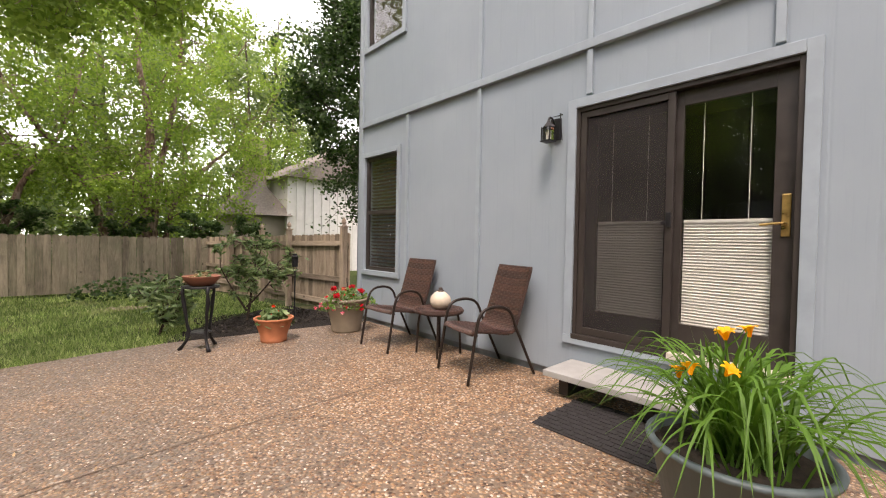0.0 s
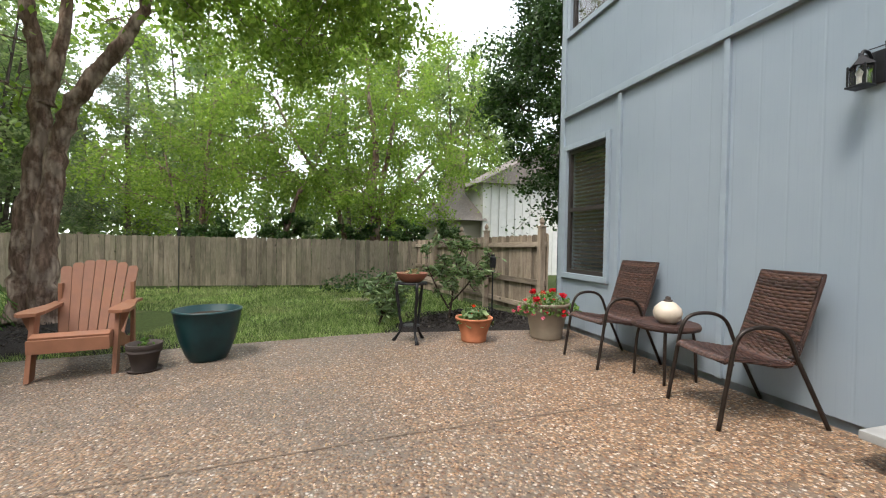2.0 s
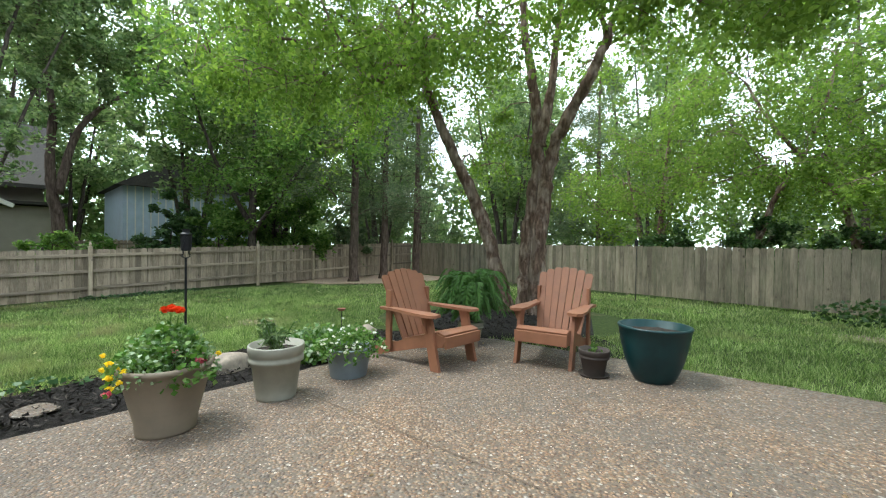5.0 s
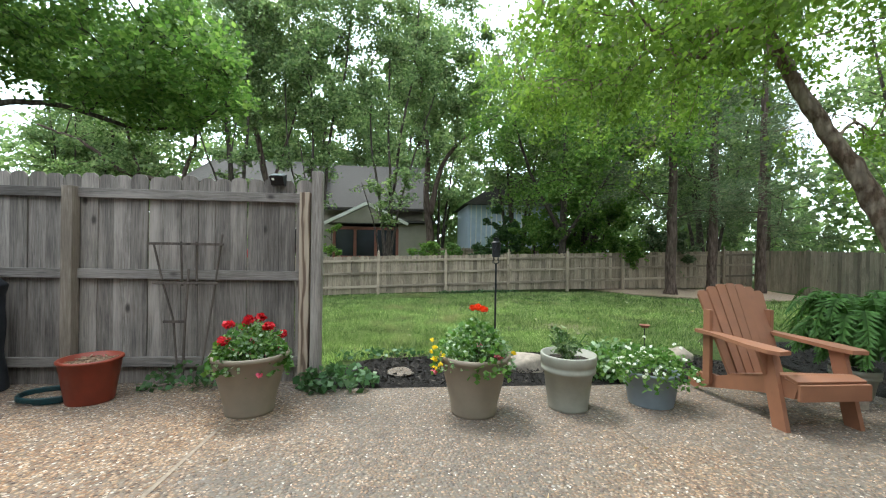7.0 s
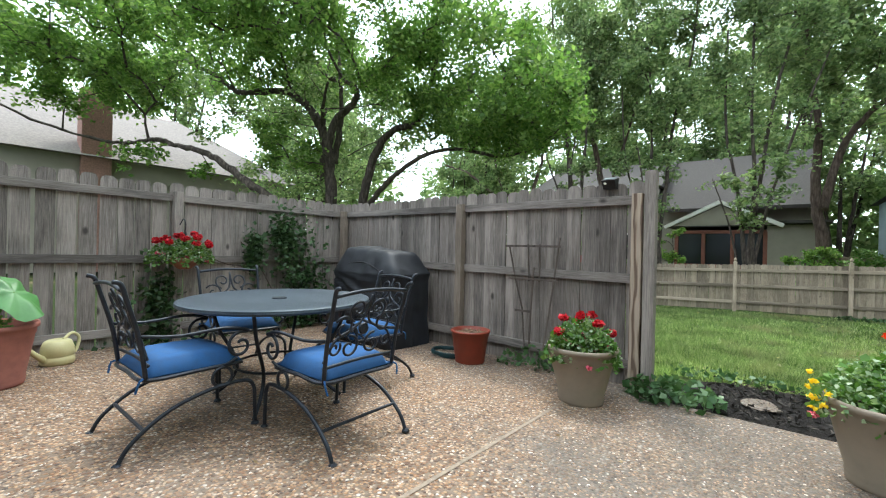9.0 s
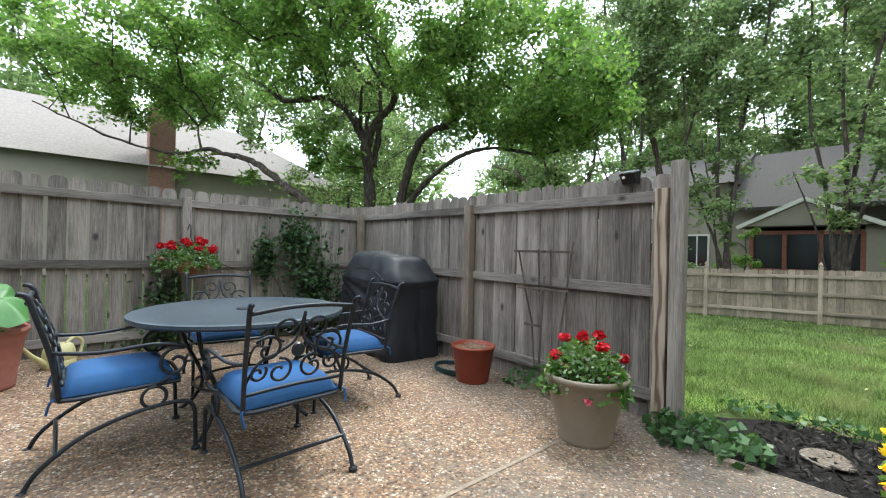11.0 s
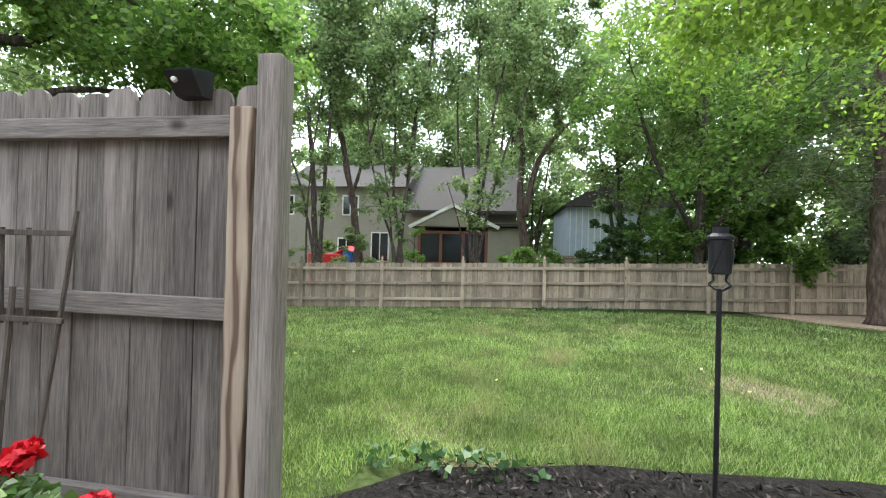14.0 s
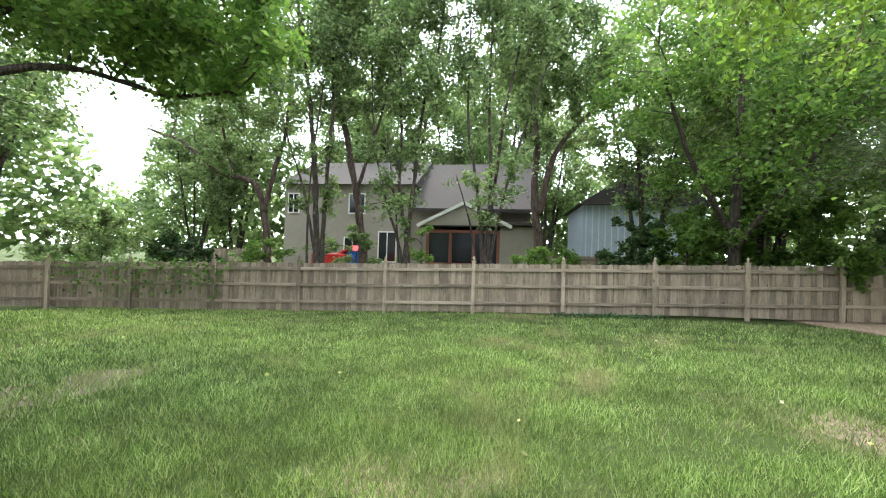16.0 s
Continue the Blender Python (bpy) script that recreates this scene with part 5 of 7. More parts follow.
# ---- pots and plants ----
def pot(name, x, y, r_top, r_base, h, material, label, soil=M_SOIL, style="rim", category="planter"):
    """A planter with rim, wall thickness, foot and soil."""
    z = land(x, y)
    root = thing(name, pose(x, y, z, 0, 0, 0), label, category)
    t = 0.018
    if style == "rim":
        prof = [(0, 0), (r_base * 0.98, 0), (r_base, 0.012), (r_base * 1.03, 0.03), (r_base * 1.005, 0.04), (r_base * 1.04, 0.055), (r_base * 1.02, 0.066), (r_top * 0.9, h * 0.8), (r_top * 0.925, h * 0.83), (r_top * 0.93, h * 0.9),
                (r_top * 0.99, h * 0.925), (r_top, h * 0.96), (r_top * 0.985, h), (r_top * 0.93, h), (r_top * 0.9, h * 0.96), (r_top * 0.86, h * 0.82), (0, h * 0.82)]
    elif style == "bowl":
        prof = [(0, 0), (r_base, 0), (r_base * 1.06, 0.015), (r_base * 1.22, h * 0.12), (r_top * 0.82, h * 0.4), (r_top * 0.94, h * 0.72), (r_top, h * 0.95), (r_top * 1.03, h * 0.97), (r_top * 1.02, h), (r_top * 0.95, h), (r_top * 0.93, h * 0.85), (0, h * 0.85)]
    elif style == "band":
        prof = [(0, 0), (r_base, 0), (r_base * 1.01, 0.02), (r_top * 0.88, h * 0.68), (r_top * 0.98, h * 0.69), (r_top * 0.985, h * 0.75), (r_top * 0.96, h * 0.77), (r_top * 0.975, h * 0.83), (r_top, h * 0.84), (r_top * 1.01, h * 0.98), (r_top, h), (r_top * 0.93, h), (r_top * 0.9, h * 0.85), (0, h * 0.85)]
    else:
        prof = [(0, 0), (r_base, 0), (r_base * 1.02, 0.015), (r_top * 0.97, h * 0.93), (r_top * 1.02, h * 0.945), (r_top * 1.03, h * 0.98), (r_top, h), (r_top - t, h), (r_top - t * 1.3, h * 0.86), (0, h * 0.86)]
    part("pot", lathe(prof[:-1] + [(prof[-2][0], prof[-1][1])], 48), material, root, smooth=True)
    bm = bmesh.new()
    rs = prof[-2][0] + 0.004
    rings = 7
    lathe([(0.0001, prof[-1][1] + 0.012)] + [(rs * k / rings, prof[-1][1] + 0.012 - 0.008 * (k / rings) ** 2) for k in range(1, rings + 1)], 30, bm)
    for v in bm.verts:
        v.co.z += 0.012 * noise.noise(Vector((v.co.x * 22, v.co.y * 22, x)))
    part("soil", bm, soil, root)
    return root, prof[-1][1]


def dome(rng, n, r, h, z, low=-0.05, lean=(0, 0)):
    """Points spread in a mounded bush above height z."""
    a = rng.uniform(0, 2 * math.pi, n)
    q = np.sqrt(rng.uniform(0, 1, n))
    zz = z + h * np.sqrt(np.maximum(0, 1 - q ** 2)) * rng.uniform(0.25, 1.0, n) + low * q ** 3
    lump = 1 + 0.25 * np.sin(3 * a + rng.uniform(0, 6)) * rng.uniform(0.5, 1)
    return np.stack([r * q * lump * np.cos(a) + lean[0] * q, r * q * lump * np.sin(a) + lean[1] * q, zz], axis=1)


def stems(name, root, rng, pts, z, n, material):
    bm = bmesh.new()
    for p in pts[rng.integers(0, len(pts), n)]:
        b = Vector((p[0] * 0.2, p[1] * 0.2, z))
        tube(bm, bend([b, b.lerp(Vector(p), 0.5) + Vector((0, 0, 0.03)), Vector(p)], 2), 0.0025, 4)
    part(name, bm, material, root)


def heads(root, rng, places, r, n, size, material, name="flower_head"):
    """Round flower heads of many petals, each head a part."""
    for p in places:
        v = rng.normal(size=(n, 3))
        v /= np.linalg.norm(v, axis=1)[:, None]
        v[:, 2] = v[:, 2] * 0.7
        ob = leaf_mesh(name, v * r * rng.uniform(0.6, 1, (n, 1)), rng, size, size * 0.85, material, root, -0.2)
        ob.location = p


PR = np.random.default_rng(77)


def geranium(root, z, r, h, seed, red=7, pink=8, silver=True, leaf=0.045, n=700, red_mat=M_ROSE, trail=0.0):
    rng = np.random.default_rng(seed)
    pts = dome(rng, n, r, h, z, -0.06)
    leaf_mesh("foliage", pts, rng, leaf, leaf * 0.9, M_HERB, root, 0.0)
    if silver:
        leaf_mesh("trailing_foliage", dome(rng, n, r * 0.98, h * 1.0, z, -0.02), rng, leaf * 0.7, leaf * 0.5, M_SILVER, root, 0.3)
    stems("stem", root, rng, pts, z, 24, M_HERB)
    for k in range(red):
        a, q = 2.4 * k + rng.uniform(0, 0.5), r * 0.9 * math.sqrt((k + 0.5) / max(red, 1))
        heads(root, rng, [(q * math.cos(a), q * math.sin(a), z + 0.045 + h * math.sqrt(max(0.0, 1 - (q / r / 1.05) ** 2)) * rng.uniform(0.75, 1.05))], 0.04, 60, 0.034, red_mat)
    low = dome(rng, 100, r * 1.15, h * 0.6, z, -0.12)
    if pink:
        heads(root, rng, low[:pink], 0.022, 16, 0.026, M_PINK)


# planters by the mulch bed and fence
p, z = pot("planter", -3.12, -0.09, 0.275, 0.17, 0.44, M_TAUPE, "large taupe planter with red geraniums beside the privacy fence")
geranium(p, z, 0.27, 0.31, 1, 7, 14, n=850)
p, z = pot("planter", -3.02, 1.57, 0.27, 0.17, 0.44, M_TAUPE, "taupe planter with orange-red geranium and yellow flowers")
geranium(p, z, 0.28, 0.34, 2, 0, 5, n=950)
heads(p, PR, [(0.0, 0.02, z + 0.42), (0.03, 0.06, z + 0.41), (0.04, -0.02, z + 0.425)], 0.028, 60, 0.03, M_ORANGERED)
stems("stem", p, PR, np.array([(0.0, 0.02, z + 0.41), (0.03, 0.06, z + 0.4)]), z, 6, M_HERB)
heads(p, PR, [(0.05 + 0.1 * PR.uniform(-1, 1), -0.28 + 0.06 * PR.uniform(-1, 1), z + PR.uniform(0, 0.17)) for _ in range(11)] + [(0.1, 0.27, z + 0.1)], 0.014, 12, 0.028, M_YELLOW)
p, z = pot("planter", -3.08, 2.32, 0.21, 0.15, 0.42, M_PALE, "pale grey-green ringed pot with a dark-leaved seedling", style="band")
rng = np.random.default_rng(5)
pts = []
bm = bmesh.new()
for k in range(9):
    a = rng.uniform(0, 6.28)
    tip = Vector((0.13 * math.cos(a), 0.13 * math.sin(a), z + rng.uniform(0.16, 0.3)))
    tube(bm, bend([(0.02 * math.cos(a), 0.02 * math.sin(a), z), tip * 0.6 + Vector((0, 0, z * 0.4)), tip], 3), 0.004, 5)
    for j in range(26):
        t = rng.uniform(0.25, 1)
        pts.append(np.array(tip) * t + np.array((0, 0, z)) * (1 - t) + rng.normal(0, 0.022, 3))
part("stem", bm, M_HERB, p)
leaf_mesh("foliage", np.array(pts), rng, 0.075, 0.022, M_RHODO, p, -0.3)
p, z = pot("planter", -3.13, 3.03, 0.21, 0.165, 0.27, M_BLUEGREY, "low grey-blue pot overflowing with small white flowers", style="plain")
rng = np.random.default_rng(8)
pts = dome(rng, 900, 0.33, 0.24, z, -0.05)
leaf_mesh("foliage", pts, rng, 0.045, 0.026, M_HERB, p, 0.1)
stems("stem", p, rng, pts, z, 30, M_HERB)
fl = dome(rng, 60, 0.33, 0.29, z, -0.02)
for q in fl:
    q[2] += 0.015
heads(p, rng, fl[:46], 0.01, 7, 0.026, M_WHITEF)

# red pot by the fence, near grill
p, z = pot("planter", -3.4, -1.4, 0.205, 0.15, 0.34, M_TERRA_RED, "red plastic pot filled with dry brown mulch", M_CHIPS, "plain")
chips = bmesh.new()
for k in range(60):
    a, q = PR.uniform(0, 6.28), 0.17 * math.sqrt(PR.uniform(0, 1))
    box(chips, -0.022, 0.022, -0.005, 0.005, -0.003, 0.003, 0, Matrix.Translation((q * math.cos(a), q * math.sin(a), z + 0.022)) @ Euler((PR.uniform(-0.4, 0.4), PR.uniform(-0.4, 0.4), PR.uniform(0, 6))).to_matrix().to_4x4())
tagged(part("wood_chips", chips, M_CHIPS, p), kind="stuff")

# by the lawn edge
p, z = pot("planter", -0.98, 4.72, 0.29, 0.155, 0.48, M_TEAL, "large glossy dark teal planter holding bare soil", style="bowl")
p, z = pot("planter", -1.42, 4.5, 0.135, 0.09, 0.24, M_DKCLAY, "small dark clay pot with a sprig of green", style="band")
part("saucer", lathe([(0, -0.001), (0.12, -0.001), (0.135, 0.02), (0.128, 0.02), (0.115, 0.008), (0, 0.008)], 32), M_DKCLAY, p, "dark clay saucer")
pts = dome(PR, 60, 0.07, 0.1, z)
leaf_mesh("foliage", pts, PR, 0.04, 0.02, M_HERB, p, -0.4)
stems("stem", p, PR, pts, z, 10, M_HERB)

# terracotta and taupe pots near the house corner
p, z = pot("planter", 1.72, 4.66, 0.215, 0.14, 0.27, M_TERRA, "terracotta pot with rolled rim and variegated begonia")
pts = dome(PR, 160, 0.18, 0.16, z)
leaf_mesh("foliage", pts, PR, 0.085, 0.05, M_RHODO, p, -0.1)
leaf_mesh("pale_foliage", dome(PR, 60, 0.17, 0.18, z), PR, 0.06, 0.03, M_SILVER, p, -0.1)
stems("stem", p, PR, pts, z, 14, M_HERB)
heads(p, PR, dome(PR, 6, 0.12, 0.18, z), 0.016, 14, 0.03, M_ORANGERED)
p, z = pot("planter", 2.62, 4.62, 0.27, 0.18, 0.42, M_TAUPE, "large taupe planter with red and pink trailing flowers by the house")
geranium(p, z, 0.33, 0.2, 12, 5, 26, leaf=0.042, n=520)
heads(p, PR, dome(PR, 14, 0.36, 0.16, z, -0.1), 0.02, 16, 0.028, M_ROSE)


# ---- daylily tub ----
def daylily(x, y):
    p, z = pot("planter", x, y, 0.31, 0.22, 0.4, M_TEALGREY, "grey-green tub with a yellow-flowering daylily", style="plain")
    rng = np.random.default_rng(31)
    for k in range(230):
        a = rng.uniform(0, 6.28)
        c, s = math.cos(a), math.sin(a)
        L = rng.uniform(0.35, 0.72)
        out = rng.uniform(0.25, 0.62) if k > 25 else rng.uniform(0.05, 0.2)
        h = rng.uniform(0.16, 0.4) if k > 25 else rng.uniform(0.32, 0.46)
        b = Vector((rng.normal(0, 0.07), rng.normal(0, 0.07), z))
        line = bend([b, b + Vector((c * out * 0.3, s * out * 0.3, h * 0.8)), b + Vector((c * out * 0.7, s * out * 0.7, h)), b + Vector((c * out, s * out, h * rng.uniform(0.2, 0.75) if k > 25 else h * 1.15))], 3)
        w = rng.uniform(0.0045, 0.0085)
        side = Vector((-s, c, 0))
        bm = bmesh.new()
        prev = None
        n = len(line)
        for i, q in enumerate(line):
            ww = w * min(1, 2.2 * (1 - i / (n - 1)) + 0.05)
            fold = Vector((0, 0, ww * 0.5))
            cur = (bm.verts.new(q - side * ww + fold), bm.verts.new(q), bm.verts.new(q + side * ww + fold))
            if prev:
                bm.faces.new((prev[0], prev[1], cur[1], cur[0]))
                bm.faces.new((prev[1], prev[2], cur[2], cur[1]))
            prev = cur
        part("leaf", bm, M_STRAP, p, smooth=True)
    for fx, fy, fz in ((-0.16, 0.12, 0.33), (-0.06, 0.03, 0.47), (0.02, -0.03, 0.48), (-0.1, 0.02, 0.34), (-0.13, 0.17, 0.3), (0.03, 0.05, 0.45)):
        top = Vector((fx, fy, z + fz))
        part("flower_stalk", tube(bmesh.new(), bend([(fx * 0.2, fy * 0.2, z), (fx * 0.6, fy * 0.6, z + fz * 0.6), top], 4), 0.004, 5), M_STRAP, p)
        bm = bmesh.new()
        tilt = Euler((rng.uniform(-0.7, 0.7), rng.uniform(-0.7, 0.7), 0)).to_matrix()
        for k in range(6):
            a = k * math.pi / 3
            d = Vector((math.cos(a), math.sin(a), 0))
            sd = Vector((-d.y, d.x, 0))
            pr = None
            for r, h, w in ((0.004, 0, 0.004), (0.01, 0.025, 0.009), (0.02, 0.042, 0.011), (0.034, 0.044, 0.007), (0.04, 0.038, 0.001)):
                cur = [bm.verts.new(top + tilt @ (d * r + sd * w + Vector((0, 0, h)))), bm.verts.new(top + tilt @ (d * r - sd * w + Vector((0, 0, h))))]
                if pr:
                    bm.faces.new((pr[0], pr[1], cur[1], cur[0]))
                pr = cur
        part("flower", bm, M_LILY, p, "orange-yellow lily flower", True)


M_TEALGREY = painted("grey_green_resin", (0.09, 0.12, 0.125), 0.4, 0.12, 8)
daylily(1.93, 0.36)


# ---- fern on a block ----
def fern(x, y):
    p, z = pot("planter", x, y, 0.17, 0.12, 0.25, M_PALE, "pale pot with a large arching green fern beneath the birch", style="band")
    rng = np.random.default_rng(9)
    for k in range(150):
        a = rng.uniform(0, 6.28)
        c, s = math.cos(a), math.sin(a)
        out, h = rng.uniform(0.2, 0.5), rng.uniform(0.22, 0.7)
        line = bend([(0, 0, z), (c * out * 0.35, s * out * 0.35, z + h * 0.8), (c * out * 0.8, s * out * 0.8, z + h), (c * out * 1.15, s * out * 1.15, z + h * rng.uniform(0.35, 0.8))], 7)
        n = len(line)
        vs, fs = [np.array(q) for q in line], []
        side = np.array((-s, c, 0))
        for i in range(3, n):
            q = np.array(line[i])
            d = np.array(line[i] - line[i - 1])
            d /= np.linalg.norm(d)
            L = 0.09 * math.sin(math.pi * min(1, (i / n) * 0.85 + 0.15)) + 0.012
            for sg in (-1, 1):
                b = len(vs)
                vs += [q + side * sg * L * 0.55 - d * 0.006 + (0, 0, 0.004), q + side * sg * L + d * 0.012 - (0, 0, 0.012)]
                fs.append((i - 1, b, b + 1, i))
        raw_mesh("frond", np.array(vs), np.array(fs), M_STRAP2, p)
    tagged(part("block", one_box(0, 0.26, -0.02, 0.12, 0, 0.1, 0.006), M_STONE), "rough stone block beside the fern pot", "stone block").location = (x + 0.05, y - 0.36, land(x, y))


M_STRAP2 = leafy("fern_leaf", (0.016, 0.055, 0.012), (0.035, 0.105, 0.02), (0.08, 0.17, 0.035), 0.3)
fern(-3.2, 4.92)


# ---- plant stand with succulent bowl ----
def plant_stand(x, y):
    root = thing("plant_stand", pose(x, y, land(x, y), 0, 0, 20), "black twig-shaped iron plant stand with three legs", "plant stand")
    part("top_ring", lathe([(0.1, 0.64), (0.17, 0.64), (0.175, 0.652), (0.17, 0.664), (0.1, 0.66), (0.1, 0.64)], 24), M_BLACK, root)
    part("shelf", lathe([(0, 0.17), (0.09, 0.17), (0.1, 0.178), (0.09, 0.186), (0, 0.186)], 18), M_BLACK, root)
    for k in range(3):
        a = 2 * math.pi * k / 3 + 0.3
        c, s = math.cos(a), math.sin(a)
        rr = [0.02, 0.015, 0.022, 0.016, 0.014, 0.02, 0.014, 0.017, 0.023]
        pts = [(0.17 * c, 0.17 * s, 0.66), (0.175 * c, 0.165 * s, 0.58), (0.16 * c, 0.17 * s, 0.5), (0.145 * c, 0.14 * s, 0.38), (0.13 * c, 0.135 * s, 0.28), (0.11 * c, 0.11 * s, 0.18), (0.13 * c, 0.13 * s, 0.1), (0.17 * c, 0.17 * s, 0.04), (0.2 * c, 0.2 * s, 0.0)]
        part("leg", tube(bmesh.new(), pts, rr, 7), M_BLACK, root, smooth=True)
        part("strut", tube(bmesh.new(), [(0.11 * c, 0.11 * s, 0.18), (0, 0, 0.18)], 0.007, 5), M_BLACK, root)
    b = thing("succulent_bowl", pose(x, y, land(x, y) + 0.664), "shallow brown clay bowl of succulents on the plant stand", "planter")
    part("bowl", lathe([(0, 0), (0.1, 0), (0.12, 0.012), (0.165, 0.07), (0.172, 0.09), (0.178, 0.1), (0.165, 0.1), (0.15, 0.075), (0, 0.07)], 36), M_TERRA2, b, smooth=True)
    part("soil", lathe([(0, 0.085), (0.1, 0.085), (0.158, 0.08)], 24), M_SOIL, b)
    rng = np.random.default_rng(3)
    for q in dome(rng, 9, 0.12, 0.03, 0.09):
        ob = leaf_mesh("rosette", rng.normal(0, 0.014, (26, 3)), rng, 0.05, 0.02, M_SILVER if rng.uniform() < 0.6 else M_TANLEAF, b, -0.8)
        ob.location = q


M_TERRA2 = painted("brown_clay", (0.22, 0.085, 0.05), 0.7, 0.12, 10)
M_TANLEAF = leafy("tan_succulent", (0.3, 0.2, 0.12), (0.45, 0.33, 0.2), None, 0.2)
plant_stand(1.02, 4.78)

# rhododendron, with an own trunk and long leaves
tree("rhododendron", (1.9, 6.2, land(1.9, 6.2)), [([(0, 0, 0), (0.05, 0, 0.3), (0.1, 0.05, 0.7), (0.25, 0.1, 1.1)], 0.022, 0.008), ([(0, 0, 0.15), (-0.2, 0.05, 0.5), (-0.35, 0, 0.8)], 0.016, 0.007), ([(0, 0, 0.2), (0.3, -0.05, 0.55), (0.45, 0, 0.85)], 0.015, 0.006)],
     crown(R, (0.05, 0, 0.8), (0.62, 0.45, 0.45), 46, 0.14, 34, 0.2), M_RHODO, 0.12, M_TWIG, "open leathery-leaved rhododendron in the mulch bed", "shrub", 41, 0.012, 4, -0.1, width=0.26)
tree("rhododendron", (0.8, 5.85, land(0.8, 5.85)), [([(0, 0, 0), (0.05, 0, 0.15), (0.1, 0.05, 0.4)], 0.02, 0.008)],
     crown(R, (0.05, 0.05, 0.38), (0.34, 0.34, 0.36), 26, 0.12, 34, 0.1), M_RHODO, 0.13, M_TWIG, "low leathery-leaved rhododendron beside the lawn", "shrub", 43, 0.012, 4, 0.2, width=0.26)


# ---- garden torches ----
def torch(x, y, h, label):
    root = thing("garden_torch", pose(x, y, land(x, y) - 0.05), label, "garden torch", "garden torches")
    part("pole", tube(bmesh.new(), [(0, 0, 0), (0, 0, h - 0.26)], 0.0105, 10), M_BLACK, root)
    part("canister", lathe([(0.034, h - 0.2), (0.042, h - 0.195), (0.044, h - 0.06), (0.05, h - 0.055), (0.05, h - 0.045), (0.03, h - 0.03), (0.03, h - 0.005), (0.034, h), (0, h)], 20), M_BLACK, root, smooth=False)
    for k in range(4):
        a = k * math.pi / 2 + 0.4
        c, s = math.cos(a), math.sin(a)
        part("bracket", tube(bmesh.new(), bend([(0.008 * c, 0.008 * s, h - 0.27), (0.05 * c, 0.05 * s, h - 0.245), (0.03 * c, 0.03 * s, h - 0.225), (0.038 * c, 0.038 * s, h - 0.195)], 4), 0.0035, 5), M_BLACK, root)
        a2 = a + 1.2
        part("strap", tube(bmesh.new(), [(0.046 * c, 0.046 * s, h - 0.19), (0.047 * math.cos(a + 0.6), 0.047 * math.sin(a + 0.6), h - 0.12), (0.046 * math.cos(a2), 0.046 * math.sin(a2), h - 0.06)], 0.003, 4), M_BLACK, root)


torch(-4.2, 1.98, 1.42, "slim black garden torch standing in the mulch bed")
torch(2.5, 5.95, 1.02, "slim black garden torch beside the gate fence")
torch(-3.6, 12.6, 1.75, "slim black garden torch near the side fence")


# ---- fence fittings ----
fl = thing("fence_light", pose(-3.83, -0.12, 1.66), "small black solar light on the fence top", "fence light")
bm = bmesh.new()
v = [bm.verts.new(c) for c in ((0, -0.06, 0), (0.05, -0.055, 0), (0.05, 0.055, 0), (0, 0.06, 0), (0, -0.065, 0.11), (0.11, -0.06, 0.075), (0.11, 0.06, 0.075), (0, 0.065, 0.11))]
for f in ((3, 2, 1, 0), (4, 5, 6, 7), (0, 1, 5, 4), (1, 2, 6, 5), (2, 3, 7, 6), (3, 0, 4, 7)):
    bm.faces.new([v[i] for i in f])
bmesh.ops.recalc_face_normals(bm, faces=bm.faces)
part("housing", bm, M_BLACK, fl)
part("solar_panel", box(bmesh.new(), 0.005, 0.105, -0.05, 0.05, 0, 0.004, 0, Matrix.Translation((0, 0, 0.112)) @ Matrix.Rotation(0.31, 4, "Y")), M_TEAL, fl)
part("sensor", lathe([(0, 0), (0.014, 0), (0.012, 0.01), (0, 0.014)], 12), M_WHITE, fl).matrix_local = pose(0.085, -0.03, 0.05, 0, 80, 0)

M_GREYTWIG = weathered("grey_trellis_wood", (0.045, 0.036, 0.03), (0.15, 0.12, 0.1), 2)
tr = thing("trellis", pose(-3.80, -0.88, 0), "weathered fan trellis leaning on the privacy fence", "trellis")
for line, r in ((((-0.29, 1.13), (-0.2, 0.76), (-0.11, 0.46), (-0.07, 0.05)), 0.009), (((-0.06, 1.14), (-0.04, 0.75)), 0.009), (((0.07, 1.14), (0.08, 0.75)), 0.009),
                (((0.01, 0.9), (-0.01, 0.45), (-0.02, -0.04)), 0.011), (((0.29, 1.21), (0.24, 0.78), (0.19, 0.41), (0.13, 0.0)), 0.009)):
    part("stake", tube(bmesh.new(), [(0.052 - 0.02 * z, y, z) for y, z in line], r, 6), M_GREYTWIG, tr)
for z, a, b in ((1.12, -0.33, 0.31), (0.775, -0.28, 0.27), (0.435, -0.19, 0.0)):
    part("crosspiece", one_box(0.044, 0.056, a, b, z - 0.011, z + 0.011, 0.003), M_GREYTWIG, tr)

# ---- stones ----
for x, y, sx, sy, h, mtl, lab in ((-4.08, 1.0, 0.15, 0.13, 0.022, M_PATIO, "flat round tan stepping stone in the mulch"), (-4.25, 2.27, 0.17, 0.33, 0.15, M_STONE, "rough tan rock in the mulch bed"), (-4.6, 4.3, 0.18, 0.15, 0.12, M_STONE, "rounded rock in the mulch bed")):
    bm = bmesh.new()
    bmesh.ops.create_icosphere(bm, subdivisions=3, radius=1)
    for v in bm.verts:
        k = 1 + 0.25 * noise.noise(v.co * 1.6 + Vector((x, y, 0)))
        v.co = Vector((v.co.x * sx * k, v.co.y * sy * k, (max(v.co.z, -0.4) if h > 0.06 else max(min(v.co.z, 0.5), -0.3)) * h * k))
    ob = part("garden_stone", bm, mtl, smooth=True)
    ob.location = (x, y, land(x, y) + 0.01)
    tagged(ob, lab, "stone")

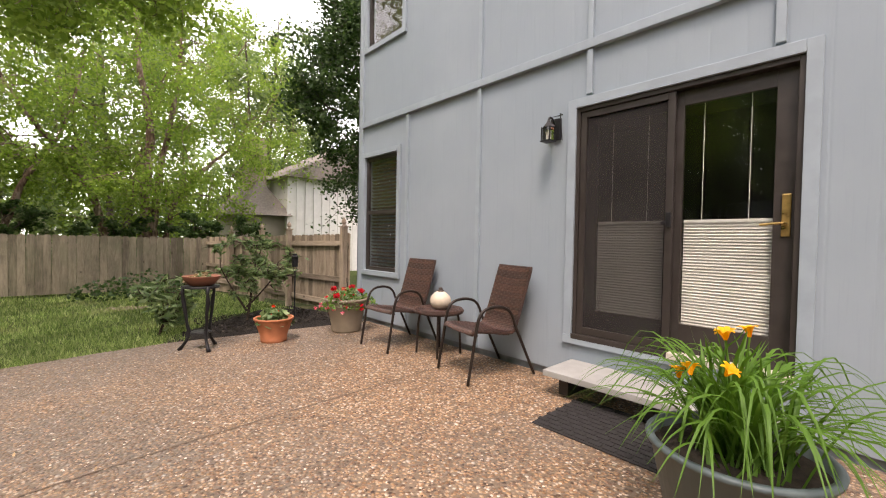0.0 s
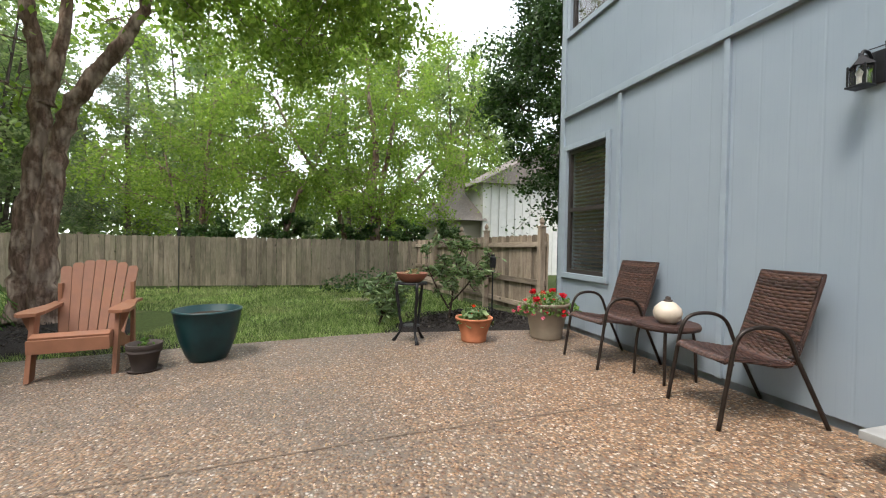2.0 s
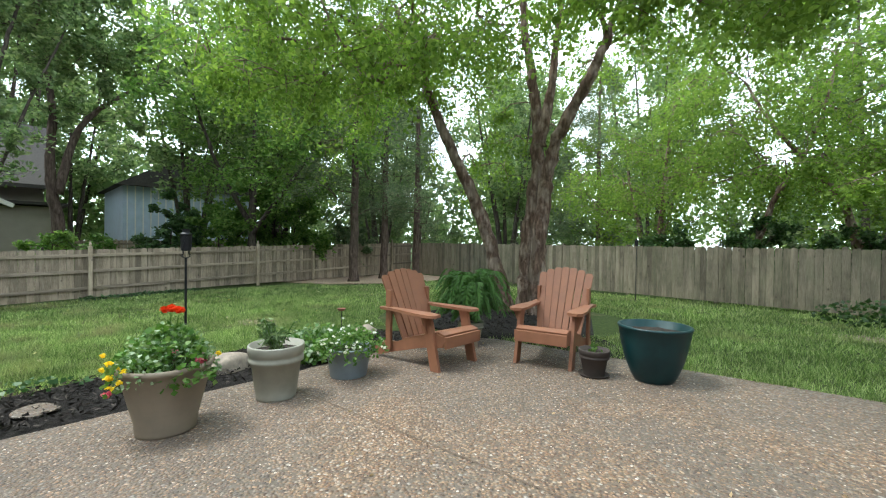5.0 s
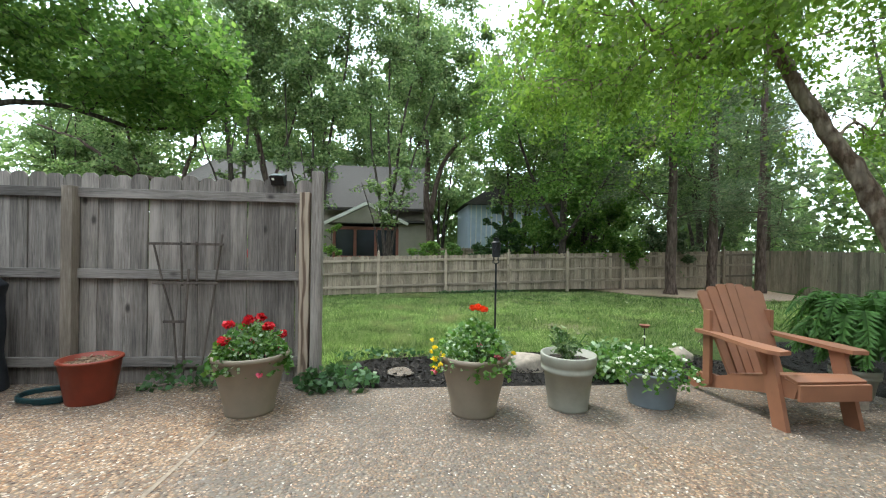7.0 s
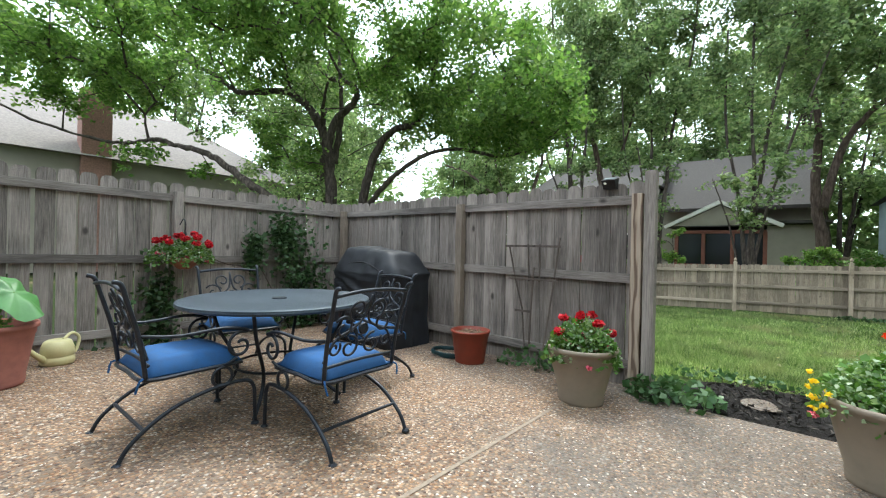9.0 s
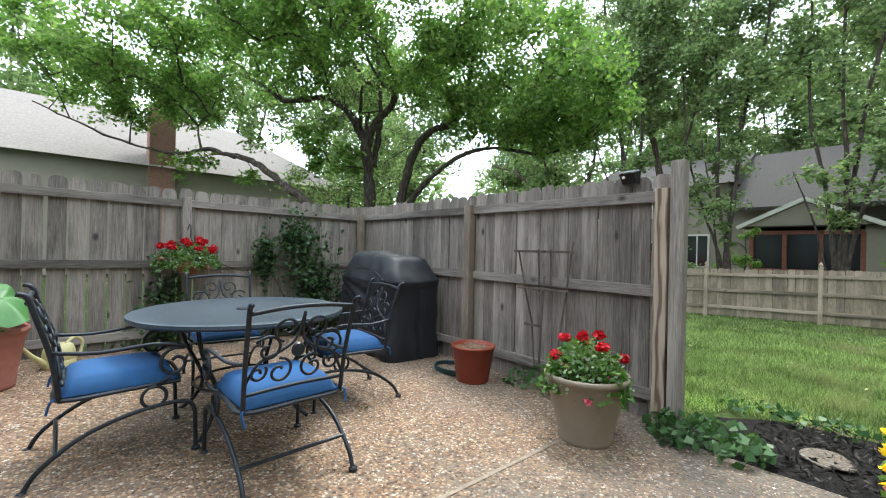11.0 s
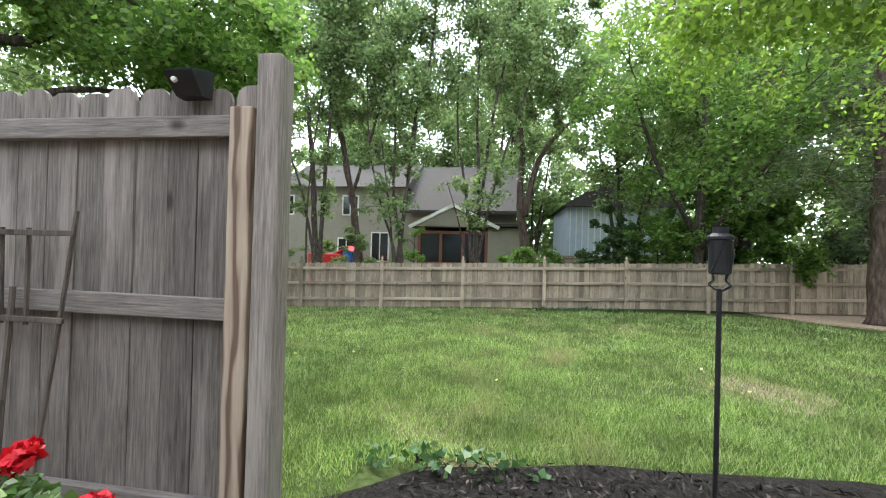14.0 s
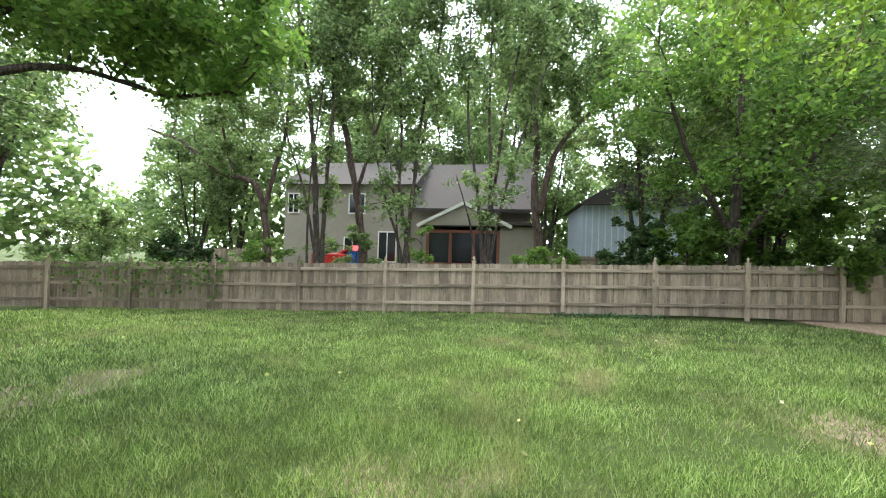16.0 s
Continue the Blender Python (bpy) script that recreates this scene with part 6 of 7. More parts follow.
# ---- solar flower stake, stand-in for a green tray, watering can, urn ----
st = thing("garden_stake", pose(-3.75, 3.35, land(-3.75, 3.35)), "thin rusty garden stake with a small dish", "garden stake")
part("rod", tube(bmesh.new(), [(0, 0, -0.02), (0, 0, 0.5)], 0.004, 5), M_BLACK, st)
part("dish", lathe([(0, 0.5), (0.03, 0.505), (0.05, 0.53), (0.045, 0.53), (0, 0.512)], 16), M_TERRA2, st)


def watering_can():
    root = thing("watering_can", pose(-0.46, -3.78, land(-0.4, -3.7), 0, 0, 215), "pale yellow plastic watering can on the patio", "watering can")
    part("body", lathe([(0, 0), (0.11, 0), (0.12, 0.02), (0.118, 0.07), (0.113, 0.075), (0.118, 0.08), (0.112, 0.15), (0.095, 0.2), (0.07, 0.215), (0.06, 0.21), (0, 0.2)], 32), M_PLASTIC_Y, root, smooth=True)
    part("handle", tube(bmesh.new(), bend([(0.05, 0, 0.2), (0.12, 0, 0.25), (0.19, 0, 0.2), (0.17, 0, 0.09), (0.115, 0, 0.05)], 5), 0.013, 8), M_PLASTIC_Y, root, smooth=True)
    part("spout", tube(bmesh.new(), bend([(-0.1, 0, 0.05), (-0.2, 0, 0.14), (-0.28, 0, 0.24)], 4), [0.03, 0.028, 0.025, 0.022, 0.02, 0.018, 0.017, 0.016, 0.016], 10), M_PLASTIC_Y, root, smooth=True)


watering_can()
p, z = pot("planter", -0.04, -3.3, 0.27, 0.19, 0.46, painted("weathered_terracotta", (0.3, 0.11, 0.08), 0.8, 0.2, 8, dirt=0.6), "large weathered terracotta urn with elephant-ear leaves")


def big_leaf(root, base, tip, size, yaw, pitch):
    part("leaf_stalk", tube(bmesh.new(), bend([base, (Vector(base) + Vector(tip)) * 0.5 + Vector((0, 0, 0.05)), tip], 4), 0.011, 7), M_HERB, root, smooth=True)
    bm = bmesh.new()
    n = 28
    rim = []
    c = bm.verts.new((0, 0, 0.0))
    for i in range(n):
        a = 2 * math.pi * i / n
        r = size * (0.62 + 0.38 * math.cos(a) ** 2 * (1 if math.cos(a) > 0 else 0.55)) * (0.55 if abs(a - math.pi) < 0.22 else 1)
        x, y = r * math.cos(a), 0.85 * r * math.sin(a)
        rim.append(bm.verts.new((x, y, -0.25 * abs(y) + 0.02 * math.sin(6 * a) - 0.12 * max(x, 0))))
    mid = [bm.verts.new(v.co * 0.5 + Vector((0, 0, 0.02))) for v in rim]
    for i in range(n):
        j = (i + 1) % n
        bm.faces.new((c, mid[i], mid[j]))
        bm.faces.new((mid[i], rim[i], rim[j], mid[j]))
    ob = part("leaf", bm, M_ELEPHANT, root, "broad heart-shaped green leaf", True)
    ob.matrix_local = Matrix.Translation(tip) @ Euler((0, pitch, yaw)).to_matrix().to_4x4()


M_ELEPHANT = painted("elephant_ear_green", (0.075, 0.2, 0.05), 0.4, 0.2, 6, dirt=0.2)
big_leaf(p, (0, 0, z), (-0.12, 0.12, z + 0.32), 0.26, 2.2, 0.7)
big_leaf(p, (0, 0, z), (0.15, 0.1, z + 0.42), 0.28, 0.8, 0.6)
big_leaf(p, (0, 0, z), (0.05, -0.15, z + 0.35), 0.24, -1.5, 0.5)
pts = dome(PR, 120, 0.2, 0.14, z)
leaf_mesh("foliage", pts, PR, 0.05, 0.03, M_HERB, p, 0)
heads(p, PR, dome(PR, 12, 0.25, 0.5, z)[:9], 0.03, 26, 0.035, M_PINK)


def hanging_basket():
    root = thing("hanging_basket", pose(-1.5, -3.98, 0.78), "clay basket of red geraniums hung on the fence post", "flower basket")
    part("basket", lathe([(0, 0), (0.06, 0), (0.13, 0.06), (0.15, 0.12), (0.158, 0.13), (0.145, 0.13), (0, 0.11)], 28), M_TERRA2, root, smooth=True)
    part("hook", tube(bmesh.new(), bend([(0, -0.17, 0.5), (0, -0.05, 0.56), (0, 0.02, 0.5), (0, 0, 0.42)], 5), 0.006, 6), M_BLACK, root)
    for k in range(3):
        a = 2.1 * k
        part("chain", tube(bmesh.new(), [(0.15 * math.cos(a), 0.15 * math.sin(a), 0.13), (0, 0, 0.43)], 0.003, 4), M_BLACK, root)
    geranium(root, 0.1, 0.33, 0.26, 21, 16, 10, leaf=0.045, n=800)


hanging_basket()
# Coiled tube stands in for a green plastic tray near the red pot.
hb = thing("hose_holder", pose(-3.45, -1.72, land(-3.4, -1.7)), "coil of green tube in place of a green tray beside the fence", "garden hose")
pts = [(0.16 * math.cos(0.35 * k), 0.22 * math.sin(0.35 * k), 0.018 + 0.0035 * k / 6) for k in range(60)]
part("hose", tube(bmesh.new(), pts, 0.012, 7), M_TEAL, hb, smooth=True)


# ---- ivy and ground cover ----
def creeper(name, n, label, place, size, material=M_IVY, seed=1, runners=()):
    rng = np.random.default_rng(seed)
    root = thing(name, Matrix(), label, "climbing plant")
    bm = bmesh.new()
    for r in runners:
        tube(bm, bend(r, 6), 0.006, 5)
    if runners:
        part("vine", bm, M_TWIG, root)
    ob = leaf_mesh("foliage", place(rng, n), rng, size, size * 0.8, material, root, 0.1)
    return root


M_VINCA = leafy("vinca_leaf", (0.035, 0.085, 0.025), (0.07, 0.14, 0.05), (0.13, 0.2, 0.09), 0.3, 0.45)


def ivy_wall(rng, n):
    c = [(-2.95, 0.9, 0.28, 0.55), (-3.15, 0.45, 0.3, 0.4), (-2.75, 1.2, 0.16, 0.25), (-2.35, 0.95, 0.1, 0.25), (-1.3, 0.35, 0.16, 0.35), (-2.9, 0.15, 0.5, 0.15)]
    k = rng.integers(0, len(c), n)
    q = np.array(c)[k]
    return np.stack([q[:, 0] + rng.normal(0, 1, n) * q[:, 2] * 0.6, -4.2 + rng.uniform(0, 0.12, n), np.maximum(q[:, 1] + rng.normal(0, 1, n) * q[:, 3] * 0.6, -0.05)], axis=1)


creeper("ivy", 3400, "dark ivy climbing the privacy fence behind the table", ivy_wall, 0.065, M_IVY, 2,
        [[(-3.1, -4.22, -0.1), (-3.0, -4.2, 0.6), (-2.8, -4.2, 1.3)], [(-2.9, -4.22, -0.1), (-2.5, -4.2, 0.7), (-2.2, -4.2, 1.1)], [(-2.7, -4.2, 1.1), (-2.2, -4.18, 0.8), (-1.7, -4.1, 0.95)]])


def low_patch(cx, cy, rx, ry, h):
    def f(rng, n):
        a, q = rng.uniform(0, 6.28, n), np.sqrt(rng.uniform(0, 1, n))
        x, y = cx + rx * q * np.cos(a), cy + ry * q * np.sin(a)
        z = np.array([land(u, v) for u, v in zip(x, y)]) + rng.uniform(0.02, h, n) * (1 - 0.6 * q)
        return np.stack([x, y, z], axis=1)
    return f


creeper("ground_ivy", 260, "leafy ground cover at the foot of the fence end", low_patch(-3.66, 0.45, 0.25, 0.36, 0.26), 0.075, M_VINCA, 4)
creeper("ground_ivy", 160, "leafy ground cover along the privacy fence", low_patch(-3.66, -0.72, 0.14, 0.5, 0.28), 0.06, M_VINCA, 5)
creeper("ground_ivy", 120, "small leafy seedlings at the mulch edge", low_patch(-4.75, 0.8, 0.15, 0.6, 0.16), 0.06, M_VINCA, 6)
creeper("ground_ivy", 90, "low leafy growth beneath the rear privacy fence", low_patch(-2.0, -4.15, 1.6, 0.1, 0.16), 0.07, M_IVY, 7)
creeper("white_flower_patch", 1500, "dense bed of small variegated leaves beside the patio", low_patch(-4.0, 3.15, 0.36, 0.62, 0.38), 0.06, M_SILVER, 8)
creeper("white_flower_patch", 1100, "bushy green growth behind the white flowers", low_patch(-3.95, 3.2, 0.36, 0.6, 0.42), 0.06, M_HERB, 9)
creeper("low_shrub", 700, "low dark shrub beside the side fence", low_patch(1.3, 11.6, 1.3, 0.8, 0.7), 0.09, M_LEAF_DARK, 10)


def rear_vine(rng, n):
    y = rng.choice([-10.3, -9.2, -7.6, -11.4, -8.3], n) + rng.normal(0, 0.35, n)
    z = rng.uniform(0, 1, n) ** 0.6 * 1.25 - 0.55
    return np.stack([rear_line(0) + SLOPE * y + 0.12 + rng.uniform(0, 0.15, n), y, z], axis=1)


creeper("trumpet_vine", 500, "trumpet vine hanging over the rear fence", rear_vine, 0.11, M_HERB, 12)
creeper("ground_ivy", 500, "dark ground ivy along the rear fence", lambda rng, n: np.stack([(lambda y: rear_line(0) + SLOPE * y + 0.25)(t := rng.uniform(2.2, 5.2, n)) + rng.uniform(-0.15, 0.2, n), t, rng.uniform(-0.58, -0.45, n)], axis=1), 0.09, M_IVY, 13)
for i, (x, y) in enumerate([(-19.3, 9.5), (-24.0, 12.5), (-21.0, 17.5), (-13, -21)]):
    m = pose(x, y, land(x, y) - 0.1, 0, 0, 67 * i)
    if i < 3:
        far_kinds[i].matrix_world = m
    else:
        copy_thing(far_kinds[i % 3], m)
for i, (x, y, k) in enumerate(((-40, -14, 1.35), (-43, -4, 1.4), (-41, 4, 1.35), (-33, 16, 1.3), (-30, 24, 1.3), (-18, 30, 1.3), (-8, 30, 1.3), (2, 31, 1.35), (9, 27, 1.2), (-30, -19, 1.3), (-18, -24, 1.3), (-8, -31, 1.35), (3, -31, 1.3))):
    copy_thing(far_kinds[i % 3], pose(x, y, -0.8, 0, 0, 100 * i) @ Matrix.Scale(k, 4))
REAR = "tall slender multi-stemmed tree just beyond the rear fence"
tree("yard_tree", (-17.57, -6.2, -0.7),
     [([(0, 0, 0), (0, 0, 1.48), (0.05, -0.15, 4.73), (0.12, -0.48, 7.87), (0.2, -0.98, 11.0), (0.27, -1.27, 14.2)], 0.16, 0.03), ([(0, 0.25, 0), (-0.02, 0.21, 1.49), (0, 0.33, 4.75), (0.01, 0.47, 7.27), (0.07, 0.27, 12.0)], 0.13, 0.03),
      ([(0, -0.05, 0.9), (0.01, -0.11, 1.8), (0.09, -0.59, 4.1), (0.17, -1.16, 5.76), (0.25, -1.73, 7.84)], 0.08, 0.02), ([(0.3, -0.2, 0), (0.5, -0.1, 4), (0.6, 0.4, 8)], 0.06, 0.02)],
     crown(R, (0.2, -0.5, 10.2), (1.9, 2.1, 4.4), 84, 0.7, 270, 0.1) + crown(R, (0.3, -0.3, 4.6), (1.3, 1.6, 1.6), 16, 0.45, 150, 0.1), M_LEAF_FAR, 0.155, M_BARK, REAR, fill=0.72, seed=21, twigs=6)
tree("yard_tree", (-19.69, -5.15, -0.7),
     [([(0, 0, 0), (0, 0, 1.62), (0.07, -0.43, 4.46), (0.16, -0.97, 7.07), (0.25, -1.52, 9.91), (0.27, -1.28, 14.2)], 0.24, 0.05), ([(0.05, -0.4, 4.2), (0.1, 0.5, 7.0), (0.3, 1.4, 10.0)], 0.1, 0.03)],
     crown(R, (0.2, -0.3, 10.8), (2.4, 2.4, 4.0), 80, 0.8, 260, 0.1), M_LEAF_FAR, 0.17, M_PINE_BARK, "tall grey-trunked tree beyond the rear fence", seed=22)
tree("yard_tree", (-17.72, -2.91, -0.7),
     [([(0, 0, 0), (0, -0.04, 1.58), (0.09, -0.68, 3.73), (0.17, -1.14, 5.79), (0.21, -1.32, 8.48)], 0.07, 0.02), ([(0, 0.1, 0), (-0.01, 0.1, 1.58), (-0.01, 0.34, 4.18), (-0.01, 0.58, 6.88), (-0.04, 1.13, 9.38), (0, 1.4, 13)], 0.11, 0.03),
      ([(-0.02, 0.2, 0), (0, 0.2, 1.58), (0.05, -0.17, 4.16), (0.08, -0.18, 6.86), (0.13, -0.42, 11)], 0.1, 0.03), ([(0.1, 0, 0), (0.3, -0.2, 3), (0.4, -0.6, 6)], 0.05, 0.02)],
     crown(R, (0.1, 0.2, 10.2), (1.8, 1.8, 4.2), 78, 0.7, 270, 0.1) + crown(R, (0.3, -0.3, 4.4), (1.2, 1.5, 2.0), 22, 0.45, 150, 0.1), M_LEAF_FAR, 0.155, M_BARK, REAR, fill=0.72, seed=23, twigs=6)
tree("yard_tree", (-18.04, 0.07, -0.7),
     [([(0, 0, 0), (0, 0, 1.66), (0, 0.28, 4.26), (0, 0.58, 6.96), (-0.03, 1.12, 9.88), (0, 1.3, 13)], 0.1, 0.03), ([(0, -0.08, 0), (0.01, -0.1, 1.66), (0.07, -0.37, 4.24), (0.13, -0.74, 6.51), (0.17, -0.73, 10)], 0.09, 0.03),
      ([(-0.05, 0.1, 0), (-0.01, 0.11, 1.66), (0.02, 0.12, 4.88), (0.06, 0.01, 6.94), (0.1, 0.06, 11.5)], 0.1, 0.03), ([(0, 0.18, 0), (-0.02, 0.21, 1.67), (-0.05, 0.75, 4.48), (-0.1, 1.51, 6.99), (-0.15, 2.18, 9.1)], 0.08, 0.02),
      ([(0.1, -0.1, 0), (0.2, -0.5, 2.6), (0.3, -1.1, 4.6)], 0.05, 0.015)],
     crown(R, (0, 0.4, 10.2), (1.9, 2.1, 4.3), 86, 0.7, 270, 0.1) + crown(R, (0.2, 0.2, 4.4), (1.2, 1.4, 1.8), 16, 0.42, 140, 0.1), M_LEAF_FAR, 0.155, M_BARK, REAR, fill=0.72, seed=24, twigs=6)
tree("yard_tree", (-21.48, 2.2, -0.7),
     [([(0, 0, 0), (0, 0, 1.83), (0.05, -0.27, 4.34), (0.08, -0.21, 6.86), (0.14, -0.53, 9.37), (0.2, -0.75, 13.1)], 0.26, 0.05), ([(0.02, -0.05, 3.6), (-0.01, 0.44, 5.87), (-0.07, 1.16, 7.15), (-0.18, 2.38, 8.44), (-0.2, 3.4, 10)], 0.16, 0.04)],
     crown(R, (0, 0.8, 11.6), (2.8, 3.0, 3.8), 84, 0.85, 250, 0.1) + crown(R, (0, 1.2, 6.8), (1.6, 1.8, 1.2), 8, 0.5, 150, 0.1), M_LEAF_FAR, 0.18, M_PINE_BARK, "tall forked grey-trunked tree beyond the rear fence", seed=25)
tree("yard_tree", (-19.25, -9.29, -0.7),
     [([(0, 0, 0), (0, 0, 1.5), (0.05, -0.29, 3.64), (0.11, -0.79, 4.58), (0.28, -2.34, 5.01), (0.45, -3.79, 6.16), (0.64, -5.46, 6.82)], 0.2, 0.04), ([(0.04, -0.21, 3.3), (0.01, 0.25, 5.32), (-0.02, 0.68, 7), (0, 0.84, 11)], 0.13, 0.04),
      ([(0.2, -1.6, 4.85), (0.1, -2.2, 6.6), (0.2, -2.6, 9)], 0.08, 0.03)],
     crown(R, (0.2, -1.8, 9.0), (2.4, 4.0, 3.0), 76, 0.75, 230, 0.1) + crown(R, (0.3, -2.8, 5.4), (1.2, 2.6, 0.9), 14, 0.5, 160, 0.1), M_LEAF_FAR, 0.155, M_PINE_BARK, "spreading tree leaning over the yard beyond the rear fence", seed=26)
for i, (x, y, k) in enumerate(((-25.5, 7.8, 1.15), (-13.5, 21.0, 0.95), (-27.5, -20.0, 0.85),  (-38, -9, 1.5), (-38, 0, 1.5))):
    copy_thing(far_kinds[i % 3], pose(x, y, -0.8, 0, 0, 40 + 83 * i) @ Matrix.Scale(k, 4))


# ---- trees and shrubs round the lawn ----
def pine(x, y, h, seed, r=0.2, low=3.0):
    rng = np.random.default_rng(seed)
    cl = []
    for k in range(52):
        z = rng.uniform(low, h)
        rad = 3.0 * (1 - (z - low) / (h - low + 1)) + 0.5
        a = rng.uniform(0, 6.28)
        q = rad * rng.uniform(0.35, 1)
        cl.append(((q * math.cos(a), q * math.sin(a), z), 0.85, 270))
    return tree("pine_tree", (x, y, land(x, y) - 0.1), [([(0, 0, 0), (0.05, 0.02, h * 0.3), (0, 0.06, h * 0.65), (0.05, 0, h)], r, 0.05)], cl, M_NEEDLE, 0.24, M_PINE_BARK,
                "tall pine with rough scaly bark in a straw bed", "pine tree", seed, 0.035, 4, 0.1, width=0.12)


pine(-14.5, 10.9, 13, 51, 0.22, 2.6)
pine(-15.0, 12.95, 13, 52, 0.2, 2.8)
pine(-15.2, 15.2, 13, 53, 0.2, 2.6)
for i, (x, y, s) in enumerate(((-20, 20, 54), (-13, 24, 55), (-8.5, 22, 56))):
    pine(x, y, 11, s, 0.16, 1.2)
sheet("straw_bed", [(-16.6, 8.5), (-14.3, 9.4), (-12.9, 11.2), (-12.5, 13.5), (-13.0, 15.6), (-16.7, 16.3)], 0.005, painted("pine_straw", (0.33, 0.24, 0.17), 0.95, 0.4, 16, bump=1.0), "bed of pale brown pine straw in the yard corner", "straw bed", 0.4)

# bright birch clump beyond the side fence
cb = crown(R, (-0.3, 0, 6.4), (6.0, 3.6, 4.8), 230, 0.9, 230, 0.2) + crown(R, (-1.5, -1.5, 3.4), (3.8, 1.8, 0.8), 20, 0.7, 220, 0.1)
tree("birch_tree", (1.9, 17.2, land(1.9, 17)),
     [([(0.01, -0.02, 0), (0.01, -0.02, 1.3), (0.08, 0.02, 3.3), (0.19, 0.08, 5.3), (-0.1, 0.04, 7.2), (-0.26, 0.03, 9.6), (-0.41, 0.03, 12.2)], 0.21, 0.04), ([(0.2, 0.02, 0), (0.26, 0.04, 1.3), (0.49, 0.13, 3.75), (0.87, 0.26, 5.9), (1.14, 0.37, 8.3), (1.2, 0.42, 11)], 0.17, 0.04),
      ([(0.45, 0.1, 0), (0.64, 0.14, 1.3), (1.04, 0.26, 2.9), (2.07, 0.54, 4.2), (3.11, 0.82, 5.3), (3.93, 1.05, 6.6)], 0.12, 0.03), ([(-0.6, -0.2, 0), (-0.94, -0.26, 1.3), (-1.4, -0.36, 2.85), (-2.16, -0.53, 4.1), (-2.81, -0.68, 5.0), (-3.6, -0.9, 6.6)], 0.16, 0.03),
      ([(-3.5, -0.9, 0), (-3.27, -0.85, 1.3), (-2.88, -0.73, 2.8), (-2.47, -0.62, 3.7), (-1.96, -0.47, 4.8), (-1.5, -0.3, 7)], 0.12, 0.03)],
     cb, M_LEAF_BIRCH, 0.115, M_BIRCH, "clump of bright yellow-green birches beyond the side fence", seed=61, hang=0.5, droop=0.6)
tree("birch_tree", (-5.0, 19.5, land(-5, 17)), [([(0, 0, 0), (0.2, 0, 2.5), (0.35, 0, 5), (0.6, 0.3, 8)], 0.15, 0.03), ([(-0.2, 0, 0), (-0.7, 0, 2.4), (-1.2, 0, 5)], 0.13, 0.03)],
     crown(R, (0, 0, 5.0), (4.2, 3.0, 3.6), 100, 0.95, 280, 0.2), M_LEAF_BIRCH, 0.11, M_BIRCH, "soft yellow-green tree beyond the side fence", seed=62, hang=0.4)
# dark evergreen by the neighbour's wall
tree("holly_tree", (7.3, 11.0, land(7, 11)), [([(0, 0, 0), (0, 0, 3), (0, 0, 6), (0, 0, 9.5)], 0.2, 0.04)], crown(R, (0, 0, 6.0), (2.5, 2.5, 4.0), 120, 0.75, 330, 0.35), M_LEAF_DARK, 0.13, M_BARK,
     "dense dark evergreen tree beside the house", seed=63)


def bush(name, x, y, rx, ry, h, material, leaf, n, label, seed, base=0.0):
    rng = np.random.default_rng(seed)
    cl = crown(rng, (0, 0, h * 0.5), (rx * 0.85, ry * 0.85, h * 0.48), max(16, int(n / 240)), 0.32 * max(0.8, min(rx, h) * 0.55), 240, 0.3)
    return tree(name, (x, y, land(x, y) + base), [([(0, 0, 0), (0.03, 0, h * 0.3), (0, 0.02, h * 0.6)], 0.06, 0.02)], cl, material, leaf, M_BARK, label, "shrub", seed, 0.02, 4, 0.0)


for i, x in enumerate((-3.6, -1.2, 1.0, 3.0, 4.4)):
    bush("yew_shrub", x, 15.8 - 0.19 * x, 1.4, 1.0, 2.2 + 0.2 * (i % 2), M_LEAF_DARK, 0.11, 7000, "dark clipped yew showing above the side fence", 70 + i)
for i, (x, y, h) in enumerate(((-4.6, 21.0, 3.0), (-7.6, 20.4, 2.6), (-10.6, 20.2, 3.2), (-2.0, 21.5, 3.4))):
    bush("loose_shrub", x, y, 1.9, 1.4, h, M_NEEDLE if i % 2 else M_LEAF_FAR, 0.13, 4200, "hazy grey-green shrub in the yard beyond the side fence", 120 + i)
bush("spruce_shrub", -17.6, 6.6, 2.2, 1.8, 3.6, M_LEAF_OAK, 0.14, 12000, "dark green spruce beyond the rear fence", 81)
bush("spruce_shrub", -17.3, 9.6, 2.4, 1.6, 4.6, M_LEAF_OAK, 0.14, 14000, "dense dark green bush beyond the rear fence", 82)
bush("spruce_shrub", -17.8, 13.0, 2.2, 1.6, 3.0, M_NEEDLE, 0.16, 9000, "grey-green conifer beyond the rear fence", 83)
bush("spruce_shrub", -17.3, 4.9, 1.3, 1.2, 3.4, M_LEAF_DARK, 0.13, 9000, "dark young spruce close behind the rear fence", 89)
bush("spruce_shrub", -18.9, 8.6, 2.2, 2.0, 5.6, M_LEAF_OAK, 0.16, 12000, "tall dark evergreen beyond the rear fence", 90)
bush("lilac_shrub", -15.8, -13.6, 2.6, 1.6, 3.6, M_LEAF_FAR, 0.12, 12000, "pale flowering shrub beyond the rear fence", 84)
bush("lilac_shrub", -16.4, -10.4, 2.0, 1.4, 2.6, M_LEAF_DARK, 0.12, 7000, "dark shrub beyond the rear fence", 85)
bush("lilac_shrub", -20.5, 2.6, 1.8, 1.4, 2.2, M_HERB, 0.12, 5000, "light green shrub beside the neighbour's porch", 86)
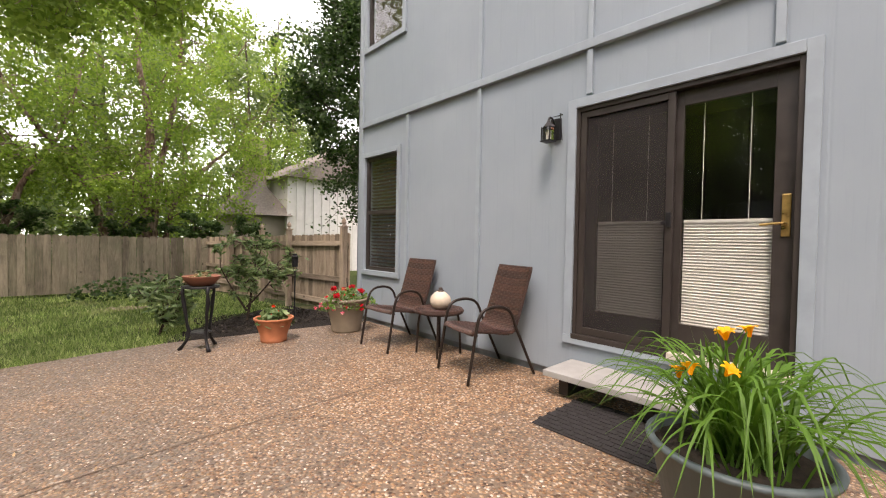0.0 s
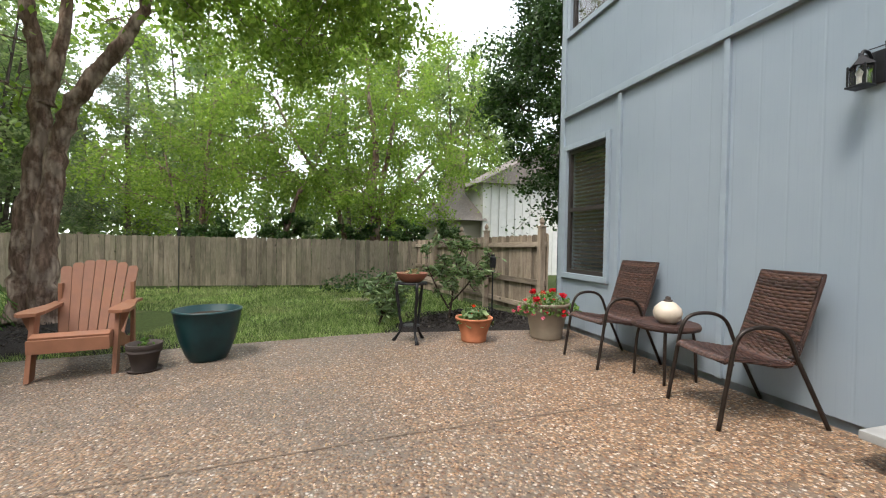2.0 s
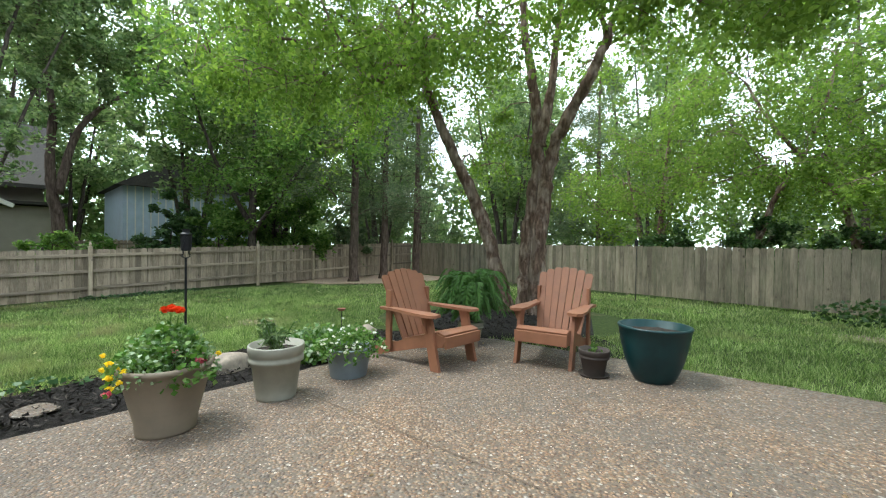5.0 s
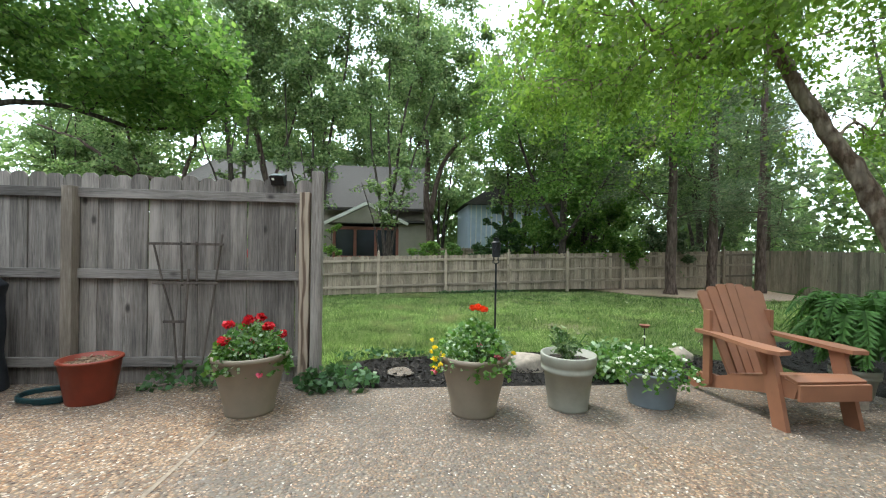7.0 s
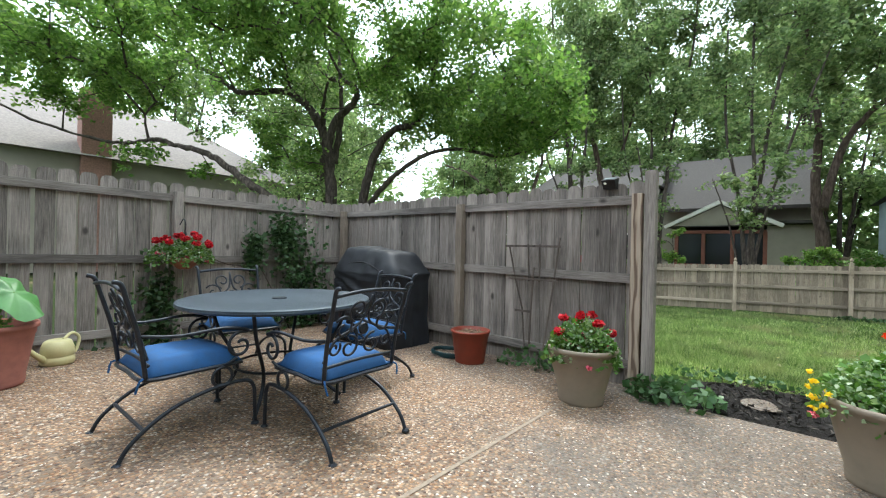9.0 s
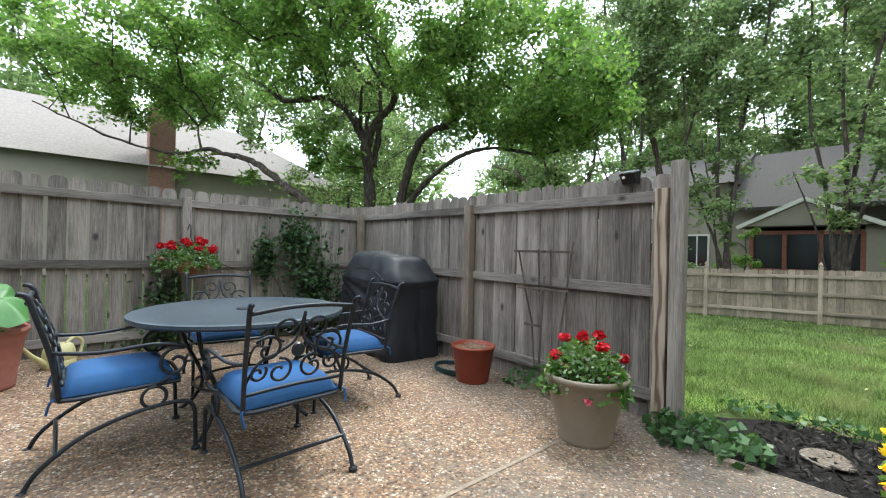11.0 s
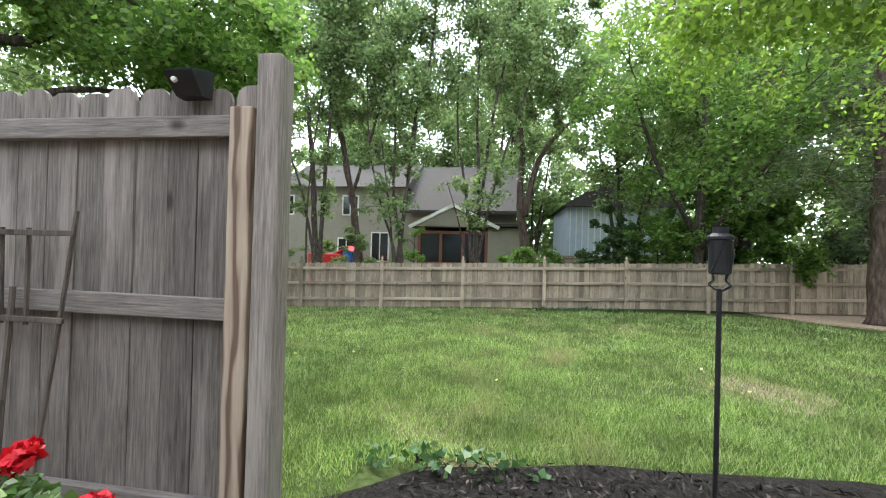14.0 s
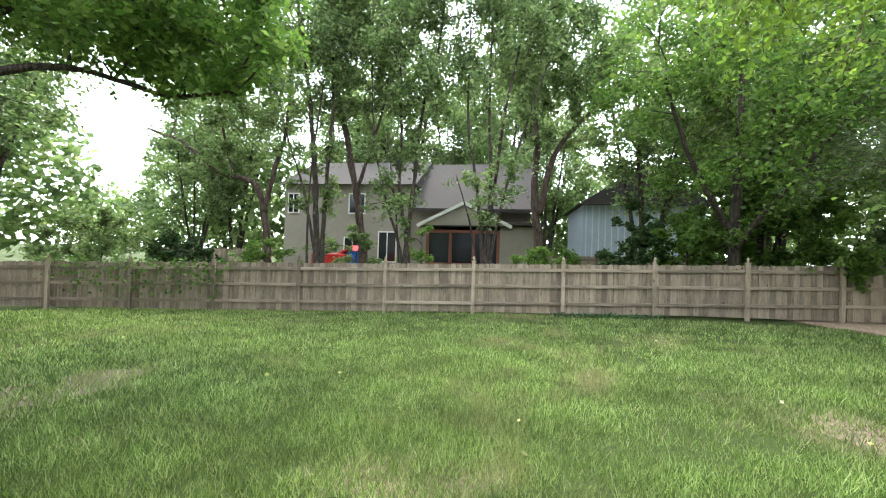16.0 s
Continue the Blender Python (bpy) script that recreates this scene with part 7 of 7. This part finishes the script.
tree("maple_tree", (-16.8, 7.6, land(-16.8, 7)), [([(0, 0, 0), (0, 0, 3), (0.2, 0, 6), (0, 0.2, 10)], 0.2, 0.05), ([(0, 0, 2), (1.0, 1.4, 4.5), (2, 2.4, 6.5)], 0.12, 0.03), ([(0, 0, 2.2), (0.8, -1.6, 4.5), (1.6, -2.6, 6.5)], 0.12, 0.03)],
     crown(R, (1.0, 0.6, 6.9), (4.2, 4.6, 3.8), 120, 0.9, 190, 0.25), M_LEAF_OAK, 0.15, M_BARK, "leafy maple leaning over the rear fence", seed=87, hang=0.3)
tree("maple_tree", (-9.5, -13.5, land(-9.5, -12)), [([(0, 0, 0), (0, 0, 3), (0.2, 0, 6), (0, 0.2, 10)], 0.2, 0.05), ([(0, 0, 2.2), (1.0, 1.6, 4.5), (2.4, 3.4, 5.6), (3.4, 5.2, 6.0)], 0.12, 0.03)],
     crown(R, (0.6, 1.5, 6.2), (4.6, 4.6, 3.6), 56, 0.85, 200, 0.2), M_LEAF_FAR, 0.14, M_BARK, "leafy maple at the edge of the yard", seed=88)


for i, (x, y, h) in enumerate(((-17.4, -8.2, 2.6), (-18.2, -4.9, 3.0), (-18.4, 1.6, 2.4), (-21.5, -11.5, 2.8), (-19.5, -2.6, 3.2), (-19.2, -6.9, 2.8))):
    bush("loose_shrub", x, y, 1.3, 1.1, h, M_LEAF_FAR if i % 2 else M_LEAF_OAK, 0.1, 3200, "loose leafy shrub growing beyond the rear fence", 110 + i)


# ---- neighbouring houses ----
M_TANWALL = painted("tan_siding", (0.28, 0.25, 0.2), 0.7, 0.06, 3)
M_WHITEWALL = painted("pale_board_wall", (0.62, 0.62, 0.58), 0.7, 0.06, 3)
M_BLUEWALL = painted("pale_blue_siding", (0.42, 0.5, 0.58), 0.7, 0.06, 3)
M_ROOF2 = painted("brown_shingle", (0.05, 0.044, 0.039), 0.95, 0.3, 14, bump=0.6)
M_ROOF3 = painted("tan_shingle", (0.2, 0.175, 0.155), 0.95, 0.2, 14, bump=0.6)
M_BRICK = painted("red_brick", (0.26, 0.14, 0.11), 0.9, 0.3, 25, bump=0.6)
M_REDWOOD = painted("red_stained_wood", (0.2, 0.075, 0.05), 0.7, 0.15, 8)


def child_roof(root, *a, **k):
    r = gable_roof("roof", *a, **k)
    r.parent = root
    return r


def tan_house():
    g = -0.7
    root = thing("neighbour_house", Matrix.Translation((0, 0, g)), "tan two-storey house with brown roof and screened porch", "house")
    part("wall", one_box(-36, -27, -13.2, -5.0, 0, 5.8), M_TANWALL, root)
    part("wing_wall", one_box(-35.9, -27.1, -5.0, 2.0, 0, 4.3), M_TANWALL, root)
    child_roof(root, -36, -27, -13.2, -5.0, 5.8, 2.4, 0.35, M_ROOF2, "")
    for y, z, w, h in ((-8.6, 1.3, 1.2, 1.3), (-6.4, 1.1, 1.2, 1.9), (-8.4, 4.0, 1.1, 1.3), (-12.6, 4.0, 0.8, 1.3), (0.9, 1.3, 1.0, 1.3)):
        wn_ = part("window", one_box(-27.05, -26.95, y - w / 2, y + w / 2, z, z + h, 0.01), M_WHITE, root)
        part("pane", one_box(-26.95, -26.93, y - w / 2 + 0.09, y + w / 2 - 0.09, z + 0.09, z + h - 0.09), M_DARKGLASS, wn_)
        part("mullion", one_box(-26.93, -26.91, y - 0.03, y + 0.03, z + 0.09, z + h - 0.09), M_WHITE, wn_)
    # long roof slope that comes down over the porch side
    bm = bmesh.new()
    v = [bm.verts.new(c) for c in ((-25.9, -4.9, 4.3), (-25.9, 2.3, 4.3), (-31.4, 2.3, 8.0), (-31.4, -4.9, 8.0), (-25.9, -4.9, 4.12), (-25.9, 2.3, 4.12), (-31.4, 2.3, 7.82), (-31.4, -4.9, 7.82))]
    for f in ((0, 1, 2, 3), (7, 6, 5, 4), (0, 4, 5, 1), (1, 5, 6, 2), (2, 6, 7, 3), (3, 7, 4, 0)):
        bm.faces.new([v[i] for i in f])
    part("lower_roof", bm, M_ROOF2, root)
    part("wing_gable", slab([(-25.9, 4.1), (-31.4, 7.8), (-36.9, 4.1)], 1.9, 2.0), M_TANWALL, root).matrix_basis = Matrix(((0, 1, 0, 0), (1, 0, 0, 0), (0, 0, 1, 0), (0, 0, 0, 1)))
    part("rear_slope", slab([(-31.4, 8.0), (-36.9, 4.3), (-36.9, 4.12), (-31.4, 7.82)], -4.9, 2.3), M_ROOF2, root).matrix_basis = Matrix(((0, 1, 0, 0), (1, 0, 0, 0), (0, 0, 1, 0), (0, 0, 0, 1)))
    # screened porch
    part("porch_wall", one_box(-27, -24.0, 0.4, 2.2, 0, 3.2), M_TANWALL, root)
    part("porch_screen", one_box(-26.9, -24.1, -3.3, 0.4, 0.3, 2.9), M_DARKGLASS, root, "dark porch screens")
    for y in (-3.3, -2.1, -0.9, 0.35):
        part("porch_post", one_box(-24.12, -23.98, y - 0.08, y + 0.08, 0, 2.9, 0.01), M_REDWOOD, root)
    for z in (0.35, 1.2, 2.9):
        part("porch_rail", one_box(-24.1, -23.98, -3.3, 0.4, z - 0.08, z + 0.08, 0.01), M_REDWOOD, root)
    r = child_roof(root, -27.2, -23.9, -3.6, 0.8, 3.15, 1.15, 0.15, M_ROOF2, "", along="x")
    bm = bmesh.new()
    for s in (-1, 1):
        tube(bm, [(-23.66, -1.4 + s * 2.4, 3.14), (-23.66, -1.4, 4.34)], 0.12, 4)
    part("gable_trim", bm, M_WHITE, root)
    bm = bmesh.new()
    tri = [[bm.verts.new((x, y, z)) for y, z in ((-3.45, 3.2), (0.65, 3.2), (-1.4, 4.2))] for x in (-23.70, -23.74)]
    bm.faces.new(tri[0])
    bm.faces.new(tri[1][::-1])
    for i in range(3):
        j = (i + 1) % 3
        bm.faces.new((tri[0][j], tri[0][i], tri[1][i], tri[1][j]))
    bmesh.ops.recalc_face_normals(bm, faces=bm.faces)
    part("gable_face", bm, M_TANWALL, root)
    part("porch_lean_roof", box(bmesh.new(), -27.3, -23.6, 0.7, 2.6, 0, 0.12, 0, Matrix.Translation((0, 0, 3.25))), M_ROOF2, root)


M_DARKGLASS = Mat("dark_window", 0.12, 0, 0.5).color((0.02, 0.022, 0.025)).m
tan_house()


def blue_house():
    root = thing("neighbour_house", Matrix.Translation((0, 0, -0.7)), "pale blue house with white battens behind trees", "house")
    part("wall", one_box(-38, -31, 5.6, 13, 0, 5.2), M_BLUEWALL, root)
    for k in range(18):
        y = 5.8 + 0.4 * k
        part("batten", one_box(-31.0, -30.96, y - 0.03, y + 0.03, 0, 5.2), M_WHITE, root)
    child_roof(root, -38, -31, 5.6, 13, 5.2, 2.6, 0.4, M_ROOF2, "", along="x")


blue_house()


def white_house():
    root = thing("neighbour_house", Matrix.Translation((0, 0, -0.5)), "white board-and-batten house with tan shingled roof", "house")
    part("wall", one_box(7.0, 16, 17.5, 24, 0, 4.3), M_WHITEWALL, root)
    for k in range(22):
        x = 7.0 + 0.4 * k
        part("batten", one_box(x - 0.025, x + 0.025, 17.46, 17.5, 0, 4.3), M_WHITEWALL, root)
    child_roof(root, 7.0, 16, 17.5, 24, 4.3, 2.6, 0.3, M_ROOF3, "")
    part("wing_wall", one_box(5.3, 7.0, 17.8, 22, 0, 2.6), M_TANWALL, root)
    bm = bmesh.new()
    v = [bm.verts.new(c) for c in ((5.0, 17.4, 2.6), (7.2, 17.4, 2.6), (7.2, 22.2, 2.6), (5.0, 22.2, 2.6), (6.3, 18.8, 4.2), (6.3, 21.0, 4.2))]
    for f in ((0, 1, 4), (1, 2, 5, 4), (2, 3, 5), (3, 0, 4, 5), (3, 2, 1, 0)):
        bm.faces.new([v[i] for i in f])
    part("wing_roof", bm, M_ROOF3, root)
    part("chimney", one_box(5.9, 6.7, 19.2, 20.0, 3.0, 6.2, 0.02), M_STONE, root)


white_house()


def back_house():
    root = thing("neighbour_house", Matrix.Translation((0, 0, 0)), "pale-roofed house with brick chimney beyond the privacy fence", "house")
    part("wall", one_box(-9.5, 3.0, -26, -17, 0, 3.9), M_TANWALL, root)
    bm = bmesh.new()
    v = [bm.verts.new(c) for c in ((-10, -16.6, 3.9), (3.4, -16.6, 3.9), (3.4, -26.4, 3.9), (-10, -26.4, 3.9), (-6.4, -21.5, 6.9), (3.4, -21.5, 6.9))]
    for f in ((0, 1, 5, 4), (2, 3, 4, 5), (3, 0, 4), (1, 2, 5), (3, 2, 1, 0)):
        bm.faces.new([v[i] for i in f])
    part("roof", bm, M_ROOF3, root)
    part("chimney", one_box(-3.1, -2.3, -17.6, -16.7, 0, 6.2, 0.02), M_BRICK, root, "red brick chimney")


back_house()
# yard behind the rear fence: a lower far fence and bright play things
fence("far_fence", (-29, 2.5), (-26.5, 12), 1.1, 1.2, lambda x, y: -0.7, "weathered brown fence beside the neighbour's house", M_TAN_BOARD, M_TAN_RAIL, (0.2, 1.2), [0.1, 2.5, 5.0, 7.5, 9.6], -1, seed=17, w=0.16)
fence("far_fence", (-24, -20), (-26, -13.4), 0.9, 1.0, lambda x, y: -0.7, "weathered brown fence at the neighbour's yard", M_TAN_BOARD, M_TAN_RAIL, (0.2, 1.2), [0.1, 2.5, 5.0], 1, seed=18, w=0.16)
M_TOYRED, M_TOYBLUE, M_TOYYEL = painted("red_plastic", (0.6, 0.03, 0.03), 0.4), painted("blue_plastic", (0.02, 0.12, 0.5), 0.4), painted("yellow_plastic", (0.7, 0.5, 0.03), 0.4)
toy = thing("play_set", pose(-21.0, -7.0, -0.7), "red and blue plastic play set behind the rear fence", "play set")
part("slide", box(bmesh.new(), -0.3, 0.3, -0.8, 0.8, -0.05, 0.05, 0.03, Matrix.Translation((0, 0, 1.45)) @ Matrix.Rotation(0.5, 4, "X")), M_TOYRED, toy)
part("tower", one_box(-0.35, 0.35, 0.7, 1.2, 0, 1.75, 0.06), M_TOYBLUE, toy)
part("roof", lathe([(0.5, 1.75), (0.45, 1.79), (0.1, 2.0), (0, 2.0)], 4), M_TOYRED, toy).location = (0, 0.95, 0)
part("base", one_box(-0.4, 0.4, -1.0, 0.65, 0, 1.6, 0.06), M_TOYRED, toy)


# ---- far woods ----
def far_woods():
    rng = np.random.default_rng(99)
    spots = []
    for a in np.linspace(0, 2 * math.pi, 64, endpoint=False):
        r = rng.uniform(36, 56)
        spots.append((r * math.cos(a + rng.uniform(-0.04, 0.04)), r * math.sin(a), rng.uniform(6, 12), rng.uniform(3.0, 5.5)))
    pts = []
    for x, y, h, w in spots:
        if x > 8 and abs(y) < 12:
            continue
        n = 2300
        v = rng.normal(size=(n, 3))
        v /= np.linalg.norm(v, axis=1)[:, None]
        v *= rng.uniform(0.35, 1, (n, 1)) ** 0.4
        lump = 1 + 0.3 * np.sin(v[:, 0] * 5 + x) * np.cos(v[:, 1] * 4 + y)
        pts.append(np.stack([x + v[:, 0] * w * lump, y + v[:, 1] * w * lump, np.maximum(h * 0.52 + v[:, 2] * h * 0.52 * lump, -0.6)], axis=1))
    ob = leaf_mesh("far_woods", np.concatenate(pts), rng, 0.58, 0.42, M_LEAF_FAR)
    tagged(ob, "hazy band of leafy woods in the distance", "woods", kind="stuff")


far_woods()


# ---- grass ----
BARE = ((-6.6, -3.05, 0.8, 0.5), (-7.0, 3.95, 0.8, 0.5), (1.1, 9.6, 1.1, 0.5))
M_BARESOIL = painted("dry_bare_soil", (0.2, 0.15, 0.105), 0.95, 0.4, 18, bump=1.0)
for x, y, rx, ry in BARE:
    wob = random.Random(int(100 * y))
    rim = [(k, wob.uniform(0.65, 1.05)) for k in range(18)]
    sheet("bare_patch", [(x + rx * q * math.cos(k * math.pi / 9), y + ry * q * math.sin(k * math.pi / 9)) for k, q in rim], -0.027, M_BARESOIL, "worn patch of dry bare soil in the lawn", "bare soil", 0.2, 0.03, 0.012)


def grass():
    rng = np.random.default_rng(123)

    p = np.stack([rng.uniform(-15, 3.0, 2600000), rng.uniform(-12, 14, 2600000)], axis=1)
    dist = np.minimum(np.hypot(p[:, 0] + 3.4, p[:, 1] - 1.0), np.hypot(p[:, 0], p[:, 1] - 1.5) * 1.1)
    p = p[(rng.uniform(0, 1, len(p)) < np.minimum(1, (3.0 / dist) ** 1.7)) & ((p[:, 0] < -4.0) | (p[:, 1] > 5.2))]
    x, y = p[:, 0], p[:, 1]
    keep = np.ones(len(p), bool)
    keep &= ~((x > -5.0 - 0.12 * np.minimum(y - 2, 1)) & (y > 0.3) & (y < 5.0) & (x > -5.1)) | ((x < -4.72) & (y < 0.75))
    keep &= ~(((x + 4.3) ** 2 + (y - 7.2) ** 2) < 2.3 ** 2) & ~((x > 1.0) & (y < 7.2) & (x > 0.6 + (y - 5.2) * 0.7))
    keep &= ~((x < -12.7) & (y > 9.2))
    thin = np.array([noise.noise(Vector((a * 0.55, b * 0.55, 3.0))) + 0.5 * noise.noise(Vector((a * 1.7, b * 1.7, 8.0))) for a, b in p])
    for bx, by, rx, ry in BARE:
        thin += 0.52 * np.exp(-(((p[:, 0] - bx) / rx) ** 2 + ((p[:, 1] - by) / ry) ** 2) * 1.2)
    keep &= rng.uniform(-0.25, 0.35, len(p)) > thin - 0.52
    p = p[keep]
    n = len(p)
    x, y = p[:, 0], p[:, 1]
    z = np.array([land(a, b) for a, b in p]) - 0.032
    dist = np.minimum(np.hypot(x + 3.4, y - 1.0), np.hypot(x, y - 1.5))
    tuft = np.array([noise.noise(Vector((a * 2.6, b * 2.6, 5.0))) for a, b in p])
    h = rng.uniform(0.03, 0.085, n) * (1 + 0.7 * np.clip(tuft, -0.6, 0.8))
    a = rng.uniform(0, 6.28, n)
    lean = rng.uniform(0.1, 0.9, n) * h
    b = rng.uniform(0, 6.28, n)
    w = rng.uniform(0.002, 0.004, n) * np.clip(dist / 3.5, 1, 3.5)
    base = np.stack([x, y, z], axis=1)
    side = np.stack([np.cos(a) * w, np.sin(a) * w, 0 * w], axis=1)
    tip = base + np.stack([np.cos(b) * lean, np.sin(b) * lean, h], axis=1)
    v = np.stack([base - side, base + side, tip], axis=1).reshape(-1, 3)
    ob = raw_mesh("grass", v, np.arange(3 * n).reshape(n, 3), M_GRASS)
    tagged(ob, "mown green lawn grass with thin worn patches", "grass", kind="stuff")


M_GRASS = leafy("grass_blade", (0.06, 0.105, 0.025), (0.19, 0.28, 0.08), (0.46, 0.5, 0.26), 0.42, dry=(0.3, 0.27, 0.15))
grass()


# ---- loose litter: mulch chips, fallen leaves ----
def chips():
    rng = np.random.default_rng(5)
    areas = [(-4.9, -3.65, 0.6, 4.6, 2600), (1.3, 3.0, 5.3, 6.9, 1500), (-5.4, -3.2, 5.4, 9.0, 1500)]
    for x0, x1, y0, y1, n in areas:
        p = np.stack([rng.uniform(x0, x1, n), rng.uniform(y0, y1, n)], axis=1)
        z = np.array([land(a, b) for a, b in p]) + 0.012 + rng.uniform(0, 0.015, n)
        ob = leaf_mesh("mulch_chips", np.column_stack([p, z]), rng, 0.06, 0.016, M_CHIP, None, 0.0)
        tagged(ob, "loose dark shredded mulch chips", "mulch", kind="stuff")
    n = 70
    p = np.stack([rng.uniform(-13, -5.5, n), rng.uniform(-7, 8, n)], axis=1)
    z = np.array([land(a, b) for a, b in p]) + 0.03
    tagged(leaf_mesh("fallen_leaves", np.column_stack([p, z]), rng, 0.055, 0.035, M_YELLOWLEAF, None, 0.0), "scattered pale yellow fallen leaves on the lawn", "leaf litter", kind="stuff")
    n = 160
    p = np.stack([rng.uniform(-3.5, 3.0, n), rng.uniform(-4.0, 5.0, n)], axis=1)
    z = np.array([land(a, b) for a, b in p]) + 0.006
    tagged(leaf_mesh("leaf_litter", np.column_stack([p, z]), rng, 0.03, 0.015, M_TANLEAF, None, 0.0), "small dry leaf bits scattered on the patio", "leaf litter", kind="stuff")


M_YELLOWLEAF = leafy("yellow_fallen_leaf", (0.45, 0.42, 0.1), (0.55, 0.5, 0.2), (0.6, 0.58, 0.4), 0.2)
M_CHIP = leafy("mulch_chip", (0.01, 0.008, 0.007), (0.03, 0.025, 0.02), (0.08, 0.065, 0.055), 0.0, 0.9)
chips()

def pebbles():
    """Single proud pebbles of the aggregate."""
    rng = np.random.default_rng(17)
    n = 60000
    p = np.stack([rng.uniform(-3.55, 3.1, n), rng.uniform(-4.2, 5.0, n)], axis=1)
    z = np.array([land(a, b) for a, b in p])
    r = rng.uniform(0.0035, 0.009, n)
    a = rng.uniform(0, 6.28, n)
    e = rng.uniform(0.6, 1.0, n)
    c, s = np.cos(a), np.sin(a)
    base = np.column_stack([p, z + r * 0.12])
    ring = []
    for k in range(6):
        t = k * math.pi / 3
        u, v = r * math.cos(t), r * e * math.sin(t)
        ring.append(base + np.column_stack([u * c - v * s, u * s + v * c, 0 * u]))
    top = base + np.column_stack([r * rng.uniform(-0.2, 0.2, n), r * rng.uniform(-0.2, 0.2, n), r * rng.uniform(0.3, 0.55, n)])
    v = np.stack(ring + [top], axis=1).reshape(-1, 3)
    i = np.arange(n)[:, None] * 7
    f = np.concatenate([np.concatenate([i + k, i + (k + 1) % 6, i + 6], axis=1) for k in range(6)])
    m = Mat("pebble", 0.5, 0, 0.4)
    m.color(m.ramp(m.island(), (0.0, (0.05, 0.035, 0.03)), (0.25, (0.2, 0.12, 0.07)), (0.6, (0.34, 0.215, 0.13)), (0.88, (0.42, 0.31, 0.22)), (1.0, (0.62, 0.55, 0.48))))
    tagged(raw_mesh("patio_pebbles", v, f, m.m, None, True), "small brown and white pebbles set in the patio", "pebbles", kind="stuff")


pebbles()

# patio joints
M_JOINT = painted("joint_filler", (0.15, 0.11, 0.08), 0.9, 0.3, 30)


M_BARE = painted("worn_bare_concrete", (0.25, 0.195, 0.145), 0.85, 0.25, 30, bump=0.5)


def joint(x0, y0, x1, y1, w=0.006, material=M_JOINT):
    bm = bmesh.new()
    n = 14
    d = Vector((x1 - x0, y1 - y0, 0)).normalized()
    s = Vector((-d.y, d.x, 0)) * w
    rows = []
    for i in range(n + 1):
        x, y = x0 + (x1 - x0) * i / n, y0 + (y1 - y0) * i / n
        q = Vector((x, y, land(x, y) + 0.004))
        rows.append((bm.verts.new(q - s), bm.verts.new(q + s)))
    for a, b in zip(rows, rows[1:]):
        bm.faces.new((a[0], a[1], b[1], b[0]))
    bmesh.ops.recalc_face_normals(bm, faces=bm.faces)
    tagged(part("patio_joint", bm, material), "narrow expansion joint across the patio", "joint", kind="structure")


joint(-3.58, 2.48, -0.9, 2.59, 0.006)
joint(-0.9, 2.59, 3.14, 2.76, 0.006)
joint(-3.58, -0.17, 3.14, -0.13, 0.013, M_BARE)
